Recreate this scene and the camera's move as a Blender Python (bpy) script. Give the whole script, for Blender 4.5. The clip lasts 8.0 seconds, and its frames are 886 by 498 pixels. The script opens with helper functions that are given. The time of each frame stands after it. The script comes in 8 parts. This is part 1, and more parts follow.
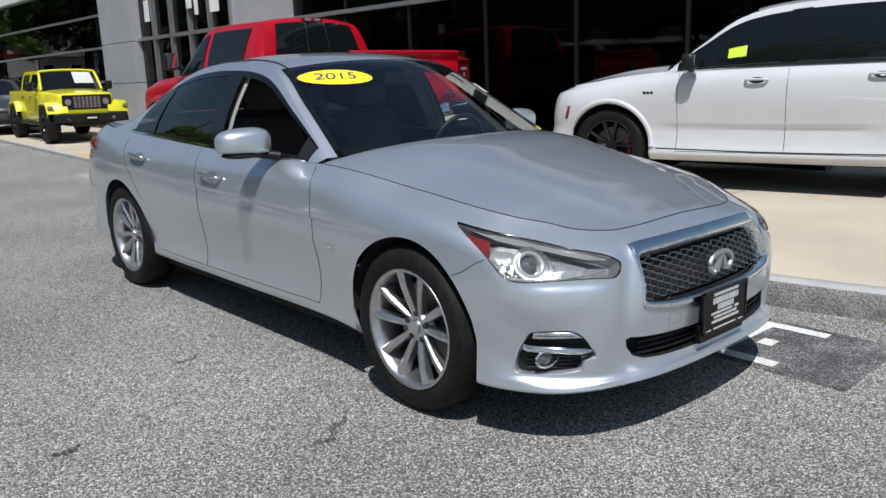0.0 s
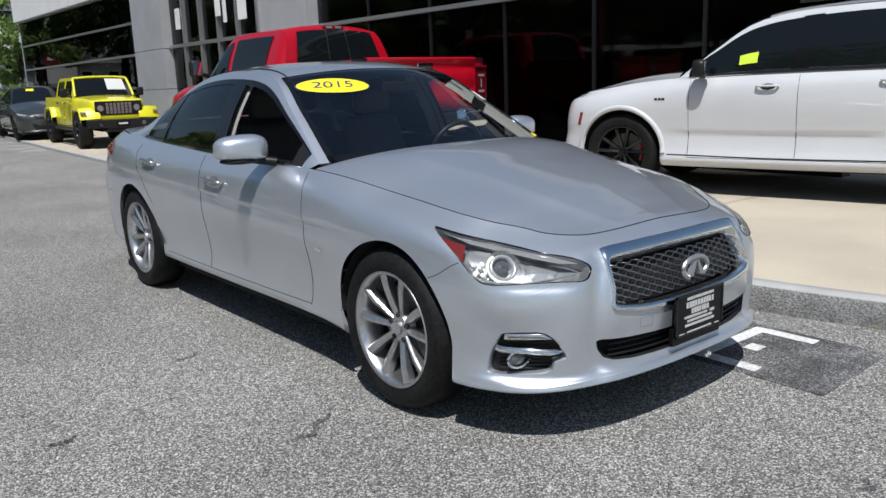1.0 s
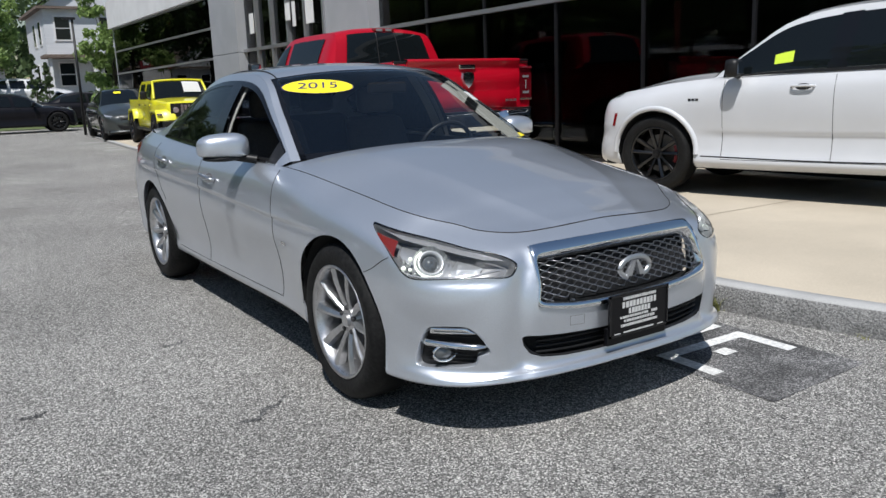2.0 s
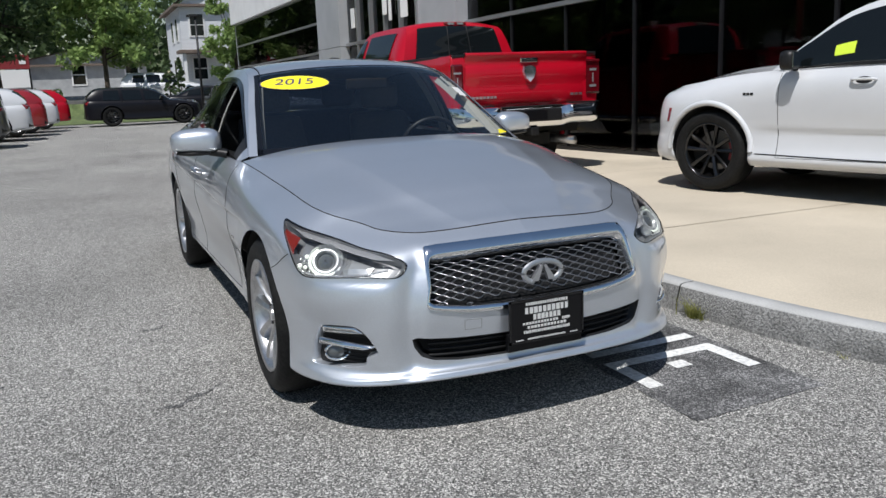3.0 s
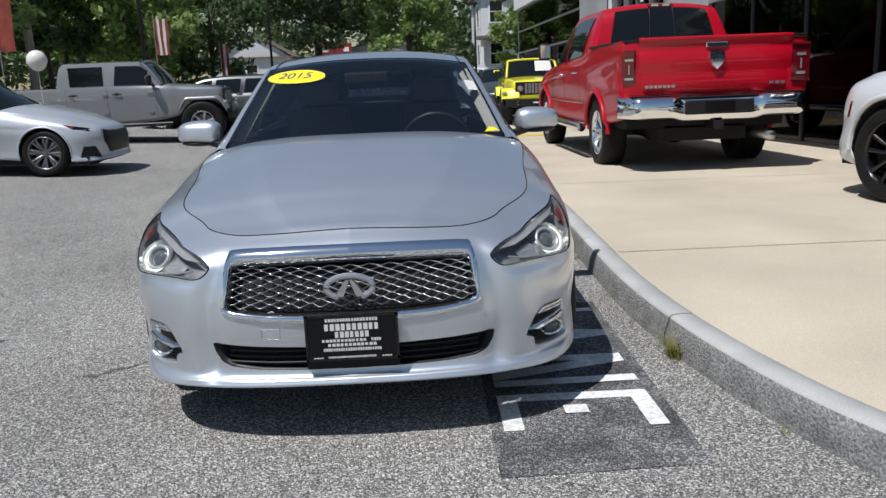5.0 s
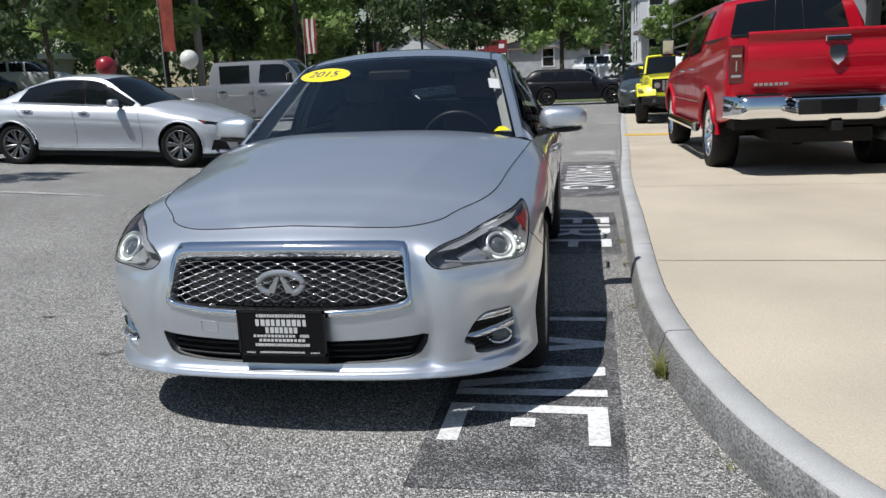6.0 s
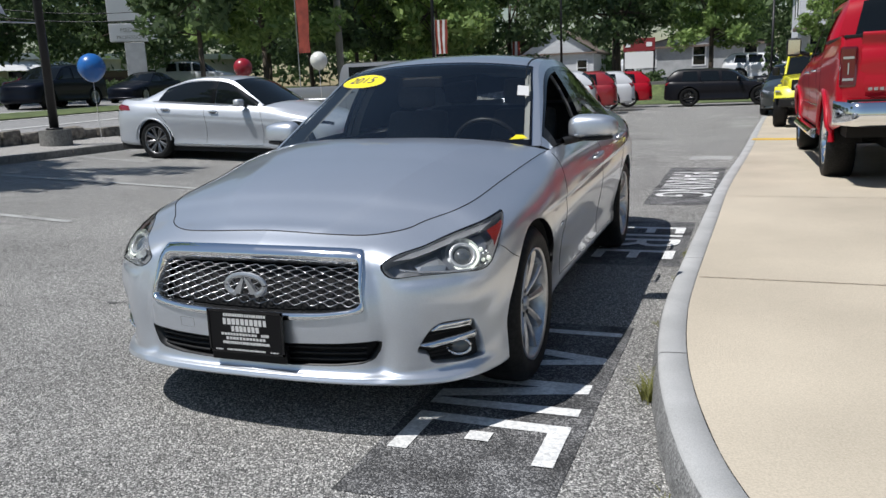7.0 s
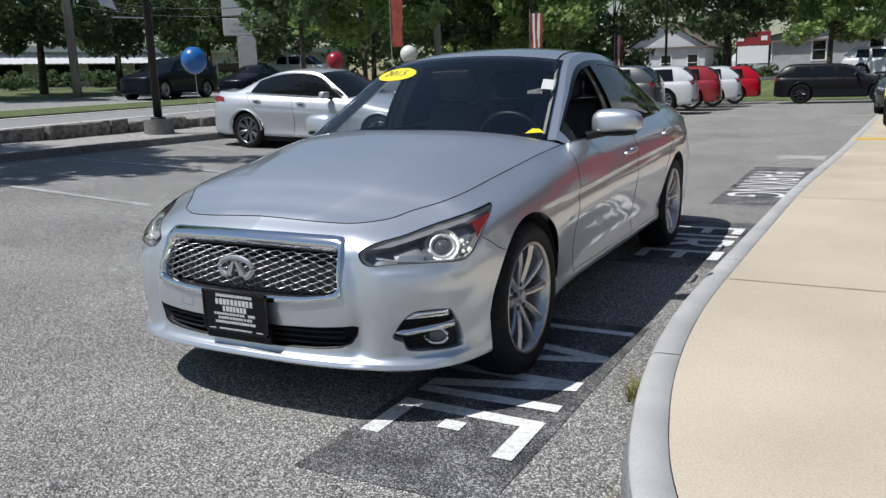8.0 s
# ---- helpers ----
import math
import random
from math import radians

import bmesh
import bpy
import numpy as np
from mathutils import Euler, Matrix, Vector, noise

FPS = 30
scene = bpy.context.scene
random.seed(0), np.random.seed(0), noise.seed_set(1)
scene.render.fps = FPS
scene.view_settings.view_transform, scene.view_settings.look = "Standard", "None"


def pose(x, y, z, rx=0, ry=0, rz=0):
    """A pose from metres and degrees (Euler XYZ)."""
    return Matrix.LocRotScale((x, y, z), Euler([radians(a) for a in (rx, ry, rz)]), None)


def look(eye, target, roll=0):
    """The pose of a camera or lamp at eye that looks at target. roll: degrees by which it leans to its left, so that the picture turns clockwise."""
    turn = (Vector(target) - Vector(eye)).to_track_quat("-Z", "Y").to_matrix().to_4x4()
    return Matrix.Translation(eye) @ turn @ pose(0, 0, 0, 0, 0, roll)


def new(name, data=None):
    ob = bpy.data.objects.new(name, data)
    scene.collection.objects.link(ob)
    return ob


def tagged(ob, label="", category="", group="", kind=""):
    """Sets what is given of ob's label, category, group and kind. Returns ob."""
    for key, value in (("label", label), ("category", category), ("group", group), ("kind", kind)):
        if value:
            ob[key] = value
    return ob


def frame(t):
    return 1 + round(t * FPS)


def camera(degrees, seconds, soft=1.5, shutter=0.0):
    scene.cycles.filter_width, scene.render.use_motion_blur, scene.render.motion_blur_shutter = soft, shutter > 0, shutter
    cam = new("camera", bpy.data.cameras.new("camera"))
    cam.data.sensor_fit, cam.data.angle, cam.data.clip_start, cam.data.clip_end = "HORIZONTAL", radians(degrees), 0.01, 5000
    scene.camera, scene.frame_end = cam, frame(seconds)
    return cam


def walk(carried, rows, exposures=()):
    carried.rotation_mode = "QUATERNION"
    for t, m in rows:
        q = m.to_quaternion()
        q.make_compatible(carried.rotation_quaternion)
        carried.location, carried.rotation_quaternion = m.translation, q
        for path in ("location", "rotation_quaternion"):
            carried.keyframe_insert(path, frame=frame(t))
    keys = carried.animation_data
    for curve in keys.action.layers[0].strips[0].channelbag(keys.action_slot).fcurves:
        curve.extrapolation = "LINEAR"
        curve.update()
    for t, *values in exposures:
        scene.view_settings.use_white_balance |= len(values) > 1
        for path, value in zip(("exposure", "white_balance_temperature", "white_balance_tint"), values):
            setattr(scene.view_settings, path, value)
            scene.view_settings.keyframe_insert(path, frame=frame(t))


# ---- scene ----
cam = camera(58.5, 8.0)
PATH = [
    (0, (-2.722, -2.284, 1.298), (-1.42, -0.828, 0.867), -1.6),
    (0.5, (-2.709, -2.322, 1.307), (-1.424, -0.849, 0.882), -1.6),
    (1, (-2.637, -2.489, 1.307), (-1.393, -0.979, 0.891), -1.7),
    (1.5, (-2.489, -2.676, 1.295), (-1.316, -1.109, 0.888), -1.8),
    (3, (-1.496, -3.257, 1.274), (-0.694, -1.472, 0.861), -2.1),
    (3.5, (-1.065, -3.362, 1.272), (-0.431, -1.512, 0.855), -2.1),
    (4, (-0.635, -3.458, 1.264), (-0.182, -1.556, 0.844), -2.1),
    (5.5, (0.646, -3.408, 1.264), (0.51, -1.458, 0.843), -2.4),
    (6, (1.011, -3.343, 1.242), (0.679, -1.415, 0.826), -2.4),
    (6.5, (1.351, -3.258, 1.259), (0.833, -1.369, 0.851), -2.4),
    (7, (1.655, -3.186, 1.261), (0.971, -1.351, 0.856), -2.3),
    (7.5, (1.9, -3.122, 1.249), (1.08, -1.344, 0.844), -2.1),
    (8, (2.085, -3.044, 1.24), (1.164, -1.316, 0.83), -1.9),
]
walk(cam, [(t, look(eye, target, roll)) for t, eye, target, roll in PATH])

# ---- world and light ----
SUN_FROM = Vector((-0.37, -0.40, 1.0)).normalized()
world = bpy.data.worlds.new("sky")
scene.world = world
world.use_nodes = True
wn = world.node_tree
sky = wn.nodes.new("ShaderNodeTexSky")
sky.sky_type = "NISHITA"
sky.sun_disc = False
sky.sun_elevation = math.asin(SUN_FROM.z)
sky.sun_rotation = math.atan2(SUN_FROM.x, SUN_FROM.y)
sky.air_density, sky.dust_density, sky.ozone_density = 1.35, 0.4, 3.0
wn.nodes["Background"].inputs["Strength"].default_value = 0.070
wn.links.new(sky.outputs["Color"], wn.nodes["Background"].inputs["Color"])
sun_data = bpy.data.lights.new("sun", "SUN")
sun_data.energy, sun_data.angle, sun_data.color = 4.85, radians(0.55), (1.0, 0.985, 0.97)
sun = new("sun", sun_data)
sun.matrix_world = look(SUN_FROM * 60, (0, 0, 0))
scene.view_settings.exposure = -0.04


# ---- materials ----
def mat(name, colour, rough=0.5, metal=0.0, coat=0.0, spec=0.5):
    m = bpy.data.materials.new(name)
    m.use_nodes = True
    p = m.node_tree.nodes["Principled BSDF"]
    p.inputs["Base Color"].default_value = (*colour, 1)
    p.inputs["Roughness"].default_value = rough
    p.inputs["Metallic"].default_value = metal
    p.inputs["Coat Weight"].default_value = coat
    p.inputs["Coat Roughness"].default_value = 0.03
    p.inputs["Specular IOR Level"].default_value = spec
    return m


def vary(m, scale, dark, light, bump=0.0, detail=4.0, scale2=0.0, amount2=0.0, rough=None, stretch=(1, 1, 1), bump_scale=None):
    """Gives m a colour that wanders between dark and light at two scales, and fine relief."""
    nt = m.node_tree
    N, L, p = nt.nodes, nt.links, nt.nodes["Principled BSDF"]
    tc = N.new("ShaderNodeTexCoord")
    mp = N.new("ShaderNodeMapping")
    mp.inputs["Scale"].default_value = stretch
    L.new(tc.outputs["Object"], mp.inputs["Vector"])
    n1 = N.new("ShaderNodeTexNoise")
    n1.inputs["Scale"].default_value, n1.inputs["Detail"].default_value = scale, detail
    L.new(mp.outputs["Vector"], n1.inputs["Vector"])
    ramp = N.new("ShaderNodeValToRGB")
    ramp.color_ramp.elements[0].position, ramp.color_ramp.elements[1].position = 0.35, 0.65
    ramp.color_ramp.elements[0].color, ramp.color_ramp.elements[1].color = (*dark, 1), (*light, 1)
    L.new(n1.outputs["Fac"], ramp.inputs["Fac"])
    out = ramp.outputs["Color"]
    if amount2:
        n2 = N.new("ShaderNodeTexNoise")
        n2.inputs["Scale"].default_value, n2.inputs["Detail"].default_value = scale2, 5
        L.new(mp.outputs["Vector"], n2.inputs["Vector"])
        mr = N.new("ShaderNodeMapRange")
        mr.inputs["From Min"].default_value, mr.inputs["From Max"].default_value = 0.3, 0.7
        mr.inputs["To Min"].default_value, mr.inputs["To Max"].default_value = 1 - amount2, 1 + amount2
        L.new(n2.outputs["Fac"], mr.inputs["Value"])
        mul = N.new("ShaderNodeVectorMath")
        mul.operation = "SCALE"
        L.new(out, mul.inputs[0])
        L.new(mr.outputs["Result"], mul.inputs["Scale"])
        out = mul.outputs["Vector"]
    L.new(out, p.inputs["Base Color"])
    if bump:
        b = N.new("ShaderNodeBump")
        b.inputs["Strength"].default_value = bump
        b.inputs["Distance"].default_value = 0.01
        src = n1
        if bump_scale:
            src = N.new("ShaderNodeTexNoise")
            src.inputs["Scale"].default_value, src.inputs["Detail"].default_value = bump_scale, 3
            L.new(mp.outputs["Vector"], src.inputs["Vector"])
        L.new(src.outputs["Fac"], b.inputs["Height"])
        L.new(b.outputs["Normal"], p.inputs["Normal"])
    if rough:
        mr = N.new("ShaderNodeMapRange")
        mr.inputs["To Min"].default_value, mr.inputs["To Max"].default_value = rough
        L.new(n1.outputs["Fac"], mr.inputs["Value"])
        L.new(mr.outputs["Result"], p.inputs["Roughness"])
    return m


def paint(name, colour, metal=0.0, rough=0.35, flake=0.06):
    m = mat(name, colour, rough, metal, 1.0)
    lo = tuple(c * (1 - flake) for c in colour)
    hi = tuple(min(1, c * (1 + flake)) for c in colour)
    vary(m, 260, lo, hi, detail=2, scale2=2.5, amount2=0.03)
    return m


def pane(name, tint, gloss_ior=1.5):
    """A thin pane: what lies behind it shows through its tint, and it mirrors by Fresnel."""
    m = bpy.data.materials.new(name)
    m.use_nodes = True
    nt = m.node_tree
    nt.nodes.clear()
    o = nt.nodes.new("ShaderNodeOutputMaterial")
    mix = nt.nodes.new("ShaderNodeMixShader")
    tr = nt.nodes.new("ShaderNodeBsdfTransparent")
    gl = nt.nodes.new("ShaderNodeBsdfGlossy")
    fr = nt.nodes.new("ShaderNodeFresnel")
    tr.inputs["Color"].default_value = (*tint, 1)
    gl.inputs["Roughness"].default_value = 0.01
    fr.inputs["IOR"].default_value = gloss_ior
    nt.links.new(fr.outputs["Fac"], mix.inputs["Fac"])
    nt.links.new(tr.outputs["BSDF"], mix.inputs[1])
    nt.links.new(gl.outputs["BSDF"], mix.inputs[2])
    nt.links.new(mix.outputs["Shader"], o.inputs["Surface"])
    return m


def aggregate(m, scale, stops, bump, wash, wash_amount):
    """Small stones of many tones set in a binder, over a slow wash."""
    nt = m.node_tree
    N, L, p = nt.nodes, nt.links, nt.nodes["Principled BSDF"]
    tc = N.new("ShaderNodeTexCoord")
    vo = N.new("ShaderNodeTexVoronoi")
    vo.inputs["Scale"].default_value = scale
    L.new(tc.outputs["Object"], vo.inputs["Vector"])
    bw = N.new("ShaderNodeSeparateColor")
    L.new(vo.outputs["Color"], bw.inputs["Color"])
    ramp = N.new("ShaderNodeValToRGB")
    el = ramp.color_ramp.elements
    el[0].position, el[0].color = stops[0][0], (*stops[0][1], 1)
    el[1].position, el[1].color = stops[-1][0], (*stops[-1][1], 1)
    for pos, col in stops[1:-1]:
        el.new(pos).color = (*col, 1)
    L.new(bw.outputs["Red"], ramp.inputs["Fac"])
    n2 = N.new("ShaderNodeTexNoise")
    n2.inputs["Scale"].default_value, n2.inputs["Detail"].default_value = wash, 6
    L.new(tc.outputs["Object"], n2.inputs["Vector"])
    mr = N.new("ShaderNodeMapRange")
    mr.inputs["From Min"].default_value, mr.inputs["From Max"].default_value = 0.3, 0.7
    mr.inputs["To Min"].default_value, mr.inputs["To Max"].default_value = 1 - wash_amount, 1 + wash_amount
    L.new(n2.outputs["Fac"], mr.inputs["Value"])
    mul = N.new("ShaderNodeVectorMath")
    mul.operation = "SCALE"
    L.new(ramp.outputs["Color"], mul.inputs[0])
    L.new(mr.outputs["Result"], mul.inputs["Scale"])
    L.new(mul.outputs["Vector"], p.inputs["Base Color"])
    b = N.new("ShaderNodeBump")
    b.inputs["Strength"].default_value, b.inputs["Distance"].default_value = bump, 0.006
    b.invert = True
    L.new(vo.outputs["Distance"], b.inputs["Height"])
    L.new(b.outputs["Normal"], p.inputs["Normal"])
    return m


M_ASPHALT = aggregate(mat("asphalt", (0.2, 0.2, 0.2), 0.92), 185, [(0.0, (0.042, 0.042, 0.041)), (0.32, (0.142, 0.139, 0.132)), (0.7, (0.285, 0.278, 0.262)), (1.0, (0.74, 0.72, 0.68))], 1.0, 0.6, 0.19)
M_ROAD = aggregate(mat("road_asphalt", (0.2, 0.2, 0.2), 0.92), 60, [(0.0, (0.16, 0.16, 0.16)), (1.0, (0.34, 0.335, 0.33))], 0.3, 0.3, 0.1)
M_PATCH = aggregate(mat("black_sealant", (0.05, 0.05, 0.05), 0.8), 170, [(0.0, (0.035, 0.035, 0.036)), (0.55, (0.075, 0.075, 0.076)), (1.0, (0.30, 0.295, 0.29))], 0.8, 3.4, 0.75)
M_LINE = vary(mat("white_road_paint", (0.75, 0.75, 0.73), 0.8), 60, (0.55, 0.55, 0.54), (0.82, 0.82, 0.80), bump=0.4, scale2=9, amount2=0.12)
M_LINEOLD = vary(mat("worn_road_paint", (0.4, 0.4, 0.4), 0.9), 40, (0.22, 0.22, 0.21), (0.52, 0.52, 0.50), bump=0.4, scale2=3, amount2=0.2)
M_LINEY = vary(mat("yellow_road_paint", (0.7, 0.45, 0.05), 0.8), 50, (0.5, 0.30, 0.04), (0.75, 0.5, 0.08), bump=0.3)
M_SLAB = vary(mat("buff_concrete", (0.55, 0.47, 0.36), 0.88), 120, (0.44, 0.385, 0.30), (0.52, 0.455, 0.36), bump=0.3, scale2=0.9, amount2=0.13)
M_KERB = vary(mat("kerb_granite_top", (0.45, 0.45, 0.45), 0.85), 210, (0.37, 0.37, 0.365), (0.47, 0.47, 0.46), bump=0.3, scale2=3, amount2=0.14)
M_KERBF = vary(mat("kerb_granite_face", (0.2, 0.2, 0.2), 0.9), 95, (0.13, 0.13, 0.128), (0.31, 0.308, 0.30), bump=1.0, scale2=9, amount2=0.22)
M_GRASS = vary(mat("grass", (0.1, 0.17, 0.04), 0.95), 3, (0.06, 0.085, 0.03), (0.125, 0.16, 0.06), bump=0.6, scale2=90, amount2=0.4)
M_SILVER = paint("silver_metallic_paint", (0.61, 0.645, 0.70), 0.79, 0.38, 0.03)
M_SILVER.node_tree.nodes["Principled BSDF"].inputs["Coat IOR"].default_value = 1.7
M_SILVER.node_tree.nodes["Principled BSDF"].inputs["Coat Roughness"].default_value = 0.045
M_SILVER2 = paint("light_silver_paint", (0.485, 0.51, 0.55), 0.42, 0.46, 0.02)
M_GREYP = paint("grey_metallic_paint", (0.26, 0.265, 0.275), 0.5, 0.33, 0.03)
M_WHITE = paint("white_paint", (0.585, 0.595, 0.615), 0.0, 0.4, 0.01)
M_RED = paint("red_paint", (0.39, 0.002, 0.013), 0.0, 0.35, 0.03)
RED_BSDF = M_RED.node_tree.nodes["Principled BSDF"]
RED_BSDF.inputs["Coat Weight"].default_value = 0.6
RED_BSDF.inputs["Specular IOR Level"].default_value = 0.2
M_DRED = paint("dark_red_paint", (0.28, 0.01, 0.015), 0.1, 0.35, 0.03)
M_YELLOW = paint("yellow_paint", (0.75, 0.70, 0.02), 0.0, 0.38, 0.02)
M_BLACKP = paint("black_paint", (0.008, 0.008, 0.011), 0.0, 0.3, 0.05)
BLACK_BSDF = M_BLACKP.node_tree.nodes["Principled BSDF"]
BLACK_BSDF.inputs["Coat Weight"].default_value = 0.12
BLACK_BSDF.inputs["Specular IOR Level"].default_value = 0.15
M_NAVY = paint("navy_paint", (0.006, 0.008, 0.015), 0.1, 0.3, 0.05)
NAVY_BSDF = M_NAVY.node_tree.nodes["Principled BSDF"]
NAVY_BSDF.inputs["Coat Weight"].default_value = 0.12
NAVY_BSDF.inputs["Specular IOR Level"].default_value = 0.15
M_GREENP = paint("dark_green_grey_paint", (0.035, 0.04, 0.038), 0.2, 0.35, 0.05)
M_CHROME = mat("chrome", (0.86, 0.87, 0.88), 0.07, 1.0)
M_SATIN = vary(mat("satin_alloy", (0.55, 0.55, 0.56), 0.32, 0.95), 40, (0.50, 0.50, 0.51), (0.60, 0.60, 0.61))
M_DARKALLOY = vary(mat("dark_machined_alloy", (0.22, 0.22, 0.225), 0.3, 0.9), 40, (0.17, 0.17, 0.175), (0.27, 0.27, 0.275))
M_BLKALLOY = mat("black_alloy", (0.05, 0.05, 0.052), 0.2, 0.9)
M_RUBBER = vary(mat("tyre_rubber", (0.012, 0.012, 0.012), 0.6, spec=0.18), 60, (0.006, 0.006, 0.0062), (0.014, 0.014, 0.0138), bump=0.12, scale2=7, amount2=0.3)
M_BLACK = vary(mat("black_plastic", (0.012, 0.012, 0.013), 0.45, spec=0.3), 50, (0.009, 0.009, 0.0095), (0.015, 0.015, 0.016))
M_GLOSSBLK = mat("gloss_black_trim", (0.006, 0.006, 0.007), 0.12)
M_SEAM = mat("seam_shadow_gap", (0.01, 0.01, 0.011), 0.9)
M_TINT = mat("dark_tinted_glass", (0.006, 0.008, 0.009), 0.03, 0.0, 0.0, 0.4)
M_LINER = mat("wheel_well_liner", (0.012, 0.012, 0.012), 0.95)
M_REDLENS = mat("red_lens", (0.20, 0.005, 0.007), 0.12, 0, 1)
M_AMBER = mat("amber_lens", (0.17, 0.015, 0.009), 0.18, 0, 1)
M_LAMPGL = mat("clear_lamp", (0.55, 0.56, 0.58), 0.1, 0.6, 1)
M_GREYPANEL = vary(mat("grey_wall_panel", (0.36, 0.37, 0.39), 0.5), 2, (0.34, 0.35, 0.37), (0.38, 0.39, 0.41), scale2=0.4, amount2=0.05)
M_WHITEWALL = vary(mat("white_fascia", (0.75, 0.75, 0.75), 0.6), 2, (0.72, 0.72, 0.72), (0.78, 0.78, 0.78), scale2=0.5, amount2=0.04)
M_ALU = mat("brushed_mullion", (0.5, 0.5, 0.52), 0.35, 0.8)
M_DARKALU = mat("dark_mullion", (0.014, 0.014, 0.016), 0.4, 0.3)
M_GLASSB = pane("showroom_glass", (0.35, 0.37, 0.38), 1.33)
# near-black colour stands in for the dimness of the room behind the glass
M_ROOMSHADE = mat("room_shade", (0.03, 0.03, 0.03), 0.8)
M_BARK = vary(mat("bark", (0.07, 0.055, 0.04), 0.95), 8, (0.035, 0.028, 0.02), (0.1, 0.08, 0.06), bump=0.8, stretch=(1, 1, 0.2))


def leaf_material(name, dark, light):
    m = mat(name, light, 0.6)
    nt = m.node_tree
    p = nt.nodes["Principled BSDF"]
    g = nt.nodes.new("ShaderNodeNewGeometry")
    r = nt.nodes.new("ShaderNodeValToRGB")
    r.color_ramp.elements[0].color, r.color_ramp.elements[1].color = (*dark, 1), (*light, 1)
    nt.links.new(g.outputs["Random Per Island"], r.inputs["Fac"])
    nt.links.new(r.outputs["Color"], p.inputs["Base Color"])
    p.inputs["Transmission Weight"].default_value = 0.0
    tr = nt.nodes.new("ShaderNodeBsdfTranslucent")
    nt.links.new(r.outputs["Color"], tr.inputs["Color"])
    mx = nt.nodes.new("ShaderNodeMixShader")
    mx.inputs["Fac"].default_value = 0.45
    o = nt.nodes["Material Output"]
    nt.links.new(p.outputs["BSDF"], mx.inputs[1])
    nt.links.new(tr.outputs["BSDF"], mx.inputs[2])
    nt.links.new(mx.outputs["Shader"], o.inputs["Surface"])
    return m


M_LEAF = leaf_material("leaf_green", (0.12, 0.20, 0.055), (0.36, 0.48, 0.16))
M_LEAFD = leaf_material("leaf_dark", (0.045, 0.08, 0.035), (0.155, 0.225, 0.09))


# ---- mesh helpers ----
def mesh_of(name, verts, faces, material, smooth=True):
    me = bpy.data.meshes.new(name)
    me.from_pydata([tuple(map(float, v)) for v in verts], [], faces)
    me.materials.append(material)
    if smooth:
        me.polygons.foreach_set("use_smooth", [True] * len(me.polygons))
    me.update()
    return me


def child(name, me, parent, label="", m=None):
    ob = new(name, me)
    ob.parent = parent
    if m is not None:
        ob.matrix_local = m
    if label:
        tagged(ob, label)
    return ob


def part(name, bm, material, parent, label="", smooth=False):
    me = bpy.data.meshes.new(name)
    bm.to_mesh(me)
    bm.free()
    me.materials.append(material)
    if smooth:
        me.polygons.foreach_set("use_smooth", [True] * len(me.polygons))
    return child(name, me, parent, label)


def thing(name, label, category, m=None, group="", kind=""):
    ob = new(name)
    if m is not None:
        ob.matrix_world = m
    return tagged(ob, label, category, group, kind)


def add_box(bm, x0, y0, z0, x1, y1, z1, bevel=0.0, m=None):
    r = bmesh.ops.create_cube(bm, size=1.0)
    vs = r["verts"]
    c = Vector(((x0 + x1) / 2, (y0 + y1) / 2, (z0 + z1) / 2))
    s = Vector((x1 - x0, y1 - y0, z1 - z0))
    for v in vs:
        v.co = Vector((v.co.x * s.x, v.co.y * s.y, v.co.z * s.z)) + c
    if bevel:
        es = list({e for v in vs for e in v.link_edges})
        r = bmesh.ops.bevel(bm, geom=es, offset=bevel, segments=2, affect="EDGES", profile=0.6)
        vs = list({v for f in r["faces"] for v in f.verts} | {v for v in vs if v.is_valid})
    if m is not None:
        bmesh.ops.transform(bm, matrix=m, verts=vs)
    return vs


def box(name, x0, y0, z0, x1, y1, z1, material, parent=None, bevel=0.0, label="", m=None):
    bm = bmesh.new()
    add_box(bm, x0, y0, z0, x1, y1, z1, bevel, m)
    return part(name, bm, material, parent, label)


def add_cyl(bm, p0, p1, r0, r1=None, seg=12):
    p0, p1 = Vector(p0), Vector(p1)
    d = p1 - p0
    m = Matrix.Translation((p0 + p1) / 2) @ d.to_track_quat("Z", "Y").to_matrix().to_4x4()
    bmesh.ops.create_cone(bm, cap_ends=True, segments=seg, radius1=r0, radius2=r0 if r1 is None else r1, depth=d.length, matrix=m)


def tube(pts, r, seg=6, closed=False):
    """Vertices and faces of a tube along pts."""
    P = np.array(pts, float)
    n = len(P)
    T = np.gradient(P, axis=0)
    if closed:
        T = np.roll(P, -1, 0) - np.roll(P, 1, 0)
    T /= np.linalg.norm(T, axis=1)[:, None] + 1e-9
    ref = np.array([0.0, 0.0, 1.0]) if abs(T[:, 2]).mean() < 0.8 else np.array([1.0, 0, 0])
    A = np.cross(T, ref)
    A /= np.linalg.norm(A, axis=1)[:, None] + 1e-9
    B = np.cross(T, A)
    a = np.linspace(0, 2 * np.pi, seg, endpoint=False)
    V = (P[:, None] + r * (np.cos(a)[None, :, None] * A[:, None] + np.sin(a)[None, :, None] * B[:, None])).reshape(-1, 3)
    F = []
    for i in range(n if closed else n - 1):
        for j in range(seg):
            F.append((i * seg + j, i * seg + (j + 1) % seg, (i + 1) % n * seg + (j + 1) % seg, (i + 1) % n * seg + j))
    return V, F


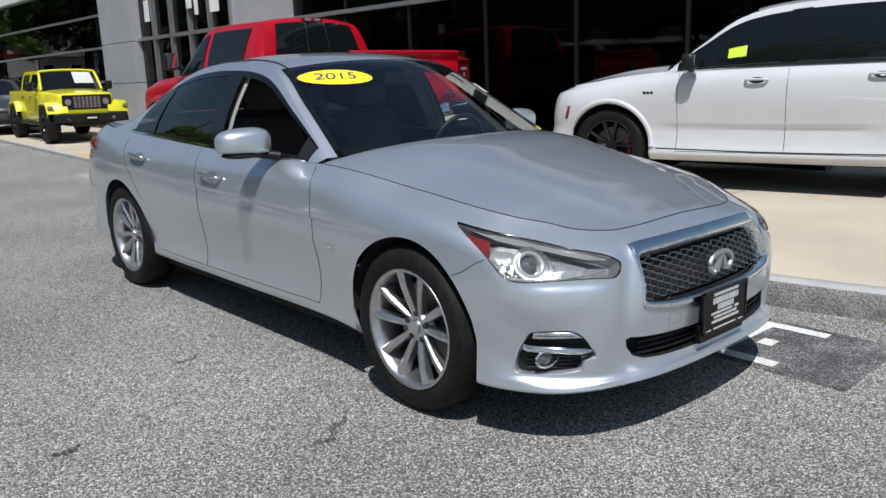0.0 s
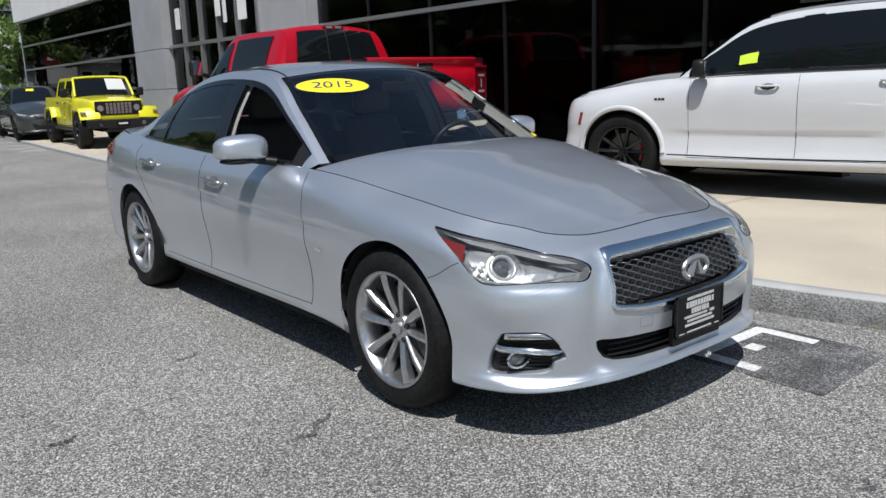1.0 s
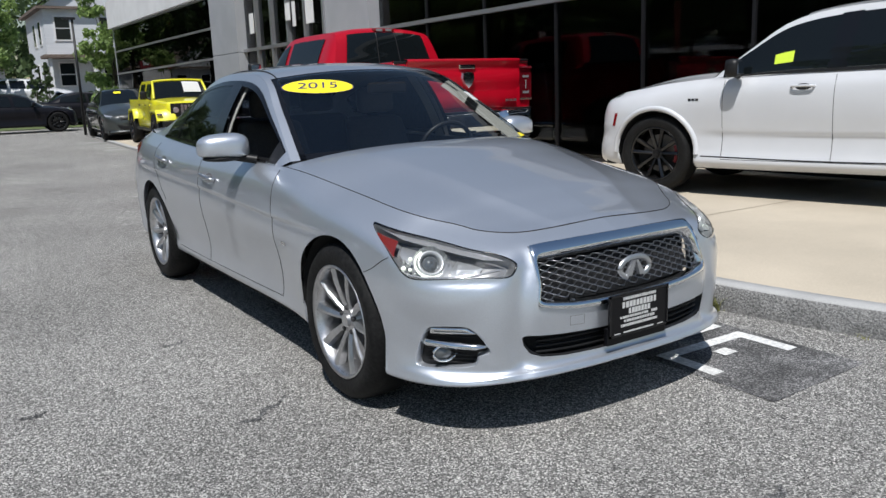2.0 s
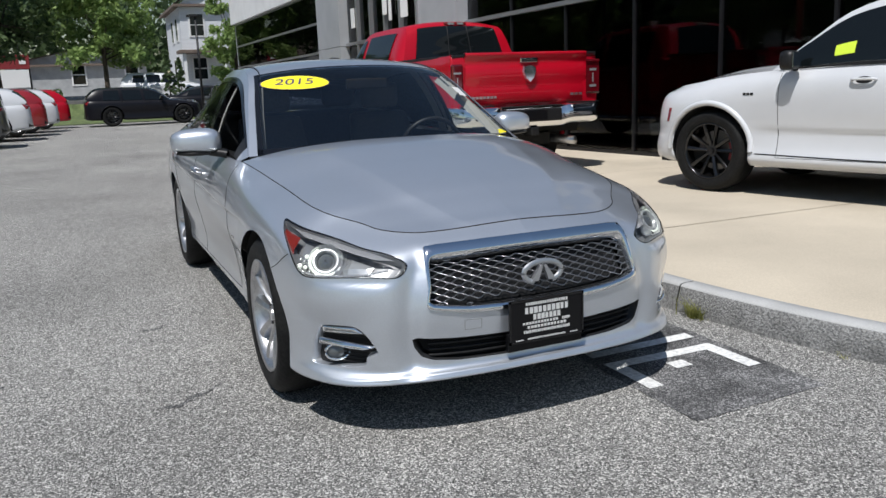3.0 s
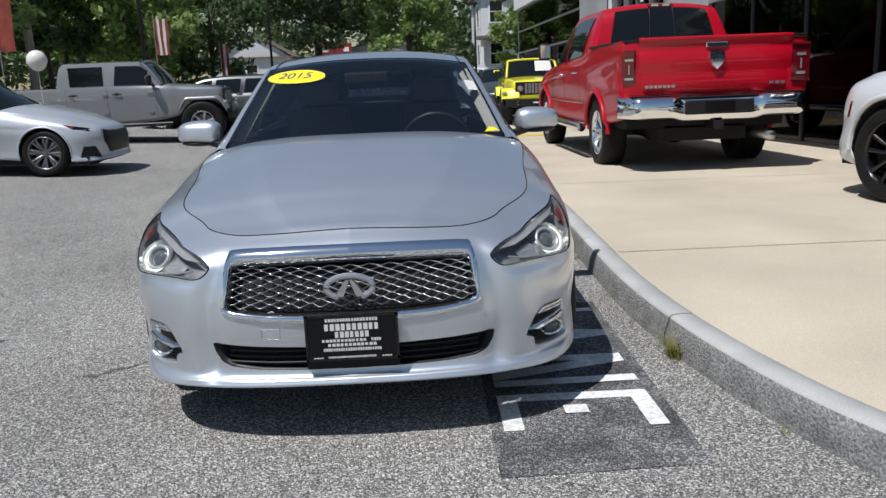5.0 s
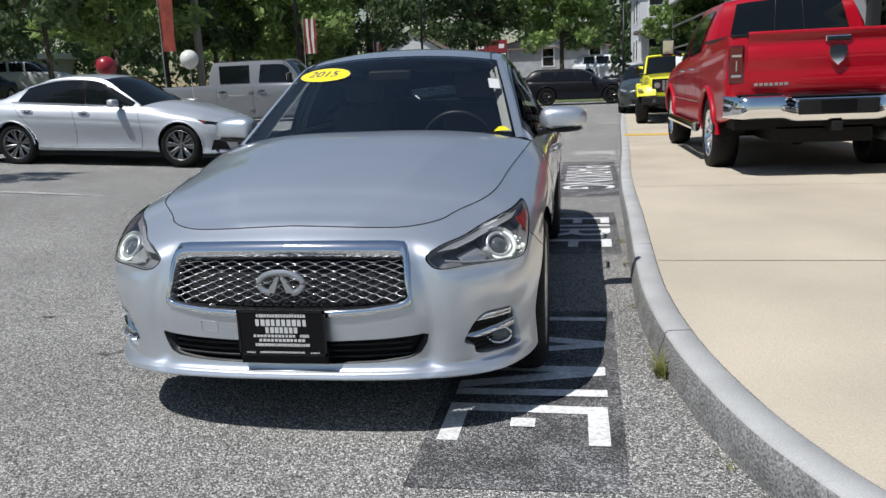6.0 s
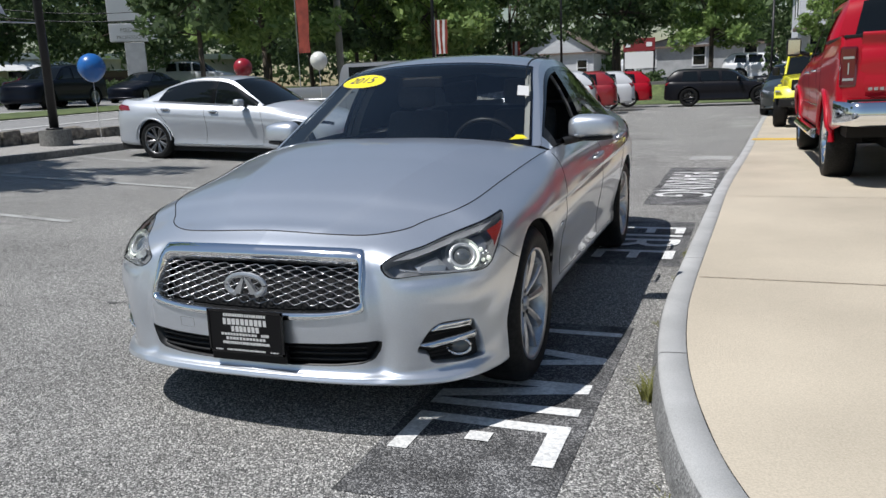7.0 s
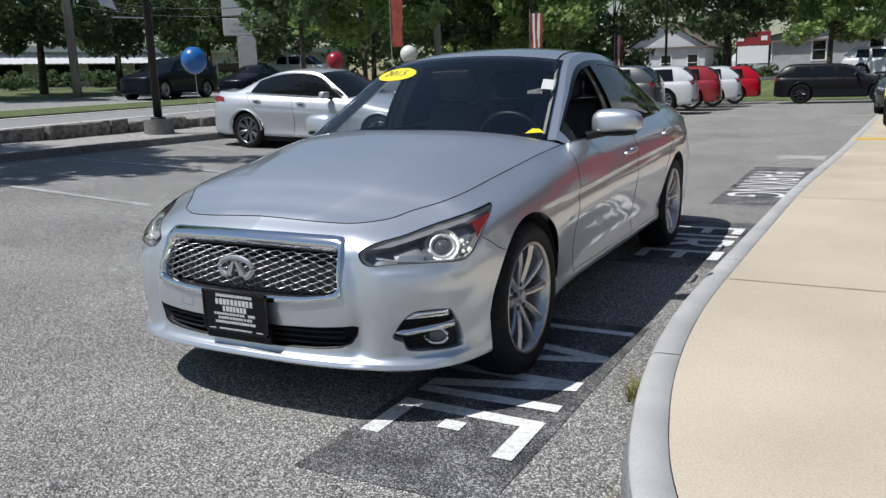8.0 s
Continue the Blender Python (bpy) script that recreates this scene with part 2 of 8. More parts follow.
def grid_faces(c, r, flip=False, base=0):
    F = []
    for i in range(c - 1):
        for j in range(r - 1):
            q = (base + i * r + j, base + (i + 1) * r + j, base + (i + 1) * r + j + 1, base + i * r + j + 1)
            F.append(q[::-1] if flip else q)
    return F


def grid_mesh(name, G, material, flip=False):
    G = np.asarray(G, float)
    return mesh_of(name, G.reshape(-1, 3), grid_faces(G.shape[0], G.shape[1], flip), material)


def mirror(G):
    return np.asarray(G) * np.array([-1.0, 1, 1])


def lathe(profile, seg, axis="x"):
    """Vertices and faces of a (radius, offset) profile spun about the x axis."""
    P = np.array(profile, float)
    a = np.linspace(0, 2 * np.pi, seg, endpoint=False)
    V = np.stack([np.repeat(P[None, :, 1], seg, 0), np.cos(a)[:, None] * P[None, :, 0], np.sin(a)[:, None] * P[None, :, 0]], 2)
    r = len(P)
    F = []
    for i in range(seg):
        k = (i + 1) % seg
        for j in range(r - 1):
            F.append((i * r + j, k * r + j, k * r + j + 1, i * r + j + 1))
    return V.reshape(-1, 3), F


def hermite(xs, Y, xq):
    """A smooth curve through Y at xs, read at xq."""
    xs, Y, xq = np.asarray(xs, float), np.asarray(Y, float), np.asarray(xq, float)
    d = np.diff(Y, axis=0) / np.diff(xs).reshape((-1,) + (1,) * (Y.ndim - 1))
    h = np.diff(xs).reshape((-1,) + (1,) * (Y.ndim - 1))
    T = np.empty_like(Y)
    T[0], T[-1] = d[0], d[-1]
    if len(xs) > 2:
        T[1:-1] = (d[:-1] * h[1:] + d[1:] * h[:-1]) / (h[1:] + h[:-1])
    i = np.clip(np.searchsorted(xs, xq, side="right") - 1, 0, len(xs) - 2)
    w = (xs[i + 1] - xs[i])
    t = ((xq - xs[i]) / w)
    sh = (-1,) + (1,) * (Y.ndim - 1)
    t, w = t.reshape(sh), w.reshape(sh)
    return (2 * t**3 - 3 * t**2 + 1) * Y[i] + (t**3 - 2 * t**2 + t) * w * T[i] + (3 * t**2 - 2 * t**3) * Y[i + 1] + (t**3 - t**2) * w * T[i + 1]


def slab_z(y):
    """The apron's top falls a little away from the near end."""
    return 0.15 - 0.012 * np.clip(np.asarray(y, float) - 3.0, 0, 8)


def ground_z(x, y):
    """The lot rises gently towards the road, and past its far end."""
    a = np.clip(-np.asarray(x, float) - 3.0, 0, 36)
    b = np.clip(np.asarray(y, float) - 35.0, 0, 14)
    return 0.048 * a * a / (a + 1.0) + 0.10 * b * b / (b + 2.0) / (1 + 0.02 * a * a)


# ---- vehicles ----
from mathutils.geometry import delaunay_2d_cdt


def inside(poly, x, y):
    c = False
    n = len(poly)
    for i in range(n):
        x1, y1 = poly[i]
        x2, y2 = poly[(i + 1) % n]
        if (y1 > y) != (y2 > y) and x < (x2 - x1) * (y - y1) / (y2 - y1) + x1:
            c = not c
    return c


def near_on(poly, x, y):
    best, bp = 1e9, (x, y)
    n = len(poly)
    for i in range(n):
        a, b = np.array(poly[i]), np.array(poly[(i + 1) % n])
        d = b - a
        t = np.clip(np.dot(np.array([x, y]) - a, d) / (np.dot(d, d) + 1e-12), 0, 1)
        q = a + t * d
        e = float(np.hypot(*(q - (x, y))))
        if e < best:
            best, bp = e, q
    return bp


def round_poly(poly, n=6, closed=True):
    """The polygon with each corner eased by a smooth closed curve through it."""
    P = np.array(poly, float)
    k = len(P)
    Q = np.concatenate([P[-2:], P, P[:3]])
    return hermite(np.arange(len(Q)), Q, np.linspace(2, k + 2, k * n, endpoint=False))


def both_ways(half):
    """A line drawn for one half, with its mirror image, as one closed line with s from minus to plus."""
    return [(-s, z) for s, z in half[::-1] if s > 1e-6] + list(half)


class Skin:
    """A vehicle's wrap, read by the way round it from the front's middle (s) and the height (z)."""

    def __init__(self, G, arc):
        self.G, self.arc = G, arc

    def point(self, s, z, out=0.0, sx=1):
        G, arc = self.G, self.arc
        i = int(np.clip(np.searchsorted(arc, s), 1, len(arc) - 1))
        f = (s - arc[i - 1]) / (arc[i] - arc[i - 1])
        P = [(np.interp(z, G[k][:, 2], G[k][:, 0]), np.interp(z, G[k][:, 2], G[k][:, 1])) for k in (i - 1, i)]
        x, y = (1 - f) * np.array(P[0]) + f * np.array(P[1])
        if out:
            n = self.normal(s, z)
            x, y, z = x + n[0] * out, y + n[1] * out, z + n[2] * out
        return np.array([x * sx, y, z])

    def normal(self, s, z):
        a, b = self.point(max(0, s - 0.02), z), self.point(s + 0.02, z)
        c, d = self.point(s, z - 0.015), self.point(s, z + 0.015)
        if s < 0.02:
            a = b * np.array([-1, 1, 1])
        n = np.cross(b - a, d - c)
        return n / (np.linalg.norm(n) + 1e-9)

    def s_at(self, y):
        """s of the side at y."""
        m = self.G[:, 0, 0].max()
        B = self.G[:, 5]
        k = np.where(B[:, 0] > 0.6 * m)[0]
        return float(np.interp(y, B[k, 1], self.arc[k]))

    def fill(self, poly, out, sx, spacing=0.02, bulge=0.0):
        """Triangles over a polygon of (s, z) on the skin, out metres proud of it."""
        P = [Vector((float(a), float(b))) for a, b in poly]
        n = len(P)
        xs = np.arange(min(p.x for p in P) + spacing / 2, max(p.x for p in P), spacing)
        ys = np.arange(min(p.y for p in P) + spacing / 2, max(p.y for p in P), spacing)
        extra = []
        for a in xs:
            for b in ys:
                if inside(poly, a, b):
                    q = near_on(poly, a, b)
                    if math.hypot(q[0] - a, q[1] - b) > spacing * 0.4:
                        extra.append(Vector((float(a), float(b))))
        vs, _, fs, *_ = delaunay_2d_cdt(P + extra, [(i, (i + 1) % n) for i in range(n)], [], 1, 1e-6)
        V = []
        for v in vs:
            o = out
            if bulge:
                q = near_on(poly, v.x, v.y)
                o += bulge * min(1.0, math.hypot(q[0] - v.x, q[1] - v.y) / 0.05)
            V.append(self.point(abs(v.x), v.y, o, sx if v.x >= 0 else -sx))
        return V, [tuple(f) if sx > 0 else tuple(f)[::-1] for f in fs]

    def band(self, outer, inner, rows, sx, n=120):
        """A moulding between two closed lines on the skin. rows: (0 outer to 1 inner, out)."""
        def even(poly):
            P = np.array(poly, float)
            P = np.concatenate([P, P[:1]])
            d = np.r_[0, np.cumsum(np.linalg.norm(np.diff(P, axis=0), axis=1))]
            t = np.linspace(0, d[-1], n, endpoint=False)
            return np.stack([np.interp(t, d, P[:, 0]), np.interp(t, d, P[:, 1])], 1)
        A, B = even(outer), even(inner)
        V, F, r = [], [], len(rows)
        for a, b in zip(A, B):
            for f, o in rows:
                q = a + (b - a) * f
                V.append(self.point(abs(q[0]), q[1], o, sx if q[0] >= 0 else -sx))
        for i in range(n):
            k = (i + 1) % n
            for j in range(r - 1):
                q = (i * r + j, k * r + j, k * r + j + 1, i * r + j + 1)
                F.append(q if sx > 0 else q[::-1])
        return V, F

    def line(self, car, pts, w, material, name, n=24, out=0.0002, sides=(1, -1)):
        """A thin strip along a smooth line on the skin."""
        P = np.array(pts, float)
        Q = hermite(np.arange(len(P)), P, np.linspace(0, len(P) - 1, n))
        for sx in sides:
            V, F = tube([self.point(s, z, out, sx) for s, z in Q], w / 2, 6)
            child(name, mesh_of(name, V, F, material), car)

    def patch(self, car, poly, out, material, name, label="", bulge=0.0, sides=(1, -1), spacing=0.05):
        for sx in sides:
            V, F = self.fill(poly, out, sx, spacing, bulge)
            child(name, mesh_of(name, V, F, material), car, label)


def belt(spec, step):
    """The body's wrap, from the front's middle round one side to the tail's middle: columns of points from the bottom edge to the top edge."""
    out = np.array(spec["outline"], float)
    k = np.arange(len(out))
    fine = np.linspace(0, len(out) - 1, 2000)
    P = hermite(k, out, fine)
    s = np.r_[0, np.cumsum(np.linalg.norm(np.diff(P, axis=0), axis=1))]
    n = int(s[-1] / step)
    q = np.interp(np.linspace(0, s[-1], n), s, fine)
    ends = []
    for yw, ra in spec["arches"]:
        for y in (yw - ra, yw + ra):
            side = fine[(P[:, 0] > 0.6 * P[:, 0].max())]
            ys = P[(P[:, 0] > 0.6 * P[:, 0].max()), 1]
            e = float(np.interp(y, ys, side))
            ends += [e - 1e-3, e + 1e-3]
    q = np.unique(np.r_[q, ends])
    B = hermite(k, out, q)
    T = hermite(k, out, np.clip(q + 0.01, 0, k[-1])) - hermite(k, out, np.clip(q - 0.01, 0, k[-1]))
    T /= np.linalg.norm(T, axis=1)[:, None]
    T[0], T[-1] = (1, 0), (-1, 0)
    N = np.stack([-T[:, 1], T[:, 0]], 1)
    keys = sorted(spec["profiles"])
    prof = np.array([spec["profiles"][i] for i in keys], float)
    Q = hermite(keys, prof, q)
    R = spec.get("rows", 26)
    kk = np.arange(prof.shape[1])
    u = np.linspace(0, kk[-1], R)
    G = np.empty((len(q), R, 3))
    for j in range(len(q)):
        c = hermite(kk, Q[j], u)
        x, y = B[j]
        if x > 0.6 * B[:, 0].max():
            for yw, ra in spec["arches"]:
                if abs(y - yw) < ra:
                    zb = spec["hub"] + spec.get("arch_lift", 0.0) + math.sqrt(max(0.0, ra * ra - (y - yw) ** 2)) * spec.get("arch_squash", 1.0)
                    if zb > c[0, 1]:
                        dense = hermite(kk, Q[j], np.linspace(0, kk[-1], 300))
                        zz = np.maximum.accumulate(dense[:, 1])
                        u0 = np.interp(zb, zz, np.linspace(0, kk[-1], 300))
                        c = hermite(kk, Q[j], np.maximum(u, u0))
        G[j, :, 0] = x + N[j, 0] * c[:, 0]
        G[j, :, 1] = y + N[j, 1] * c[:, 0]
        G[j, :, 2] = c[:, 1]
    arc = np.r_[0, np.cumsum(np.linalg.norm(np.diff(B, axis=0), axis=1))]
    if "relief" in spec:
        d = spec["relief"](arc[:, None], G[:, :, 2])
        G[:, :, 0] -= N[:, 0:1] * d
        G[:, :, 1] -= N[:, 1:2] * d
    G[0, :, 0], G[-1, :, 0] = 0, 0
    return G, arc


def top_edge(G):
    """The upper edge of the wrap along the side, as x and z over y."""
    E = G[:, -1]
    m = E[:, 0].max()
    side = E[(E[:, 0] > 0.55 * m)]
    side = side[np.argsort(side[:, 1])]
    return lambda y: (np.interp(y, side[:, 1], side[:, 0]), np.interp(y, side[:, 1], side[:, 2]))


def roof_loft(spec, ns, nu):
    """The top skin from the cowl over windscreen and roof to the back: rows across the car. Each station: rail x, y, z, middle y, z."""
    st = np.array(spec["top"], float)
    k = np.arange(len(st))
    s = np.linspace(0, len(st) - 1, ns)
    S = hermite(k, st, s)
    u = np.linspace(-1, 1, nu)
    f = 1 - np.abs(u) ** 2.3
    G = np.empty((ns, nu, 3))
    G[:, :, 0] = S[:, 0:1] * u[None]
    G[:, :, 1] = S[:, 1:2] + (S[:, 3:4] - S[:, 1:2]) * f[None]
    G[:, :, 2] = S[:, 2:3] + (S[:, 4:5] - S[:, 2:3]) * f[None]
    return G, s


def rail_at(spec, s):
    st = np.array(spec["top"], float)
    return hermite(np.arange(len(st)), st, np.atleast_1d(s))[:, :3]


def side_grid(spec, edge, p0, p1, v0, v1, np_, nv, out=0.0):
    """A piece of the side of the cabin: p runs along it (as in spec['sides']), v from the waist up to the roof rail."""
    sd = np.array(spec["sides"], float)
    p = np.linspace(p0, p1, np_)
    yb = hermite(np.arange(len(sd)), sd[:, 0:1], p)[:, 0]
    st = hermite(np.arange(len(sd)), sd[:, 1:2], p)[:, 0]
    top = rail_at(spec, st)
    xb, zb = edge(yb)
    bot = np.stack([xb, yb, zb], 1)
    v = np.linspace(v0, v1, nv)
    G = bot[:, None] * (1 - v[None, :, None]) + top[:, None] * v[None, :, None]
    bulge = spec.get("bulge", 0.03) * 4 * v * (1 - v)
    lift = np.clip((top[:, 2] - bot[:, 2]) / 0.4, 0, 1)
    G[:, :, 0] += lift[:, None] * bulge[None] + out
    return G


def wheel_meshes(R, rim, width, style, alloy, tyre=None):
    """Tyre and rim, with the outer face towards +x, spun about x."""
    w = width / 2
    V, F = lathe([(rim - 0.012, -w * 0.8), (rim + 0.012, -w * 0.92), (R * 0.86, -w), (R - 0.03, -w * 0.93), (R - 0.006, -w * 0.72), (R, -w * 0.4), (R, w * 0.4), (R - 0.006, w * 0.72), (R - 0.03, w * 0.93), (R * 0.86, w), (rim + 0.012, w * 0.92), (rim - 0.012, w * 0.8)], 56)
    ty = mesh_of("tyre", V, F, tyre or M_RUBBER)
    bm = bmesh.new()
    V, F = lathe([(rim * 0.97, -w * 0.85), (rim * 0.92, -w * 0.5), (rim * 0.88, 0.0), (rim * 0.93, w * 0.55), (rim * 0.955, w * 0.86), (rim + 0.004, w * 0.93), (rim + 0.002, w * 0.82)], 56)
    vs = [bm.verts.new(tuple(v)) for v in V]
    for f in F:
        bm.faces.new([vs[i] for i in f])
    kind, n = style
    hub_x = w * 0.50
    for i in range(n):
        a0 = 2 * math.pi * i / n
        for d in ((-1, 1) if kind in ("twin", "vee") else (0,)):
            spread_in = {"twin": 0.30, "vee": 0.08, "fat": 0, "thin": 0}[kind]
            spread_out = {"twin": 0.27, "vee": 0.20, "fat": 0, "thin": 0}[kind]
            hw0, hw1 = {"twin": (0.013, 0.021), "vee": (0.012, 0.012), "fat": (0.04, 0.055), "thin": (0.02, 0.024)}[kind]
            secs = []
            for t in (0.0, 0.3, 0.65, 1.0):
                r = 0.045 + (rim * 0.955 - 0.045) * t
                a = a0 + d * (spread_in + (spread_out - spread_in) * t * (1.3 - 0.3 * t))
                xo = hub_x + (w * 0.80 - hub_x) * t**1.5 + 0.012 * math.sin(math.pi * t)
                hw = hw0 + (hw1 - hw0) * t
                er, et = np.array([0, math.cos(a), math.sin(a)]), np.array([0, -math.sin(a), math.cos(a)])
                ex = np.array([1.0, 0, 0])
                c = er * r
                secs.append([c + et * hw + ex * (xo - 0.040), c + et * hw * 0.92 + ex * (xo - 0.009), c + et * hw * 0.30 * (1 + d) + ex * (xo - 0.001), c - et * hw * 0.30 * (1 - d) + ex * xo, c - et * hw * 0.92 + ex * (xo - 0.009), c - et * hw + ex * (xo - 0.040)])
            vv = [[bm.verts.new(tuple(p)) for p in q] for q in secs]
            for A, B in zip(vv, vv[1:]):
                for j in range(5):
                    bm.faces.new((A[j], A[j + 1], B[j + 1], B[j]))
    turned = lambda x, a, r: Matrix.Translation((x, r * math.cos(a), r * math.sin(a))) @ Matrix.Rotation(radians(90), 4, "Y")
    bmesh.ops.create_cone(bm, cap_ends=True, segments=30, radius1=0.072, radius2=0.056, depth=0.036, matrix=turned(hub_x - 0.018, 0, 0))
    bmesh.ops.create_cone(bm, cap_ends=True, segments=24, radius1=0.031, radius2=0.027, depth=0.016, matrix=turned(hub_x + 0.006, 0, 0))
    bmesh.ops.recalc_face_normals(bm, faces=bm.faces)
    barrel = 56 * 6
    smooth = [k < barrel for k in range(len(bm.faces))]
    rm = bpy.data.meshes.new("rim")
    bm.to_mesh(rm)
    bm.free()
    rm.materials.append(alloy)
    rm.polygons.foreach_set("use_smooth", smooth)
    nuts = []
    for i in range(5):
        a = 2 * math.pi * (i + (0.0 if kind in ("twin", "vee") else 0.5)) / 5
        bm = bmesh.new()
        bmesh.ops.create_cone(bm, cap_ends=True, segments=12, radius1=0.0145, radius2=0.0095, depth=0.014, matrix=turned(hub_x - 0.001, a, 0.054))
        ln = bpy.data.meshes.new("wheel_nut")
        bm.to_mesh(ln)
        bm.free()
        ln.materials.append(M_NUT)
        nuts.append(ln)
    bm = bmesh.new()
    bmesh.ops.create_cone(bm, cap_ends=True, segments=32, radius1=rim * 0.72, radius2=rim * 0.72, depth=0.02, matrix=Matrix.Translation((-w * 0.15, 0, 0)) @ Matrix.Rotation(radians(90), 4, "Y"))
    dk = bpy.data.meshes.new("brake_disc")
    bm.to_mesh(dk)
    bm.free()
    dk.materials.append(M_DISC)
    bm = bmesh.new()
    bmesh.ops.create_cone(bm, cap_ends=True, segments=32, radius1=rim * 0.95, radius2=rim * 0.95, depth=0.02, matrix=Matrix.Translation((-w * 0.6, 0, 0)) @ Matrix.Rotation(radians(90), 4, "Y"))
    bk = bpy.data.meshes.new("backing_plate")
    bm.to_mesh(bk)
    bm.free()
    bk.materials.append(M_LINER)
    return (ty, rm, dk, bk, *nuts) if R < 0.34 and n == 5 else (ty, rm, dk, bk)


M_NUT = mat("dark_wheel_nut", (0.06, 0.06, 0.062), 0.35, 0.8)
M_DISC = mat("brake_disc", (0.22, 0.21, 0.2), 0.4, 0.8)


def add_wheels(car, spec, meshes, track):
    for y in spec["axles"]:
        for sx in (1, -1):
            w = child("wheel", None, car)
            w.matrix_local = pose(sx * track, y, spec["hub"], 0, 0, 0 if sx > 0 else 180) @ pose(0, 0, 0, 17 + 40 * y, 0, 0)
            for me in meshes:
                child(me.name.split(".")[0], me, w)


def liners(car, spec, half, G):
    """Dark wheel wells."""
    for y, ra in spec["arches"]:
        for sx in (1, -1):
            a = np.linspace(0.0, math.pi, 20)
            r = ra + 0.004
            zc = spec["hub"] + spec.get("arch_lift", 0)
            V, F = [], []
            for i, t in enumerate(a):
                xo = min(side_at(G, y + r * math.cos(t), zc + 0.3) - 0.03, half - 0.02)
                V += [(sx * xo, y + r * math.cos(t), zc + r * math.sin(t) * spec.get("arch_squash", 1)), (sx * (half - 0.34), y + r * math.cos(t), zc + r * math.sin(t))]
            n = len(V)
            V += [(sx * (half - 0.33), y, zc)]
            for i in range(len(a) - 1):
                F += [(2 * i, 2 * i + 2, 2 * i + 3, 2 * i + 1), (2 * i + 1, 2 * i + 3, n)]
            child("wheel_liner", mesh_of("wheel_liner", V, F, M_LINER), car)


def vehicle(name, label, category, spec, paintm, m, alloy=None, glass=None, style=("twin", 5), step=0.05, group="", seams=True, trim=None):
    """A parked vehicle from its outline, profiles and cabin. Returns its Empty, the wrap and the edge."""
    car = thing(name, label, category, m, group)
    glass = glass or M_TINT
    G, q = belt(spec, step)
    full = np.concatenate([mirror(G[::-1])[:-1], G])
    child("body", grid_mesh("body", full, paintm), car)
    edge = top_edge(G)
    half = G[:, :, 0].max()
    # underside
    zb = spec["floor"]
    ol = np.array(spec["outline"])
    box("underbody", -half * 0.86, ol[:, 1].min() + 0.25, zb, half * 0.86, ol[:, 1].max() - 0.25, zb + 0.12, M_LINER, car)
    # bonnet
    child("bonnet", hood_mesh(spec, G, edge, paintm), car)
    if "top" in spec:
        T, s = roof_loft(spec, 40, 21)
        for nm, s0, s1, mm in spec["top_parts"]:
            i0, i1 = np.searchsorted(s, s0 - 1e-6), np.searchsorted(s, s1 - 1e-6)
            child(nm, grid_mesh(nm, T[i0:i1 + 1], glass if mm == "glass" else paintm, True), car)
        for sx in (1, -1):
            def put(nm, p0, p1, v0, v1, mm, out=0.0, n=8, lab=""):
                g = side_grid(spec, edge, p0, p1, v0, v1, n, 7, out)
                child(nm, grid_mesh(nm, g if sx > 0 else mirror(g), mm, sx < 0), car, lab)
            pe = len(spec["sides"]) - 1
            put("cabin_side", 0, pe, 0, 1, paintm, 0, 40)
            for a, b in spec["windows"]:
                put("side_window", a, b, spec.get("win_v", (0.06, 0.88))[0], spec.get("win_v", (0.06, 0.88))[1], glass, 0.012, 24)
    if "deck" in spec:
        child("boot_lid", deck_mesh(spec, G, edge, paintm), car)
    if seams:
        for y0, y1, z0, z1 in spec.get("seams", ()):
            side_line(car, G, [(y0, z0), (y1, z1)], 0.006)
    add_wheels(car, spec, wheel_meshes(spec["tyre"], spec["rim"], spec["tyre_w"], style, alloy or M_SATIN), half - spec["tyre_w"] / 2 - spec.get("tuck", 0.02))
    liners(car, spec, half, G)
    return car, Skin(G, q), edge


def side_at(G, y, z):
    """x of the wrap's side at y, z."""
    m = G[:, :, 0].max()
    cols = np.where(G[:, 3, 0] > 0.55 * m)[0]
    ys = G[cols, :, 1].mean(1)
    o = np.argsort(ys)
    cols, ys = cols[o], ys[o]
    i = int(np.clip(np.searchsorted(ys, y), 1, len(ys) - 1))
    f = (y - ys[i - 1]) / max(1e-6, ys[i] - ys[i - 1])
    x0 = np.interp(z, G[cols[i - 1], :, 2], G[cols[i - 1], :, 0])
    x1 = np.interp(z, G[cols[i], :, 2], G[cols[i], :, 0])
    return float(x0 + (x1 - x0) * min(1, max(0, f)))


def side_line(car, G, yz, w, material=None, name="panel_gap", n=16, both=True):
    """A narrow strip that lies on the side of the body along a line of (y, z)."""
    P = np.array(yz, float)
    t = np.linspace(0, len(P) - 1, n)
    Q = np.stack([np.interp(t, np.arange(len(P)), P[:, 0]), np.interp(t, np.arange(len(P)), P[:, 1])], 1)
    pts = np.array([(side_at(G, y, z) - 0.001, y, z) for y, z in Q])
    V, F = tube(pts, w / 2, 5)
    for sx in ((1, -1) if both else (both,)):
        child(name, mesh_of(name, V * np.array([sx, 1, 1]), F, material or M_SEAM), car)


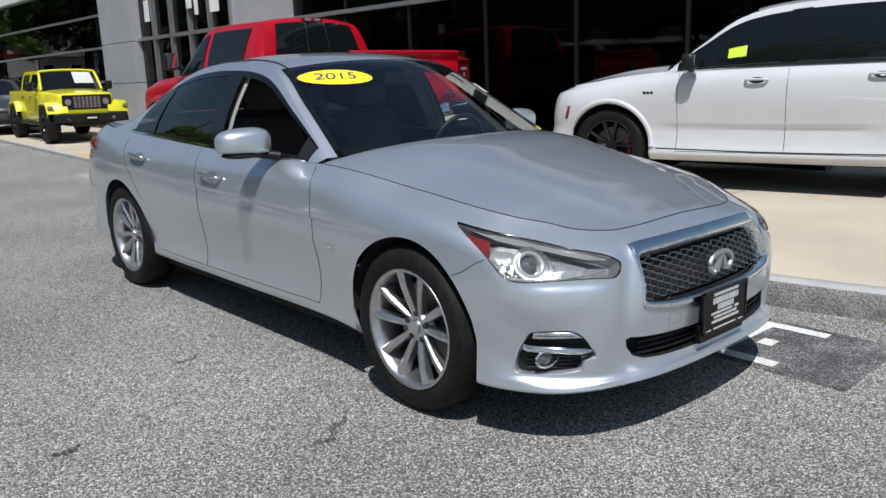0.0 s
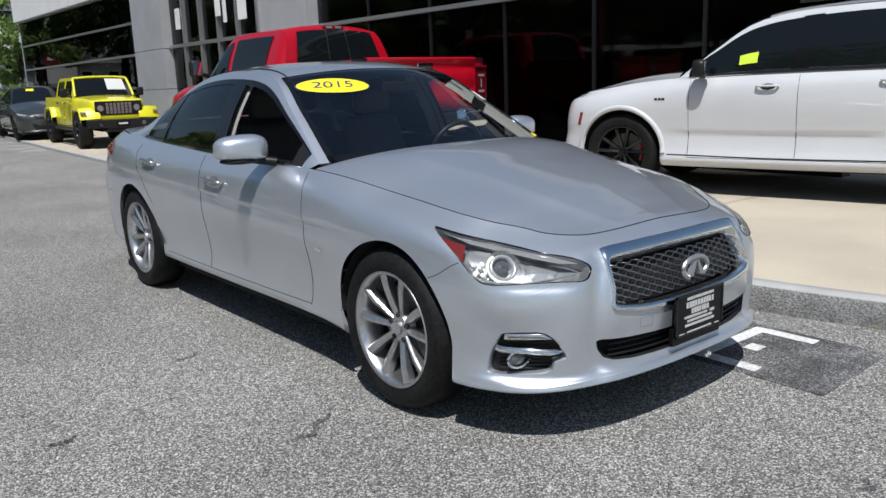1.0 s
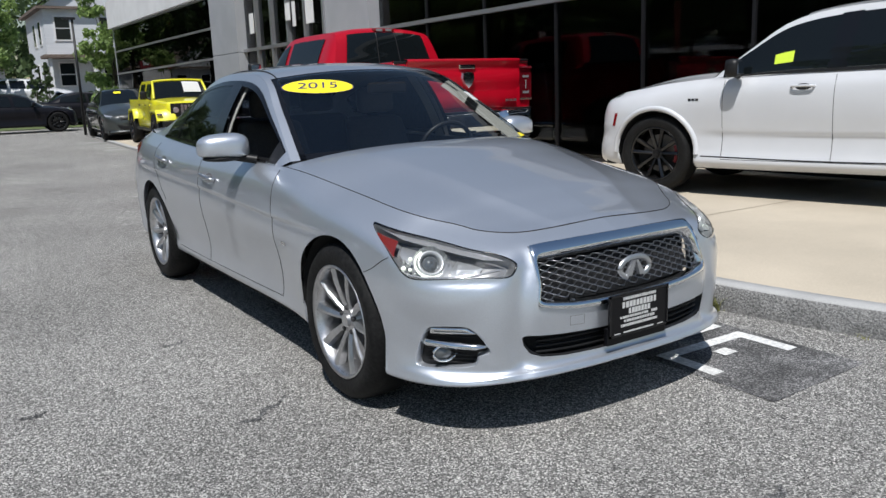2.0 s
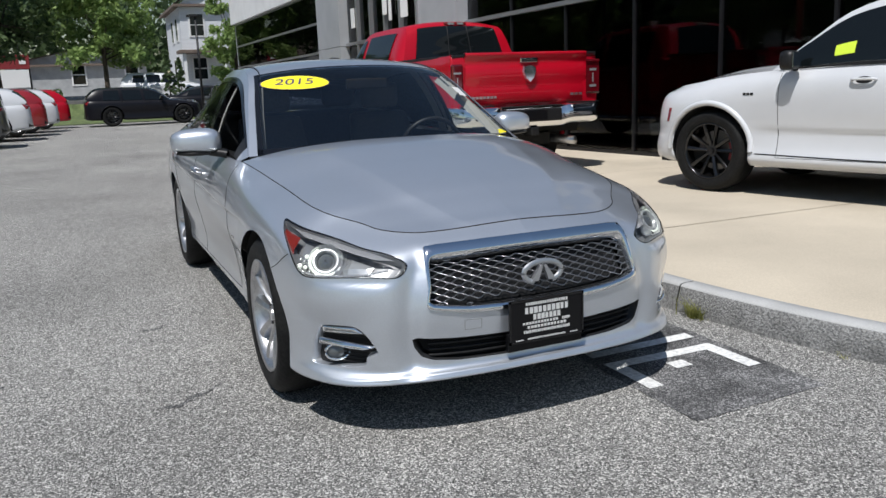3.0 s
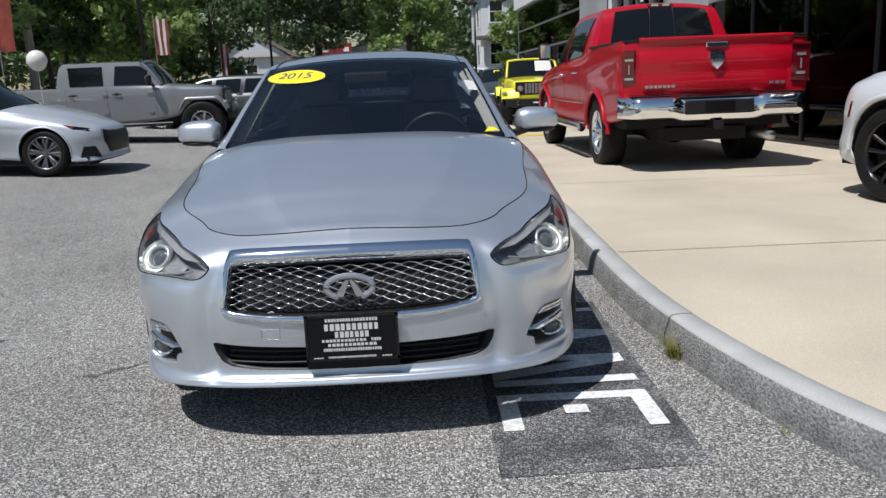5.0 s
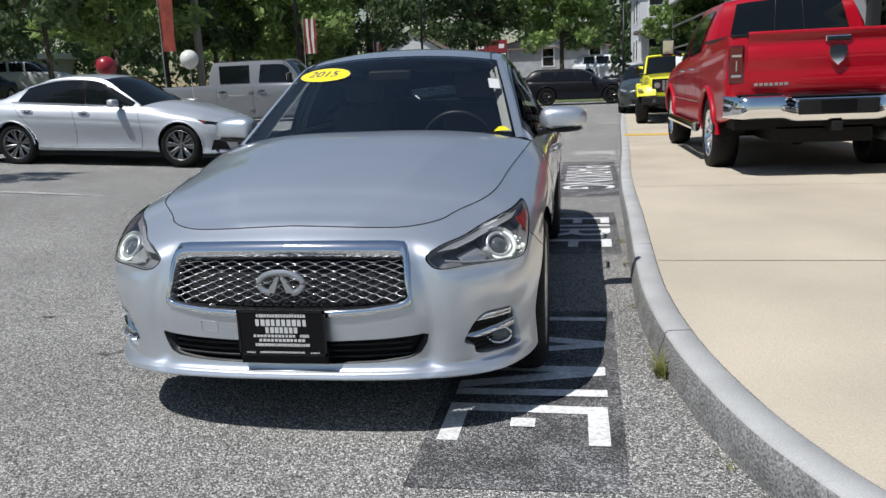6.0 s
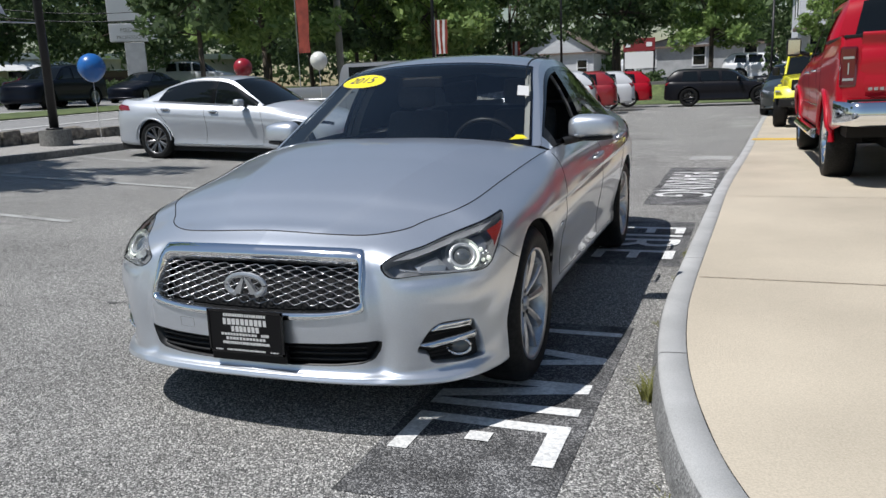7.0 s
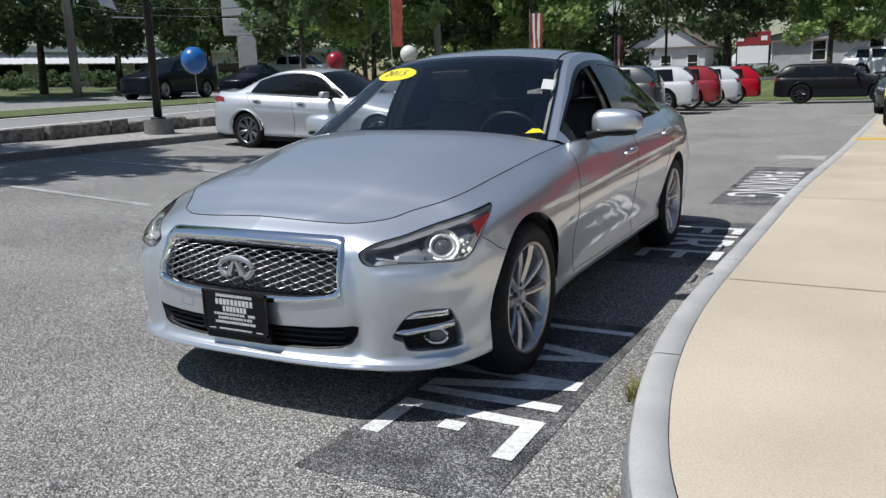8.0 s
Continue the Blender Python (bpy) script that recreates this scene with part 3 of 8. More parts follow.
def hood_mesh(spec, G, edge, material, nu=33, nv=30):
    y_front, y_corner, x_corner, y_back, y_mid, crown = spec["hood"]
    E = G[:, -1]
    fr = E[E[:, 1] < y_corner + 0.6]
    front = fr[fr[:, 0] <= x_corner + 0.02]
    front = front[np.argsort(front[:, 0])]
    yf = lambda x: np.interp(np.abs(x), front[:, 0], front[:, 1])
    zf = lambda x: np.interp(np.abs(x), front[:, 0], front[:, 2])
    u = np.linspace(-1, 1, nu)
    v = np.linspace(0, 1, nv)
    H = np.empty((nv, nu, 3))
    ys = yf(x_corner) + (y_back - yf(x_corner)) * v
    side = E[(E[:, 0] >= x_corner - 0.02) & (E[:, 1] < y_back + 0.3)]
    side = side[np.argsort(side[:, 1])]
    xe = np.interp(ys, side[:, 1], side[:, 0])
    ze = np.interp(ys, side[:, 1], side[:, 2])
    xe[0], ze[0] = x_corner, zf(x_corner)
    for i in range(nv):
        x = u * xe[i]
        a = (1 - v[i]) ** 2
        b = v[i] ** 2
        y = ys[i] + a * (yf(u * x_corner) - yf(x_corner)) + b * (y_mid - y_back) * (1 - np.abs(u) ** 2.2)
        cf = spec.get("crown_front", 0.18)
        c = crown * (cf + (1 - cf) * math.sin(min(1.0, v[i] * 1.25 + 0.28 * cf) * math.pi / 2))
        z = ze[i] + c * (1 - np.abs(u) ** spec.get("crown_power", 2.4)) + a * (zf(u * x_corner) - zf(x_corner)) * (1 - v[i])
        rid = spec.get("ridge", 0.0)
        z = z + rid * math.sin(math.pi * min(1, v[i] + 0.12)) * (np.exp(-np.abs(np.abs(u) - spec.get("ridge_at", 0.70)) / 0.11) - 0.25 * np.exp(-((np.abs(u) - 0.30) / 0.20) ** 2))
        dome = spec.get("dome", 0.0)
        if dome:
            at = 0.50 + 0.24 * v[i]
            z = z + dome * math.sin(math.pi * min(1, 0.06 + 0.94 * v[i]) ** 0.8) * (0.5 - 0.5 * np.tanh((np.abs(u) - at) / 0.085) + 0.22 * np.exp(-np.abs(np.abs(u) - at + 0.06) / 0.05))
        if i == 0:
            z = zf(u * x_corner)
        H[i] = np.stack([x, y, z], 1)
    return grid_mesh("bonnet", H, material, True)


def deck_mesh(spec, G, edge, material, nu=21, nv=12):
    y0, y_mid, crown = spec["deck"]
    E = G[:, -1]
    rear = E[E[:, 1] > y0]
    o = np.argsort(rear[:, 0])
    yr = lambda x: np.interp(np.abs(x), rear[o, 0], rear[o, 1])
    zr = lambda x: np.interp(np.abs(x), rear[o, 0], rear[o, 2])
    x0, z0 = edge(y0)
    u = np.linspace(-1, 1, nu)
    H = []
    for v in np.linspace(0, 1, nv):
        x = u * x0 * (1 - 0.0 * v)
        x = np.clip(x, -rear[:, 0].max(), rear[:, 0].max())
        y = (y0 + (y_mid - y0) * (1 - np.abs(u) ** 2)) * (1 - v) + yr(x) * v
        z = (z0 + crown * (1 - u**2)) * (1 - v) + zr(x) * v
        H.append(np.stack([x, y, z], 1))
    return grid_mesh("boot_lid", H, material, True)


# ---- the silver saloon ----
def nose_relief(s, z):
    """The fold between the grille and the cheeks, the edge of the corner blades, and the creases along the doors."""
    sv = np.interp(z, [0.22, 0.30, 0.39, 0.55, 0.66], [0.515, 0.520, 0.535, 0.520, 0.490])
    tall = np.clip((z - 0.232) / 0.05, 0, 1) * np.clip((0.705 - z) / 0.09, 0, 1)
    fold = (-0.017 * np.exp(-((s - sv) / 0.040) ** 2) + 0.013 * np.exp(-((s - sv - 0.105) / 0.085) ** 2)) * tall
    blade = 0.006 * np.clip((0.262 - z) / 0.016, 0, 1) * np.clip((s - 0.50) / 0.14, 0, 1) * np.clip((1.12 - s) / 0.25, 0, 1)
    brow = -0.006 * np.exp(-((z - 0.592) / 0.012) ** 2) * np.clip((s - 0.56) / 0.06, 0, 1) * np.clip((0.98 - s) / 0.15, 0, 1)
    zc = np.interp(s, [1.5, 1.7, 2.1, 2.6, 3.2, 4.0, 4.6], [0.705, 0.711, 0.716, 0.734, 0.757, 0.785, 0.80])
    below = np.clip(zc - z, 0, 1)
    crease = -0.011 * np.clip(below / 0.014, 0, 1) * np.exp(-(below / 0.15) ** 2) * np.clip((s - 1.5) / 0.3, 0, 1) * np.clip((4.7 - s) / 0.6, 0, 1)
    sill = 0.006 * np.exp(-(np.clip(z - 0.325, 0, 1) / 0.05) ** 2) * np.clip((z - 0.27) / 0.012, 0, 1) * np.clip((s - 2.1) / 0.3, 0, 1) * np.clip((3.9 - s) / 0.3, 0, 1)
    return fold + blade + brow + crease + sill


SEDAN = dict(
    outline=[(0, -0.845), (0.28, -0.83), (0.505, -0.785), (0.705, -0.668), (0.83, -0.485), (0.885, -0.265), (0.903, 0.1), (0.905, 0.6), (0.905, 1.5), (0.91, 2.4), (0.905, 2.95), (0.865, 3.45), (0.75, 3.74), (0.5, 3.87), (0, 3.92)],
    profiles={
        0: [(0.12, 0.212), (0.014, 0.230), (0.008, 0.252), (0.034, 0.288), (0.03, 0.46), (0.06, 0.60), (0.11, 0.690), (0.20, 0.748)],
        2: [(0.11, 0.205), (0.013, 0.222), (0.008, 0.245), (0.034, 0.286), (0.022, 0.46), (0.05, 0.60), (0.10, 0.68), (0.20, 0.735)],
        3.5: [(0.07, 0.190), (0.010, 0.208), (0.006, 0.230), (0.026, 0.274), (0.020, 0.40), (0.0, 0.53), (0.05, 0.66), (0.24, 0.765)],
        5: [(0.06, 0.200), (0.014, 0.218), (0.016, 0.28), (0.012, 0.41), (0.0, 0.54), (0.015, 0.65), (0.05, 0.74), (0.19, 0.81)],
        6: [(0.05, 0.20), (0.02, 0.24), (0.01, 0.35), (0.0, 0.48), (0.0, 0.60), (0.015, 0.71), (0.06, 0.80), (0.17, 0.86)],
        7: [(0.095, 0.235), (0.060, 0.262), (0.058, 0.35), (0.034, 0.50), (0.0, 0.63), (0.010, 0.74), (0.045, 0.85), (0.115, 0.925)],
        8: [(0.095, 0.238), (0.062, 0.265), (0.064, 0.36), (0.040, 0.50), (0.0, 0.66), (0.010, 0.76), (0.04, 0.86), (0.10, 0.945)],
        9: [(0.095, 0.240), (0.060, 0.268), (0.058, 0.36), (0.034, 0.50), (0.0, 0.68), (0.008, 0.80), (0.05, 0.90), (0.13, 0.975)],
        11: [(0.06, 0.24), (0.02, 0.28), (0.01, 0.40), (0.0, 0.54), (0.0, 0.70), (0.02, 0.82), (0.07, 0.93), (0.16, 1.01)],
        14: [(0.1, 0.25), (0.02, 0.29), (0.0, 0.42), (0.02, 0.58), (0.0, 0.75), (0.03, 0.90), (0.05, 0.99), (0.10, 1.035)],
    },
    arches=[(0.0, 0.365), (2.85, 0.365)], hub=0.335, axles=(0.0, 2.85), tyre=0.335, rim=0.232, tyre_w=0.225, floor=0.16, rows=34, relief=nose_relief,
    hood=(-0.65, -0.60, 0.43, 0.66, 0.42, 0.088), ridge=0.0, dome=0.013, crown_front=0.02, crown_power=3.0, ridge_at=0.62,
    top=[(0.752, 0.67, 0.950, 0.44, 0.975), (0.668, 1.03, 1.165, 0.85, 1.205), (0.590, 1.37, 1.348, 1.25, 1.395), (0.568, 1.80, 1.392, 1.78, 1.443), (0.56, 2.25, 1.362, 2.30, 1.415), (0.57, 2.66, 1.255, 2.75, 1.31), (0.62, 3.15, 1.055, 3.22, 1.09)],
    top_parts=[("windscreen", 0, 2, "glass"), ("roof", 2, 4.4, "body"), ("rear_window", 4.4, 6, "glass")],
    sides=[(0.69, 0.0), (1.06, 1.1), (1.66, 2.75), (2.35, 4.2), (2.85, 5.1), (3.25, 6.0)],
    windows=[(0.25, 1.9), (2.05, 3.95)],
    deck=(3.2, 3.25, 0.05),
    seams=[],
)


def scaled(spec, dx=1.0, dy=1.0, dz=1.0, y_off=0.0, **over):
    """The spec with its widths, lengths and heights scaled."""
    o = dict(spec)
    o["outline"] = [(x * dx, y * dy + y_off) for x, y in spec["outline"]]
    o["profiles"] = {k: [(d, z * dz) for d, z in v] for k, v in spec["profiles"].items()}
    o["axles"] = tuple(y * dy + y_off for y in spec["axles"])
    o["arches"] = [(y * dy + y_off, r) for y, r in spec["arches"]]
    if "top" in spec:
        o["top"] = [(a * dx, b * dy + y_off, c * dz, d * dy + y_off, e * dz) for a, b, c, d, e in spec["top"]]
        o["sides"] = [(a * dy + y_off, b) for a, b in spec["sides"]]
    h = spec["hood"]
    o["hood"] = (h[0] * dy + y_off, h[1] * dy + y_off, h[2] * dx, h[3] * dy + y_off, h[4] * dy + y_off, h[5])
    if "deck" in spec:
        o["deck"] = (spec["deck"][0] * dy + y_off, spec["deck"][1] * dy + y_off, spec["deck"][2])
    o["seams"] = [(a * dy + y_off, b * dy + y_off, c * dz, d * dz) for a, b, c, d in spec.get("seams", ())]
    o.update(over)
    return o


def door_crease(s, z):
    """The fold low along the doors of the taller vehicles."""
    below = np.clip(0.615 - z, 0, 1)
    return -0.016 * np.clip(below / 0.018, 0, 1) * np.exp(-(below / 0.16) ** 2) * np.clip((s - 1.95) / 0.25, 0, 1) * np.clip((4.1 - s) / 0.3, 0, 1)


SUV = dict(
    outline=[(0, -0.86), (0.35, -0.85), (0.60, -0.80), (0.79, -0.68), (0.89, -0.50), (0.935, -0.25), (0.95, 0.1), (0.955, 0.7), (0.955, 1.6), (0.955, 2.6), (0.95, 3.3), (0.92, 3.85), (0.80, 4.10), (0.5, 4.17), (0, 4.19)],
    profiles={
        0: [(0.10, 0.24), (0.02, 0.30), (0.0, 0.42), (0.02, 0.56), (0.03, 0.68), (0.04, 0.82), (0.08, 0.91), (0.20, 0.965)],
        3: [(0.10, 0.24), (0.02, 0.30), (0.0, 0.42), (0.02, 0.56), (0.02, 0.68), (0.04, 0.82), (0.09, 0.92), (0.22, 0.985)],
        5: [(0.06, 0.28), (0.03, 0.34), (0.02, 0.46), (0.01, 0.58), (0.0, 0.72), (0.01, 0.84), (0.06, 0.945), (0.16, 1.025)],
        7: [(0.07, 0.27), (0.01, 0.33), (0.03, 0.45), (0.035, 0.60), (0.02, 0.75), (0.012, 0.90), (0.03, 1.02), (0.085, 1.12)],
        9: [(0.07, 0.28), (0.01, 0.34), (0.03, 0.46), (0.03, 0.62), (0.012, 0.78), (0.012, 0.92), (0.03, 1.05), (0.085, 1.16)],
        11: [(0.06, 0.32), (0.02, 0.38), (0.01, 0.50), (0.0, 0.66), (0.0, 0.80), (0.01, 0.94), (0.03, 1.07), (0.08, 1.18)],
        14: [(0.10, 0.32), (0.0, 0.38), (0.0, 0.52), (0.02, 0.68), (0.03, 0.80), (0.03, 0.94), (0.04, 1.08), (0.08, 1.19)],
    },
    arches=[(0.0, 0.43), (3.04, 0.43)], hub=0.387, axles=(0.0, 3.04), tyre=0.387, rim=0.262, tyre_w=0.28, floor=0.26, rows=40, tuck=0.015, relief=door_crease,
    hood=(-0.68, -0.66, 0.62, 0.78, 0.61, 0.06), ridge=0.0, dome=0.02,
    top=[(0.82, 0.55, 1.11, 0.38, 1.15), (0.77, 0.89, 1.37, 0.74, 1.42), (0.70, 1.27, 1.61, 1.17, 1.67), (0.68, 1.90, 1.70, 1.8, 1.76), (0.68, 2.8, 1.71, 2.8, 1.78), (0.68, 3.55, 1.67, 3.6, 1.75), (0.74, 3.95, 1.40, 4.02, 1.44), (0.80, 4.07, 1.18, 4.10, 1.20)],
    top_parts=[("windscreen", 0, 2, "glass"), ("roof", 2, 5.2, "body"), ("rear_window", 5.2, 7, "glass")],
    sides=[(0.58, 0.0), (0.93, 1.2), (1.64, 2.75), (2.50, 3.75), (2.60, 3.85), (3.45, 4.75), (3.98, 6.6)],
    windows=[(0.3, 1.95), (2.1, 3.0), (4.1, 4.9)],
    seams=[(0.70, 0.70, 0.36, 1.09), (1.68, 1.68, 0.36, 1.12), (2.62, 2.62, 0.50, 1.14), (0.70, 2.55, 0.36, 0.37)],
)

TRUCK = dict(
    outline=[(0, -0.95), (0.4, -0.94), (0.68, -0.89), (0.87, -0.76), (0.96, -0.5), (0.985, -0.25), (0.99, 0.1), (0.985, 0.7), (0.985, 1.6), (0.985, 2.6), (0.99, 3.3), (0.99, 4.2), (0.985, 4.70), (0.93, 4.78), (0.5, 4.79), (0, 4.79)],
    profiles={
        0: [(0.10, 0.40), (0.0, 0.46), (0.0, 0.58), (0.03, 0.70), (0.03, 0.82), (0.04, 0.94), (0.07, 1.04), (0.20, 1.08)],
        3: [(0.10, 0.40), (0.0, 0.46), (0.0, 0.58), (0.03, 0.70), (0.03, 0.82), (0.04, 0.94), (0.07, 1.04), (0.22, 1.10)],
        5: [(0.06, 0.50), (0.03, 0.55), (0.02, 0.64), (0.0, 0.74), (0.0, 0.86), (0.01, 0.98), (0.05, 1.09), (0.14, 1.16)],
        7: [(0.06, 0.48), (0.02, 0.53), (0.02, 0.64), (0.03, 0.78), (0.015, 0.91), (0.01, 1.03), (0.03, 1.14), (0.07, 1.23)],
        9: [(0.06, 0.48), (0.02, 0.53), (0.02, 0.64), (0.03, 0.78), (0.015, 0.92), (0.01, 1.05), (0.02, 1.20), (0.07, 1.30)],
        10: [(0.06, 0.50), (0.02, 0.55), (0.02, 0.66), (0.02, 0.78), (0.015, 0.92), (0.015, 1.05), (0.02, 1.22), (0.06, 1.38)],
        12: [(0.06, 0.62), (0.02, 0.66), (0.02, 0.74), (0.0, 0.86), (0.0, 1.0), (0.015, 1.12), (0.01, 1.30), (0.04, 1.42)],
        15: [(0.03, 0.66), (0.0, 0.70), (0.0, 0.78), (0.012, 0.88), (0.014, 1.02), (0.012, 1.16), (0.008, 1.30), (0.02, 1.42)],
    },
    arches=[(0.0, 0.47), (3.57, 0.47)], hub=0.415, axles=(0.0, 3.57), tyre=0.415, rim=0.255, tyre_w=0.28, floor=0.50, rows=24, tuck=0.03,
    hood=(-0.75, -0.72, 0.70, 0.80, 0.68, 0.06), ridge=0.02,
    top=[(0.86, 0.73, 1.24, 0.60, 1.27), (0.80, 1.04, 1.52, 0.92, 1.57), (0.72, 1.34, 1.80, 1.26, 1.86), (0.70, 1.72, 1.87, 1.68, 1.93), (0.70, 2.55, 1.87, 2.55, 1.94), (0.705, 2.86, 1.84, 2.88, 1.90), (0.79, 3.00, 1.55, 3.00, 1.58), (0.86, 3.06, 1.30, 3.06, 1.30)],
    top_parts=[("windscreen", 0, 2, "glass"), ("roof", 2, 5.0, "body"), ("rear_panel", 5.0, 7, "body")],
    sides=[(0.76, 0.0), (1.08, 1.2), (1.58, 2.7), (2.48, 3.9), (2.74, 4.8), (3.04, 7.0)],
    windows=[(0.3, 1.9), (2.1, 3.4)],
    seams=[(0.70, 0.70, 0.56, 1.22), (1.64, 1.64, 0.56, 1.27), (2.64, 2.59, 0.75, 1.3), (3.09, 3.09, 0.6, 1.34)],
)

JEEP = dict(
    outline=[(0, -0.42), (0.35, -0.42), (0.55, -0.41), (0.62, -0.36), (0.66, -0.2), (0.70, 0.1), (0.74, 0.45), (0.80, 0.8), (0.81, 1.6), (0.81, 2.6), (0.81, 3.3), (0.81, 4.2), (0.805, 4.36), (0.78, 4.40), (0.5, 4.41), (0, 4.41)],
    profiles={
        0: [(0.06, 0.62), (0.02, 0.66), (0.0, 0.74), (0.0, 0.84), (0.0, 0.95), (0.0, 1.05), (0.02, 1.14), (0.07, 1.17)],
        3: [(0.06, 0.62), (0.02, 0.66), (0.0, 0.74), (0.0, 0.84), (0.0, 0.95), (0.0, 1.05), (0.02, 1.14), (0.07, 1.17)],
        6: [(0.04, 0.62), (0.01, 0.66), (0.0, 0.74), (0.0, 0.84), (0.0, 0.95), (0.0, 1.08), (0.02, 1.17), (0.07, 1.22)],
        8: [(0.05, 0.48), (0.01, 0.52), (0.0, 0.64), (0.0, 0.78), (0.0, 0.92), (0.0, 1.06), (0.01, 1.18), (0.03, 1.25)],
        11: [(0.05, 0.50), (0.01, 0.54), (0.0, 0.66), (0.0, 0.78), (0.0, 0.92), (0.0, 1.06), (0.01, 1.18), (0.03, 1.25)],
        15: [(0.03, 0.66), (0.0, 0.68), (0.0, 0.74), (0.0, 0.84), (0.0, 0.95), (0.0, 1.06), (0.01, 1.18), (0.02, 1.25)],
    },
    arches=[(0.0, 0.50), (3.49, 0.50)], hub=0.45, axles=(0.0, 3.49), tyre=0.45, rim=0.24, tyre_w=0.31, floor=0.50, rows=18, tuck=-0.14, arch_squash=0.95,
    hood=(-0.38, -0.36, 0.52, 0.80, 0.78, 0.05), ridge=0.0,
    top=[(0.72, 0.82, 1.26, 0.80, 1.27), (0.69, 0.98, 1.50, 0.95, 1.52), (0.66, 1.16, 1.69, 1.13, 1.72), (0.655, 1.35, 1.74, 1.35, 1.78), (0.655, 2.5, 1.74, 2.5, 1.78), (0.66, 2.78, 1.72, 2.78, 1.76), (0.72, 2.86, 1.52, 2.86, 1.53), (0.76, 2.90, 1.27, 2.90, 1.27)],
    top_parts=[("windscreen", 0, 2, "glass"), ("roof", 2, 5.0, "body"), ("rear_panel", 5.0, 7, "glass")],
    sides=[(0.84, 0.0), (1.06, 1.6), (1.30, 2.9), (1.85, 3.43), (2.6, 4.3), (2.78, 5.0), (2.88, 7.0)],
    windows=[(0.95, 2.85), (3.15, 4.05)], win_v=(0.06, 0.84), bulge=0.005,
    seams=[(0.92, 0.92, 0.56, 1.22), (1.90, 1.90, 0.56, 1.24), (2.72, 2.72, 0.75, 1.24)],
)

# ---- the silver saloon, part by part ----

M_CLEAR = pane("clear_car_glass", (0.84, 0.90, 0.90), 1.9)
M_SIDEGL = pane("privacy_side_glass", (0.30, 0.33, 0.33), 1.9)
M_LENS = pane("lamp_lens", (0.93, 0.94, 0.95), 1.45)
M_CABIN = vary(mat("charcoal_trim", (0.025, 0.025, 0.027), 0.7), 90, (0.018, 0.018, 0.02), (0.035, 0.035, 0.037), bump=0.3)
M_LEATHER = vary(mat("graphite_leather", (0.03, 0.03, 0.032), 0.5), 140, (0.05, 0.05, 0.053), (0.09, 0.09, 0.094), bump=0.3)
M_PALETRIM = mat("pale_pillar_trim", (0.34, 0.335, 0.315), 0.8)
M_STICKER = mat("yellow_sticker", (0.85, 0.72, 0.02), 0.5)
M_INK = mat("dark_ink", (0.05, 0.04, 0.12), 0.6)
M_PLATE = mat("black_plate", (0.005, 0.005, 0.006), 0.3, spec=0.25)
M_WHITEINK = mat("white_lettering", (0.62, 0.62, 0.61), 0.5)
M_REFLECT = mat("lamp_reflector", (0.52, 0.535, 0.54), 0.32, 0.75)
M_BEAM = mat("beam_surround", (0.52, 0.535, 0.54), 0.3, 0.5)
M_LAMPBODY = mat("lamp_housing", (0.40, 0.41, 0.42), 0.28, 0.75)
M_LAMPDARK = vary(mat("lamp_inner_grey", (0.13, 0.135, 0.14), 0.3, 0.4), 30, (0.17, 0.172, 0.175), (0.27, 0.273, 0.278))
M_PROJ = mat("projector_glass", (0.10, 0.11, 0.115), 0.06, 0.2, 1.0)
M_GRILLE = mat("dark_chrome_mesh", (0.30, 0.30, 0.31), 0.28, 0.95)
M_DRL = mat("lit_lamp_ring", (0.9, 0.95, 0.9), 0.3)
M_DRL.node_tree.nodes["Principled BSDF"].inputs["Emission Color"].default_value = (0.95, 1.0, 0.82, 1)
M_DRL.node_tree.nodes["Principled BSDF"].inputs["Emission Strength"].default_value = 0.5

SG, SARC = belt(dict(SEDAN, rows=84), 0.012)
sedge = top_edge(SG)


SK = Skin(SG, SARC)
surf, skin_normal, fill, band = SK.point, SK.normal, SK.fill, SK.band

HEADLAMP = round_poly([(0.53, 0.650), (0.60, 0.680), (0.74, 0.700), (0.90, 0.724), (1.06, 0.748), (1.20, 0.770), (1.235, 0.772), (1.17, 0.742), (1.09, 0.700), (1.03, 0.655), (0.985, 0.618), (0.93, 0.600), (0.80, 0.606), (0.66, 0.608), (0.575, 0.604), (0.54, 0.618)], 4)
FOG = round_poly([(0.875, 0.428), (0.80, 0.434), (0.735, 0.432), (0.69, 0.405), (0.655, 0.358), (0.645, 0.335), (0.69, 0.318), (0.705, 0.285), (0.80, 0.272), (0.925, 0.270), (0.95, 0.29), (0.93, 0.36), (0.90, 0.41)], 4)
GR_OUT = [(0.0, 0.705), (0.2, 0.703), (0.40, 0.698), (0.455, 0.694), (0.458, 0.66), (0.452, 0.56), (0.462, 0.50), (0.452, 0.488), (0.40, 0.478), (0.30, 0.463), (0.16, 0.455), (0.0, 0.453)]
GR_IN = [(0.0, 0.664), (0.2, 0.663), (0.37, 0.659), (0.425, 0.656), (0.436, 0.640), (0.438, 0.56), (0.448, 0.515), (0.428, 0.506), (0.38, 0.499), (0.30, 0.490), (0.16, 0.485), (0.0, 0.484)]
INTAKE_H = [(0.0, 0.366), (0.17, 0.367), (0.35, 0.373), (0.50, 0.384), (0.522, 0.378), (0.515, 0.345), (0.49, 0.312), (0.44, 0.296), (0.34, 0.286), (0.17, 0.283), (0.0, 0.283)]
GRILLE_O, GRILLE_I, INTAKE = both_ways(GR_OUT), both_ways(GR_IN), both_ways(INTAKE_H)

saloon = thing("silver_saloon", "silver metallic four-door saloon parked beside the kerb", "car")


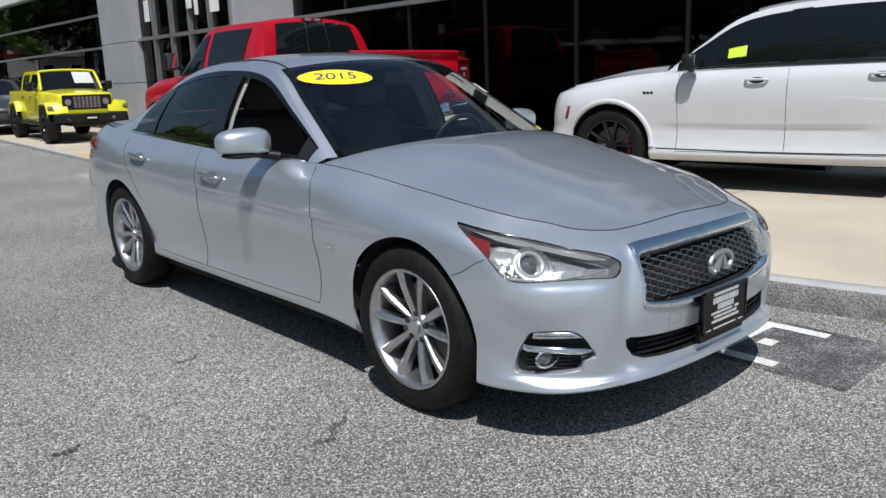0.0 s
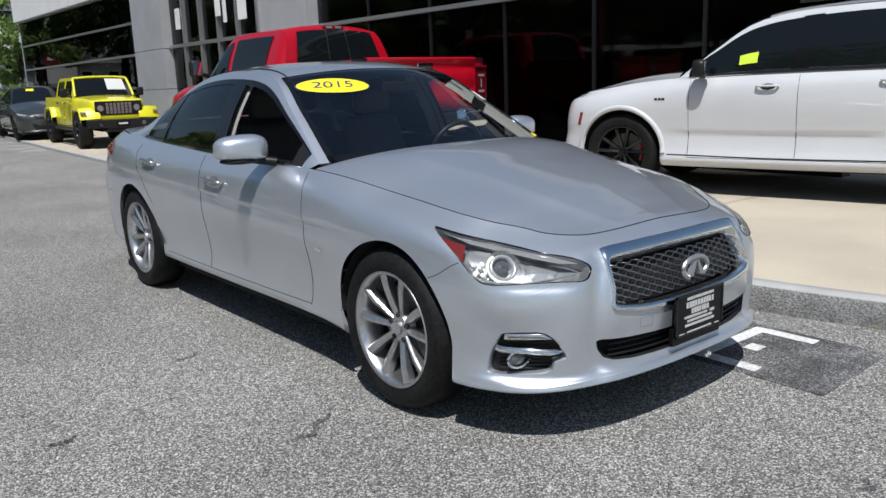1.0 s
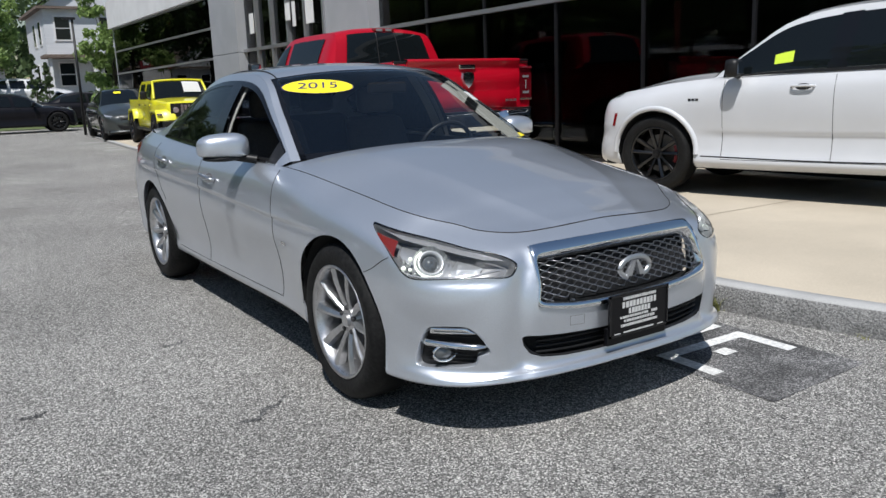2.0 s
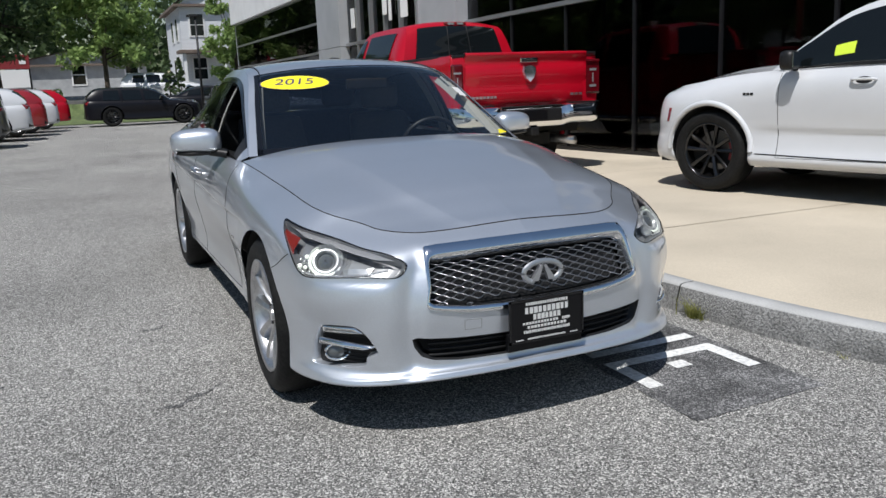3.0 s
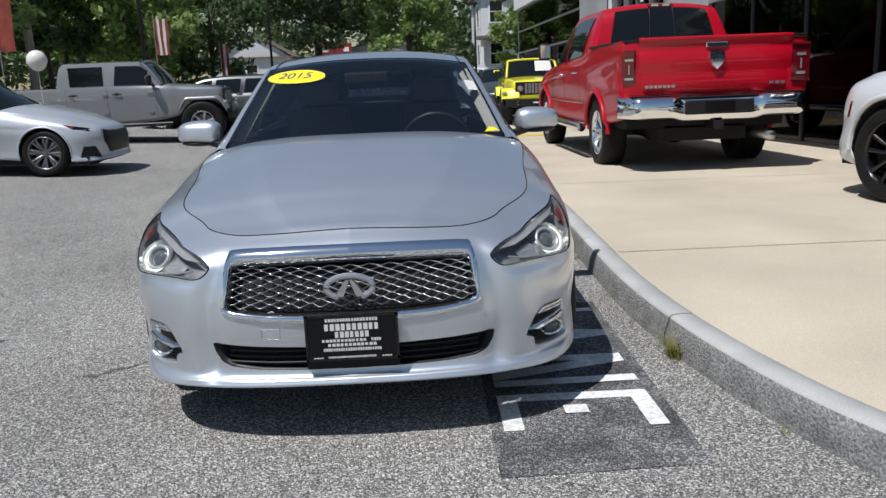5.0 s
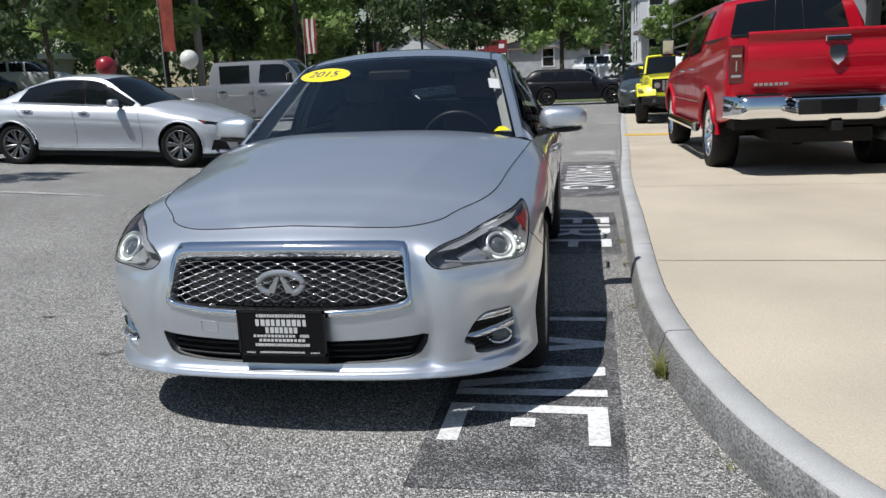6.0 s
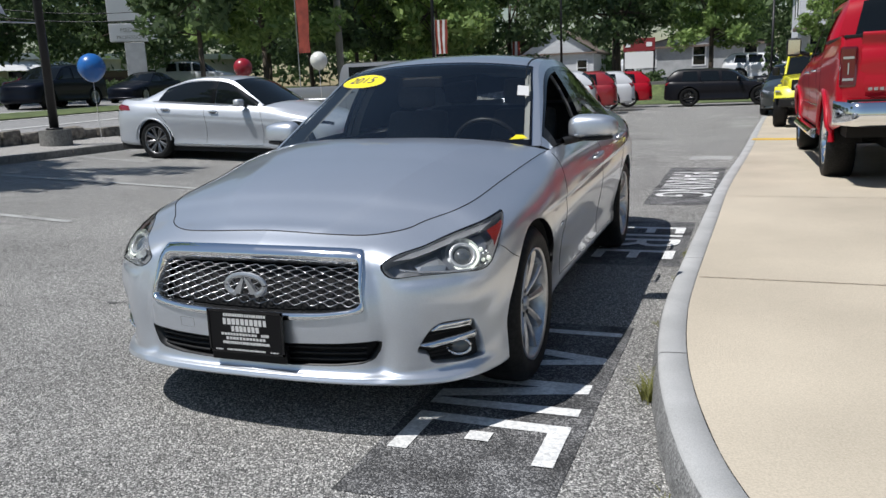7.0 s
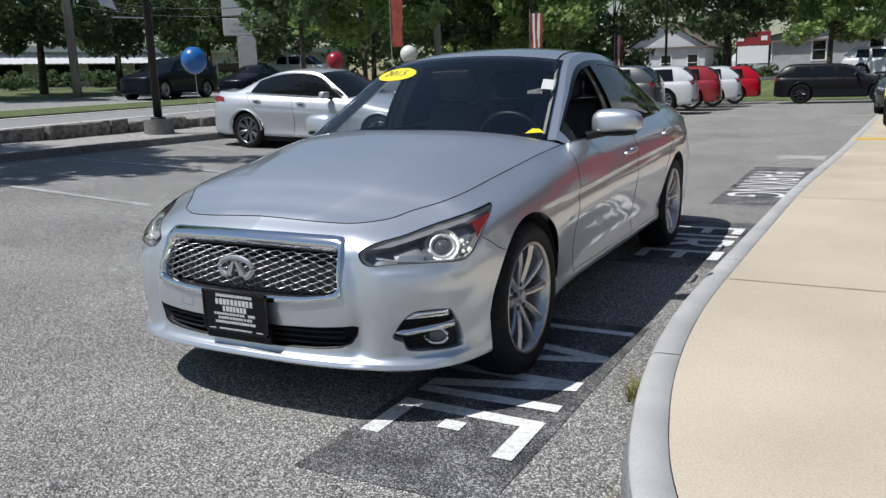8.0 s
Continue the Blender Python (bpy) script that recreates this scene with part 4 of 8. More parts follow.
def skin_parts():
    """The wrap, cut at the openings and split into its panels."""
    c, r = SG.shape[:2]
    gu = np.gradient(SG, axis=0)
    gv = np.gradient(SG, axis=1)
    N = np.cross(gu, gv)
    L = np.linalg.norm(N, axis=2)
    for j in range(r - 2, -1, -1):
        bad = L[:, j] < 1e-9
        N[bad, j] = N[bad, j + 1]
    N[0, :, 0] = 0
    N /= np.linalg.norm(N, axis=2)[:, :, None] + 1e-12
    holes = [GR_OUT[:], INTAKE_H[:], [tuple(p) for p in HEADLAMP], [tuple(p) for p in FOG]]
    holes[0] = [(-0.1, 0.705)] + GR_OUT + [(-0.1, 0.453)]
    holes[1] = [(-0.1, 0.366)] + INTAKE_H + [(-0.1, 0.283)]
    gone = np.zeros((c - 1, r - 1), int)
    for i in range(c - 1):
        s = (SARC[i] + SARC[i + 1]) / 2
        if s > 1.4:
            break
        for j in range(r - 1):
            z = SG[i:i + 2, j:j + 2, 2].mean()
            for h, poly in enumerate(holes):
                if inside(poly, s, z):
                    gone[i, j] = h + 1
    V = SG.copy()
    for i in range(c):
        if SARC[i] > 1.42:
            break
        for j in range(r):
            near = gone[max(0, i - 1):i + 1, max(0, j - 1):j + 1]
            if near.size and near.max() > 0 and near.min() == 0:
                q = near_on(holes[near.max() - 1], SARC[i], SG[i, j, 2])
                if q[0] >= 0 and (i > 0):
                    V[i, j] = surf(q[0], q[1])
                elif i == 0:
                    V[i, j] = surf(0.0, q[1])
    cuts = [("front_bumper", 0, 1.10), ("front_wing", 1.10, 2.09), ("front_door", 2.09, 3.22), ("rear_door", 3.22, 4.02), ("rear_wing", 4.02, 5.15), ("rear_bumper", 5.15, 99)]
    for sx in (1, -1):
        for nm, s0, s1 in cuts:
            idx, F, vv, nn = {}, [], [], []
            for i in range(c - 1):
                s = (SARC[i] + SARC[i + 1]) / 2
                if not s0 <= s < s1:
                    continue
                for j in range(r - 1):
                    if gone[i, j]:
                        continue
                    q = []
                    for a, b in ((i, j), (i + 1, j), (i + 1, j + 1), (i, j + 1)):
                        p = V[a, b]
                        key = (a, b)
                        if q and np.linalg.norm(vv[q[-1]] * np.array([sx, 1, 1]) - p) < 1e-5:
                            continue
                        if key not in idx:
                            idx[key] = len(vv)
                            vv.append(p * np.array([sx, 1, 1]))
                            nn.append(N[a, b] * np.array([sx, 1, 1]))
                        q.append(idx[key])
                    if len(q) > 1 and np.linalg.norm(vv[q[0]] - vv[q[-1]]) < 1e-5:
                        q = q[:-1]
                    if len(set(q)) >= 3:
                        F.append(tuple(q) if sx > 0 else tuple(q[::-1]))
            me = mesh_of(nm, vv, F, M_SILVER)
            if len(me.vertices) == len(nn):
                me.normals_split_custom_set_from_vertices([tuple(map(float, n)) for n in nn])
            child(nm, me, saloon)


skin_parts()
child("bonnet", hood_mesh(SEDAN, SG, sedge, M_SILVER, 121, 60), saloon)
child("boot_lid", deck_mesh(SEDAN, SG, sedge, M_SILVER), saloon)
box("underbody", -0.74, -0.45, 0.17, 0.74, 3.5, 0.24, M_LINER, saloon)
# unseen boxes added to stop sun leaking through the nose into the shadow
box("nose_light_block", -0.53, -0.60, 0.20, 0.53, 0.55, 0.64, M_LINER, saloon)
box("front_light_block", -0.42, -0.68, 0.20, 0.42, -0.59, 0.60, M_LINER, saloon)
# bonnet gap and panel gaps
E = SG[:, -1]
lim = int(np.searchsorted(SARC, 2.16))
half_line = [tuple(p + np.array([-0.002, 0, 0.0015])) for p in E[:lim]]
line = [(-x, y, z) for x, y, z in half_line[::-1]][:-1] + half_line
V, F = tube(line, 0.0020, 5)
child("bonnet_gap", mesh_of("bonnet_gap", V, F, M_SEAM), saloon)


for pts in ([(2.125, 0.30), (2.075, 0.45), (2.065, 0.66), (2.10, 0.82), (2.14, 0.915)],
            [(3.23, 0.30), (3.20, 0.5), (3.18, 0.69), (3.21, 0.82), (3.25, 0.935)],
            [(3.95, 0.60), (4.02, 0.68), (4.12, 0.777), (4.22, 0.88), (4.27, 0.955)],
            [(2.125, 0.305), (2.6, 0.302), (3.2, 0.300), (3.86, 0.305)],
            [(1.06, 0.668), (1.10, 0.648), (1.15, 0.616), (1.195, 0.597)],
            [(4.75, 0.62), (4.95, 0.63), (5.05, 0.70)]):
    SK.line(saloon, pts, 0.0030, M_SEAM, "panel_gap", 60)

# cover of the towing eye
for pts in ([(0.255, 0.398), (0.320, 0.400)], [(0.320, 0.400), (0.320, 0.436)], [(0.320, 0.436), (0.255, 0.434)], [(0.255, 0.434), (0.255, 0.398)]):
    SK.line(saloon, pts, 0.0018, M_GREYP, "hook_cover_gap", 8, sides=(-1,))

# wheels and wells
SED_W = wheel_meshes(0.335, 0.236, 0.225, ("twin", 5), M_SATIN)
add_wheels(saloon, SEDAN, SED_W, 0.775)
liners(saloon, SEDAN, SG[:, :, 0].max(), SG)

# ---- front: grille, intake, lamps, plate ----
V, F = band(GRILLE_O, GRILLE_I, [(0, -0.004), (0.05, 0.010), (0.12, 0.0125), (0.70, 0.0105), (0.86, 0.004), (1.0, -0.040)], 1, 240)
child("grille_frame", mesh_of("grille_frame", V, F, M_CHROME), saloon, "chrome grille surround")
V, F = fill(GRILLE_I, -0.06, 1, 0.05)
child("grille_backing", mesh_of("grille_backing", V, F, M_SEAM), saloon)
gv, gf = [], []
WAVE = 2 * math.pi / 0.072
for k in range(15):
    z0 = 0.487 + k * 0.0133
    pts = []
    for x in np.arange(-0.44, 0.4401, 0.004):
        c = math.cos(WAVE * x + (k % 2) * math.pi)
        z = z0 + 0.0060 * c
        if inside(GRILLE_I, x, z):
            pts.append(surf(abs(x), z, -0.024 - 0.007 * c, 1 if x >= 0 else -1))
        elif len(pts) > 3:
            break
        else:
            pts = []
    if len(pts) > 3:
        V, F = tube(pts, 0.0022, 6)
        b = len(gv)
        gv += list(V)
        gf += [tuple(i + b for i in f) for f in F]
child("grille_mesh", mesh_of("grille_mesh", gv, gf, M_GRILLE), saloon, "dark wavy wire mesh")

# emblem: an oval ring with two rising legs
cy = float(surf(0, 0.575, 0.0)[1]) - 0.018
ring = [(0.080 * math.sin(t), 0.577 + 0.040 * math.cos(t)) for t in np.radians(np.linspace(-150, 150, 52))]
V, F = tube([(x, cy - 0.006, z) for x, z in ring], 0.0105, 8)
V = np.array(V)
V[:, 1] = cy - 0.006 + (V[:, 1] - cy + 0.006) * 0.75
V, F = list(V), list(F)
for sx in (1, -1):
    b = len(V)
    quad = [(0.022, 0.545), (0.051, 0.547), (0.010, 0.606), (0.0015, 0.601)]
    V += [np.array((sx * x, y, z)) for y in (cy - 0.014, cy + 0.002) for x, z in quad]
    F += [tuple(b + k for k in q) for q in ((0, 1, 2, 3), (0, 4, 5, 1), (1, 5, 6, 2), (2, 6, 7, 3), (3, 7, 4, 0))]
child("emblem", mesh_of("emblem", V, F, mat("badge_metal", (0.50, 0.51, 0.53), 0.36, 0.85), False), saloon, "chrome oval badge")

# lower intake
V, F = band(INTAKE, [(s * 0.985, 0.325 + (z - 0.325) * 0.92) for s, z in INTAKE], [(0, 0.0), (0.5, 0.001), (1, -0.05)], 1, 160)
child("intake_lip", mesh_of("intake_lip", V, F, M_BLACK), saloon)
V, F = fill(INTAKE, -0.05, 1, 0.05)
child("intake_backing", mesh_of("intake_backing", V, F, M_SEAM), saloon)
for z0 in (0.303, 0.325, 0.347):
    pts = [surf(abs(x), z0 + 0.03 * max(0, abs(x) - 0.3), -0.022, 1 if x >= 0 else -1) for x in np.arange(-0.46, 0.4601, 0.02)]
    V, F = tube(pts, 0.0055, 6)
    child("intake_slat", mesh_of("intake_slat", V, F, M_BLACK), saloon)

# headlamps
for sx in (1, -1):
    lamp = child("headlamp", None, saloon, "clear headlamp with lit ring and amber side marker")
    HP = [tuple(p) for p in HEADLAMP]
    cx, cz = 0.86, 0.672
    small = [(cx + (s - cx) * 0.96, cz + (z - cz) * 0.90) for s, z in HP]
    V, F = band(HP, small, [(0, 0.0), (0.2, 0.002), (0.45, -0.004)], sx, 140)
    child("lamp_bezel", mesh_of("lamp_bezel", V, F, M_GLOSSBLK), lamp)
    V, F = band(HP, small, [(0.45, -0.004), (0.8, -0.014), (1, -0.05)], sx, 140)
    child("lamp_wall", mesh_of("lamp_wall", V, F, M_LAMPBODY), lamp)
    V, F = fill(small, -0.05, sx, 0.03)
    child("lamp_back", mesh_of("lamp_back", V, F, M_LAMPDARK), lamp)
    V, F = fill(HP, 0.001, sx, 0.025, 0.004)
    ob = child("lamp_lens", mesh_of("lamp_lens", V, F, M_LENS), lamp)
    ob.visible_shadow = False
    tri = [(1.065, 0.728), (1.13, 0.740), (1.188, 0.752), (1.15, 0.722), (1.115, 0.695), (1.06, 0.655), (1.035, 0.640), (1.05, 0.690)]
    V, F = fill(tri, -0.012, sx, 0.03)
    child("side_marker", mesh_of("side_marker", V, F, M_AMBER), lamp)
    # the bowl: a fluted reflector sunk behind the lens, round the projector
    c0 = surf(0.895, 0.674, -0.040, sx)
    n = skin_normal(0.895, 0.674) * np.array([sx, 1, 1]) * 0.6 + np.array([0, -1.0, 0.05]) * 0.4
    n /= np.linalg.norm(n)
    ex = np.cross([0, 0, 1.0], n)
    ex /= np.linalg.norm(ex)
    ez = np.cross(n, ex)
    out_x = 1 if np.dot(ex, [sx, 0, 0]) > 0 else -1

    def rings(rows, seg, flute=0.0):
        vv = []
        for r, o in rows:
            for k in range(seg):
                t = 2 * math.pi * k / seg
                q = r * (1 + flute * (k % 2))
                vv.append(c0 + ex * q * math.cos(t) + ez * q * math.sin(t) + n * o)
        ff = [(a * seg + k, a * seg + (k + 1) % seg, (a + 1) * seg + (k + 1) % seg, (a + 1) * seg + k) for a in range(len(rows) - 1) for k in range(seg)]
        return vv, ff

    child("reflector_bowl", mesh_of("reflector_bowl", *rings([(0.064, 0.018), (0.060, 0.006), (0.054, -0.006), (0.046, -0.010)], 44, 0.03), M_REFLECT, False), lamp, "fluted bright reflector bowl")
    child("main_beam", mesh_of("main_beam", *rings([(0.050, -0.012), (0.050, 0.012), (0.047, 0.017), (0.038, 0.013), (0.034, -0.004)], 40), M_BEAM), lamp, "pale ring round the projector")
    child("projector", mesh_of("projector", *rings([(0.035 * math.cos(b), -0.006 + 0.022 * math.sin(b)) for b in np.linspace(0, 1.5, 7)], 28), M_PROJ), lamp)
    arc = [c0 + ex * out_x * 0.058 * math.cos(t) + ez * 0.053 * math.sin(t) + n * 0.006 for t in np.linspace(math.radians(-135), math.radians(62), 36)]
    child("lit_ring", mesh_of("lit_ring", *tube(arc, 0.0050, 7), M_DRL), lamp, "lit pale lamp arc")
    for k, (rr, deg) in enumerate(((0.075, -62), (0.077, -38), (0.079, -14), (0.081, 8), (0.080, 28), (0.095, -26), (0.098, -2), (0.098, 18))):
        q = c0 + ex * out_x * rr * math.cos(math.radians(deg)) + ez * rr * 0.72 * math.sin(math.radians(deg)) + n * (0.004 - 0.9 * max(0, rr - 0.06) * math.cos(math.radians(deg)) * 0.6)
        bm = bmesh.new()
        bmesh.ops.create_icosphere(bm, subdivisions=2, radius=0.0095 - 0.0008 * (k % 3), matrix=Matrix.Translation(q))
        part("led_cell", bm, M_DRL if k % 2 == 0 else M_REFLECT, lamp, smooth=True)
    # inner wedge: a faceted grey scoop and a pale strip along the lower edge
    scoop = [(0.665, 0.660), (0.725, 0.676), (0.785, 0.686), (0.805, 0.650), (0.790, 0.622), (0.72, 0.626), (0.68, 0.636)]
    V, F = fill(scoop, -0.040, sx, 0.02, 0.010)
    child("inner_scoop", mesh_of("inner_scoop", V, F, M_REFLECT, False), lamp, "faceted pale grey scoop")
    strip = [(0.60, 0.628), (0.68, 0.615), (0.80, 0.604), (0.90, 0.600), (0.97, 0.606), (1.02, 0.630)]
    V, F = tube([surf(a, zz + 0.008, -0.012, sx) for a, zz in strip], 0.0042, 6)
    child("lower_strip", mesh_of("lower_strip", V, F, M_LAMPGL), lamp, "pale strip along the lamp's lower edge")
    refl = [(1.06, 0.735), (1.045, 0.70), (1.00, 0.648), (0.965, 0.622), (0.93, 0.612), (0.82, 0.614), (0.80, 0.66), (0.83, 0.705), (0.93, 0.722)]
    V, F = fill(refl, -0.046, sx, 0.02, -0.006)
    child("reflector", mesh_of("reflector", V, F, M_LAMPBODY), lamp)
    brow_a = [(0.575, 0.664), (0.66, 0.686), (0.76, 0.699), (0.90, 0.719), (1.05, 0.741), (1.19, 0.763), (1.05, 0.731), (0.90, 0.707), (0.76, 0.686), (0.66, 0.670)]
    V, F = fill(brow_a, -0.010, sx, 0.03)
    child("lamp_brow", mesh_of("lamp_brow", V, F, M_LAMPGL), lamp, "satin strip along the lamp's top")
    # fog lamp pocket
    fog = child("fog_lamp", None, saloon, "fog lamp in a black pocket with chrome blade")
    FP = [tuple(p) for p in FOG]
    fc = (0.80, 0.345)
    small = [(fc[0] + (s - fc[0]) * 0.93, fc[1] + (z - fc[1]) * 0.92) for s, z in FP]
    V, F = band(FP, small, [(0, 0.0), (0.5, -0.004), (1, -0.035)], sx, 90)
    child("fog_bezel", mesh_of("fog_bezel", V, F, M_SILVER), fog)
    V, F = fill(small, -0.035, sx, 0.03)
    child("fog_back", mesh_of("fog_back", V, F, M_BLACK), fog)
    up = [(0.875, 0.425), (0.735, 0.428), (0.70, 0.408), (0.88, 0.402)]
    V, F = band(up, [(0.80 + (s - 0.80) * 0.8, 0.413 + (z - 0.413) * 0.3) for s, z in up], [(0, 0.0), (0.3, 0.004), (1, 0.002)], sx, 60)
    child("upper_trim", mesh_of("upper_trim", V, F, M_CHROME), fog)
    V, F = fill(up, -0.004, sx, 0.03)
    child("upper_trim_panel", mesh_of("upper_trim_panel", V, F, M_LAMPBODY), fog)
    blade = [(0.915, 0.374), (0.78, 0.372), (0.69, 0.364), (0.652, 0.356), (0.69, 0.347), (0.80, 0.352), (0.918, 0.354)]
    V, F = band(blade, [(0.79, 0.357)] * len(blade), [(0, -0.012), (0.15, 0.006), (1, 0.008)], sx, 60)
    child("chrome_blade", mesh_of("chrome_blade", V, F, M_CHROME), fog)
    for zz in (0.288, 0.302, 0.316, 0.330, 0.386, 0.394):
        V, F = tube([surf(a, zz, -0.026, sx) for a in np.linspace(0.70, 0.905, 9)], 0.0035, 5)
        child("fog_rib", mesh_of("fog_rib", V, F, M_BLACK), fog)
    c0 = surf(0.828, 0.325, -0.012, sx)
    n = np.array([0.25 * sx, -0.97, 0.0])
    ex = np.array([0.97, 0.25 * sx, 0])
    ez = np.array([0, 0, 1.0])
    V, F = tube([c0 + ex * 0.044 * math.cos(t) + ez * 0.030 * math.sin(t) for t in np.linspace(0, 2 * np.pi, 32, endpoint=False)], 0.0055, 6, True)
    child("fog_ring", mesh_of("fog_ring", V, F, M_CHROME), fog)
    vv = [c0 + ex * 0.040 * r * math.cos(t) + ez * 0.027 * r * math.sin(t) + n * (0.012 * (1 - r * r) - 0.006) for r in (0.02, 0.5, 1.0) for t in np.linspace(0, 2 * np.pi, 20, endpoint=False)]
    ff = [(i * 20 + j, i * 20 + (j + 1) % 20, (i + 1) * 20 + (j + 1) % 20, (i + 1) * 20 + j) for i in range(2) for j in range(20)]
    child("fog_glass", mesh_of("fog_glass", vv, ff, M_PROJ), fog)

# front plate: black dealer plate in a frame, lettering as plain bars
py = float(surf(0, 0.47)[1]) - 0.03
plate = child("front_plate", None, saloon, "black front plate with white printed bars")
box("plate_board", -0.158, py, 0.328, 0.158, py + 0.010, 0.487, M_PLATE, plate, 0.003)
box("plate_base", -0.16, py + 0.010, 0.292, 0.16, py + 0.030, 0.36, M_PLATE, plate, 0.003)
for x0, z0, x1, z1 in ((-0.160, 0.325, 0.160, 0.334), (-0.160, 0.480, 0.160, 0.489), (-0.160, 0.325, -0.152, 0.489), (0.152, 0.325, 0.160, 0.489)):
    box("plate_rim", x0, py - 0.003, z0, x1, py + 0.002, z1, M_GLOSSBLK, plate)


def bars(parent, x0, x1, z0, z1, n, y, material=None, name="printed_bar", seed=1):
    """A word that cannot be shown, as a row of short upright bars."""
    rnd = random.Random(seed)
    w = (x1 - x0) / n
    for i in range(n):
        a = x0 + w * (i + 0.12)
        box(name, a, y - 0.0015, z0, a + w * rnd.uniform(0.62, 0.80), y, z1, material or M_WHITEINK, parent)


for x0, x1, z0, z1, n in ((-0.09, 0.09, 0.455, 0.466, 18), (-0.095, 0.095, 0.424, 0.447, 10), (-0.06, 0.06, 0.398, 0.419, 7), (-0.105, 0.05, 0.383, 0.392, 12), (0.065, 0.10, 0.383, 0.393, 4), (-0.085, 0.085, 0.367, 0.377, 12), (-0.10, 0.10, 0.350, 0.360, 24), (-0.085, 0.08, 0.322, 0.331, 24), (-0.135, -0.10, 0.322, 0.329, 4), (0.10, 0.135, 0.322, 0.329, 4)):
    bars(plate, x0, x1, z0 + 0.009, z1 + 0.009, n, py - 0.0005)

# ---- cabin ----
T, ts = roof_loft(SEDAN, 121, 121)


def top_piece(name, s0, s1, u0, u1, material, out=0.0, label="", parent=None):
    i0, i1 = np.searchsorted(ts, s0 - 1e-6), np.searchsorted(ts, s1 - 1e-6) + 1
    us = np.linspace(-1, 1, 121)
    j0, j1 = np.searchsorted(us, u0 - 1e-6), np.searchsorted(us, u1 - 1e-6) + 1
    g = T[i0:i1, j0:j1].copy()
    if out:
        n = np.cross(np.gradient(T, axis=1), np.gradient(T, axis=0))
        n /= np.linalg.norm(n, axis=2)[:, :, None] + 1e-9
        n *= np.sign(n[60, 60, 2])
        g += out * n[i0:i1, j0:j1]
    return child(name, grid_mesh(name, g, material, True), parent or saloon, label)


ws = top_piece("windscreen", 0.0, 1.85, -0.950, 0.950, M_CLEAR, 0.004)
ws.visible_shadow = False
for k in (3, 117):
    i0, i1 = int(np.searchsorted(ts, 0.12)), int(np.searchsorted(ts, 1.78))
    inner = np.array([0.0, 0.55, -0.83])
    g = np.stack([T[i0:i1, k] + inner * d + np.array([w if k < 60 else -w, 0, 0]) for d, w in ((0.006, 0.004), (0.024, 0.028), (0.046, 0.048))], 1)
    child("pillar_trim", grid_mesh("pillar_trim", g, M_PALETRIM), saloon)
for a, b, c, d in ((0.0, 0.07, -0.950, 0.950), (1.84, 1.9, -0.950, 0.950), (0.0, 1.9, -0.950, -0.933), (0.0, 1.9, 0.933, 0.950)):
    top_piece("windscreen_edge", a, b, c, d, M_GLOSSBLK, 0.0055)
for a, b in ((-1.0, -0.950), (0.950, 1.0)):
    top_piece("front_pillar", 0.0, 1.9, a, b, M_SILVER)
for a, b in ((-1.0, -0.9), (0.9, 1.0)):
    top_piece("roof_side", 1.9, 4.5, a, b, M_SILVER)
top_piece("roof", 1.85, 4.5, -0.9, 0.9, M_SILVER)
top_piece("headliner", 1.92, 4.6, -0.95, 0.95, M_PALETRIM, -0.03)
top_piece("rear_window", 4.5, 6.0, -0.9, 0.9, M_SIDEGL)
for a, b in ((-1.0, -0.9), (0.9, 1.0)):
    top_piece("rear_pillar", 4.5, 6.0, a, b, M_SILVER)
for u in (-0.9, 0.9):
    i = int(np.searchsorted(np.linspace(-1, 1, 121), u - 1e-6))
    V, F = tube(T[30:95, i] + np.array([0, 0, 0.002]), 0.004, 5)
    child("roof_moulding", mesh_of("roof_moulding", V, F, M_BLACK), saloon)
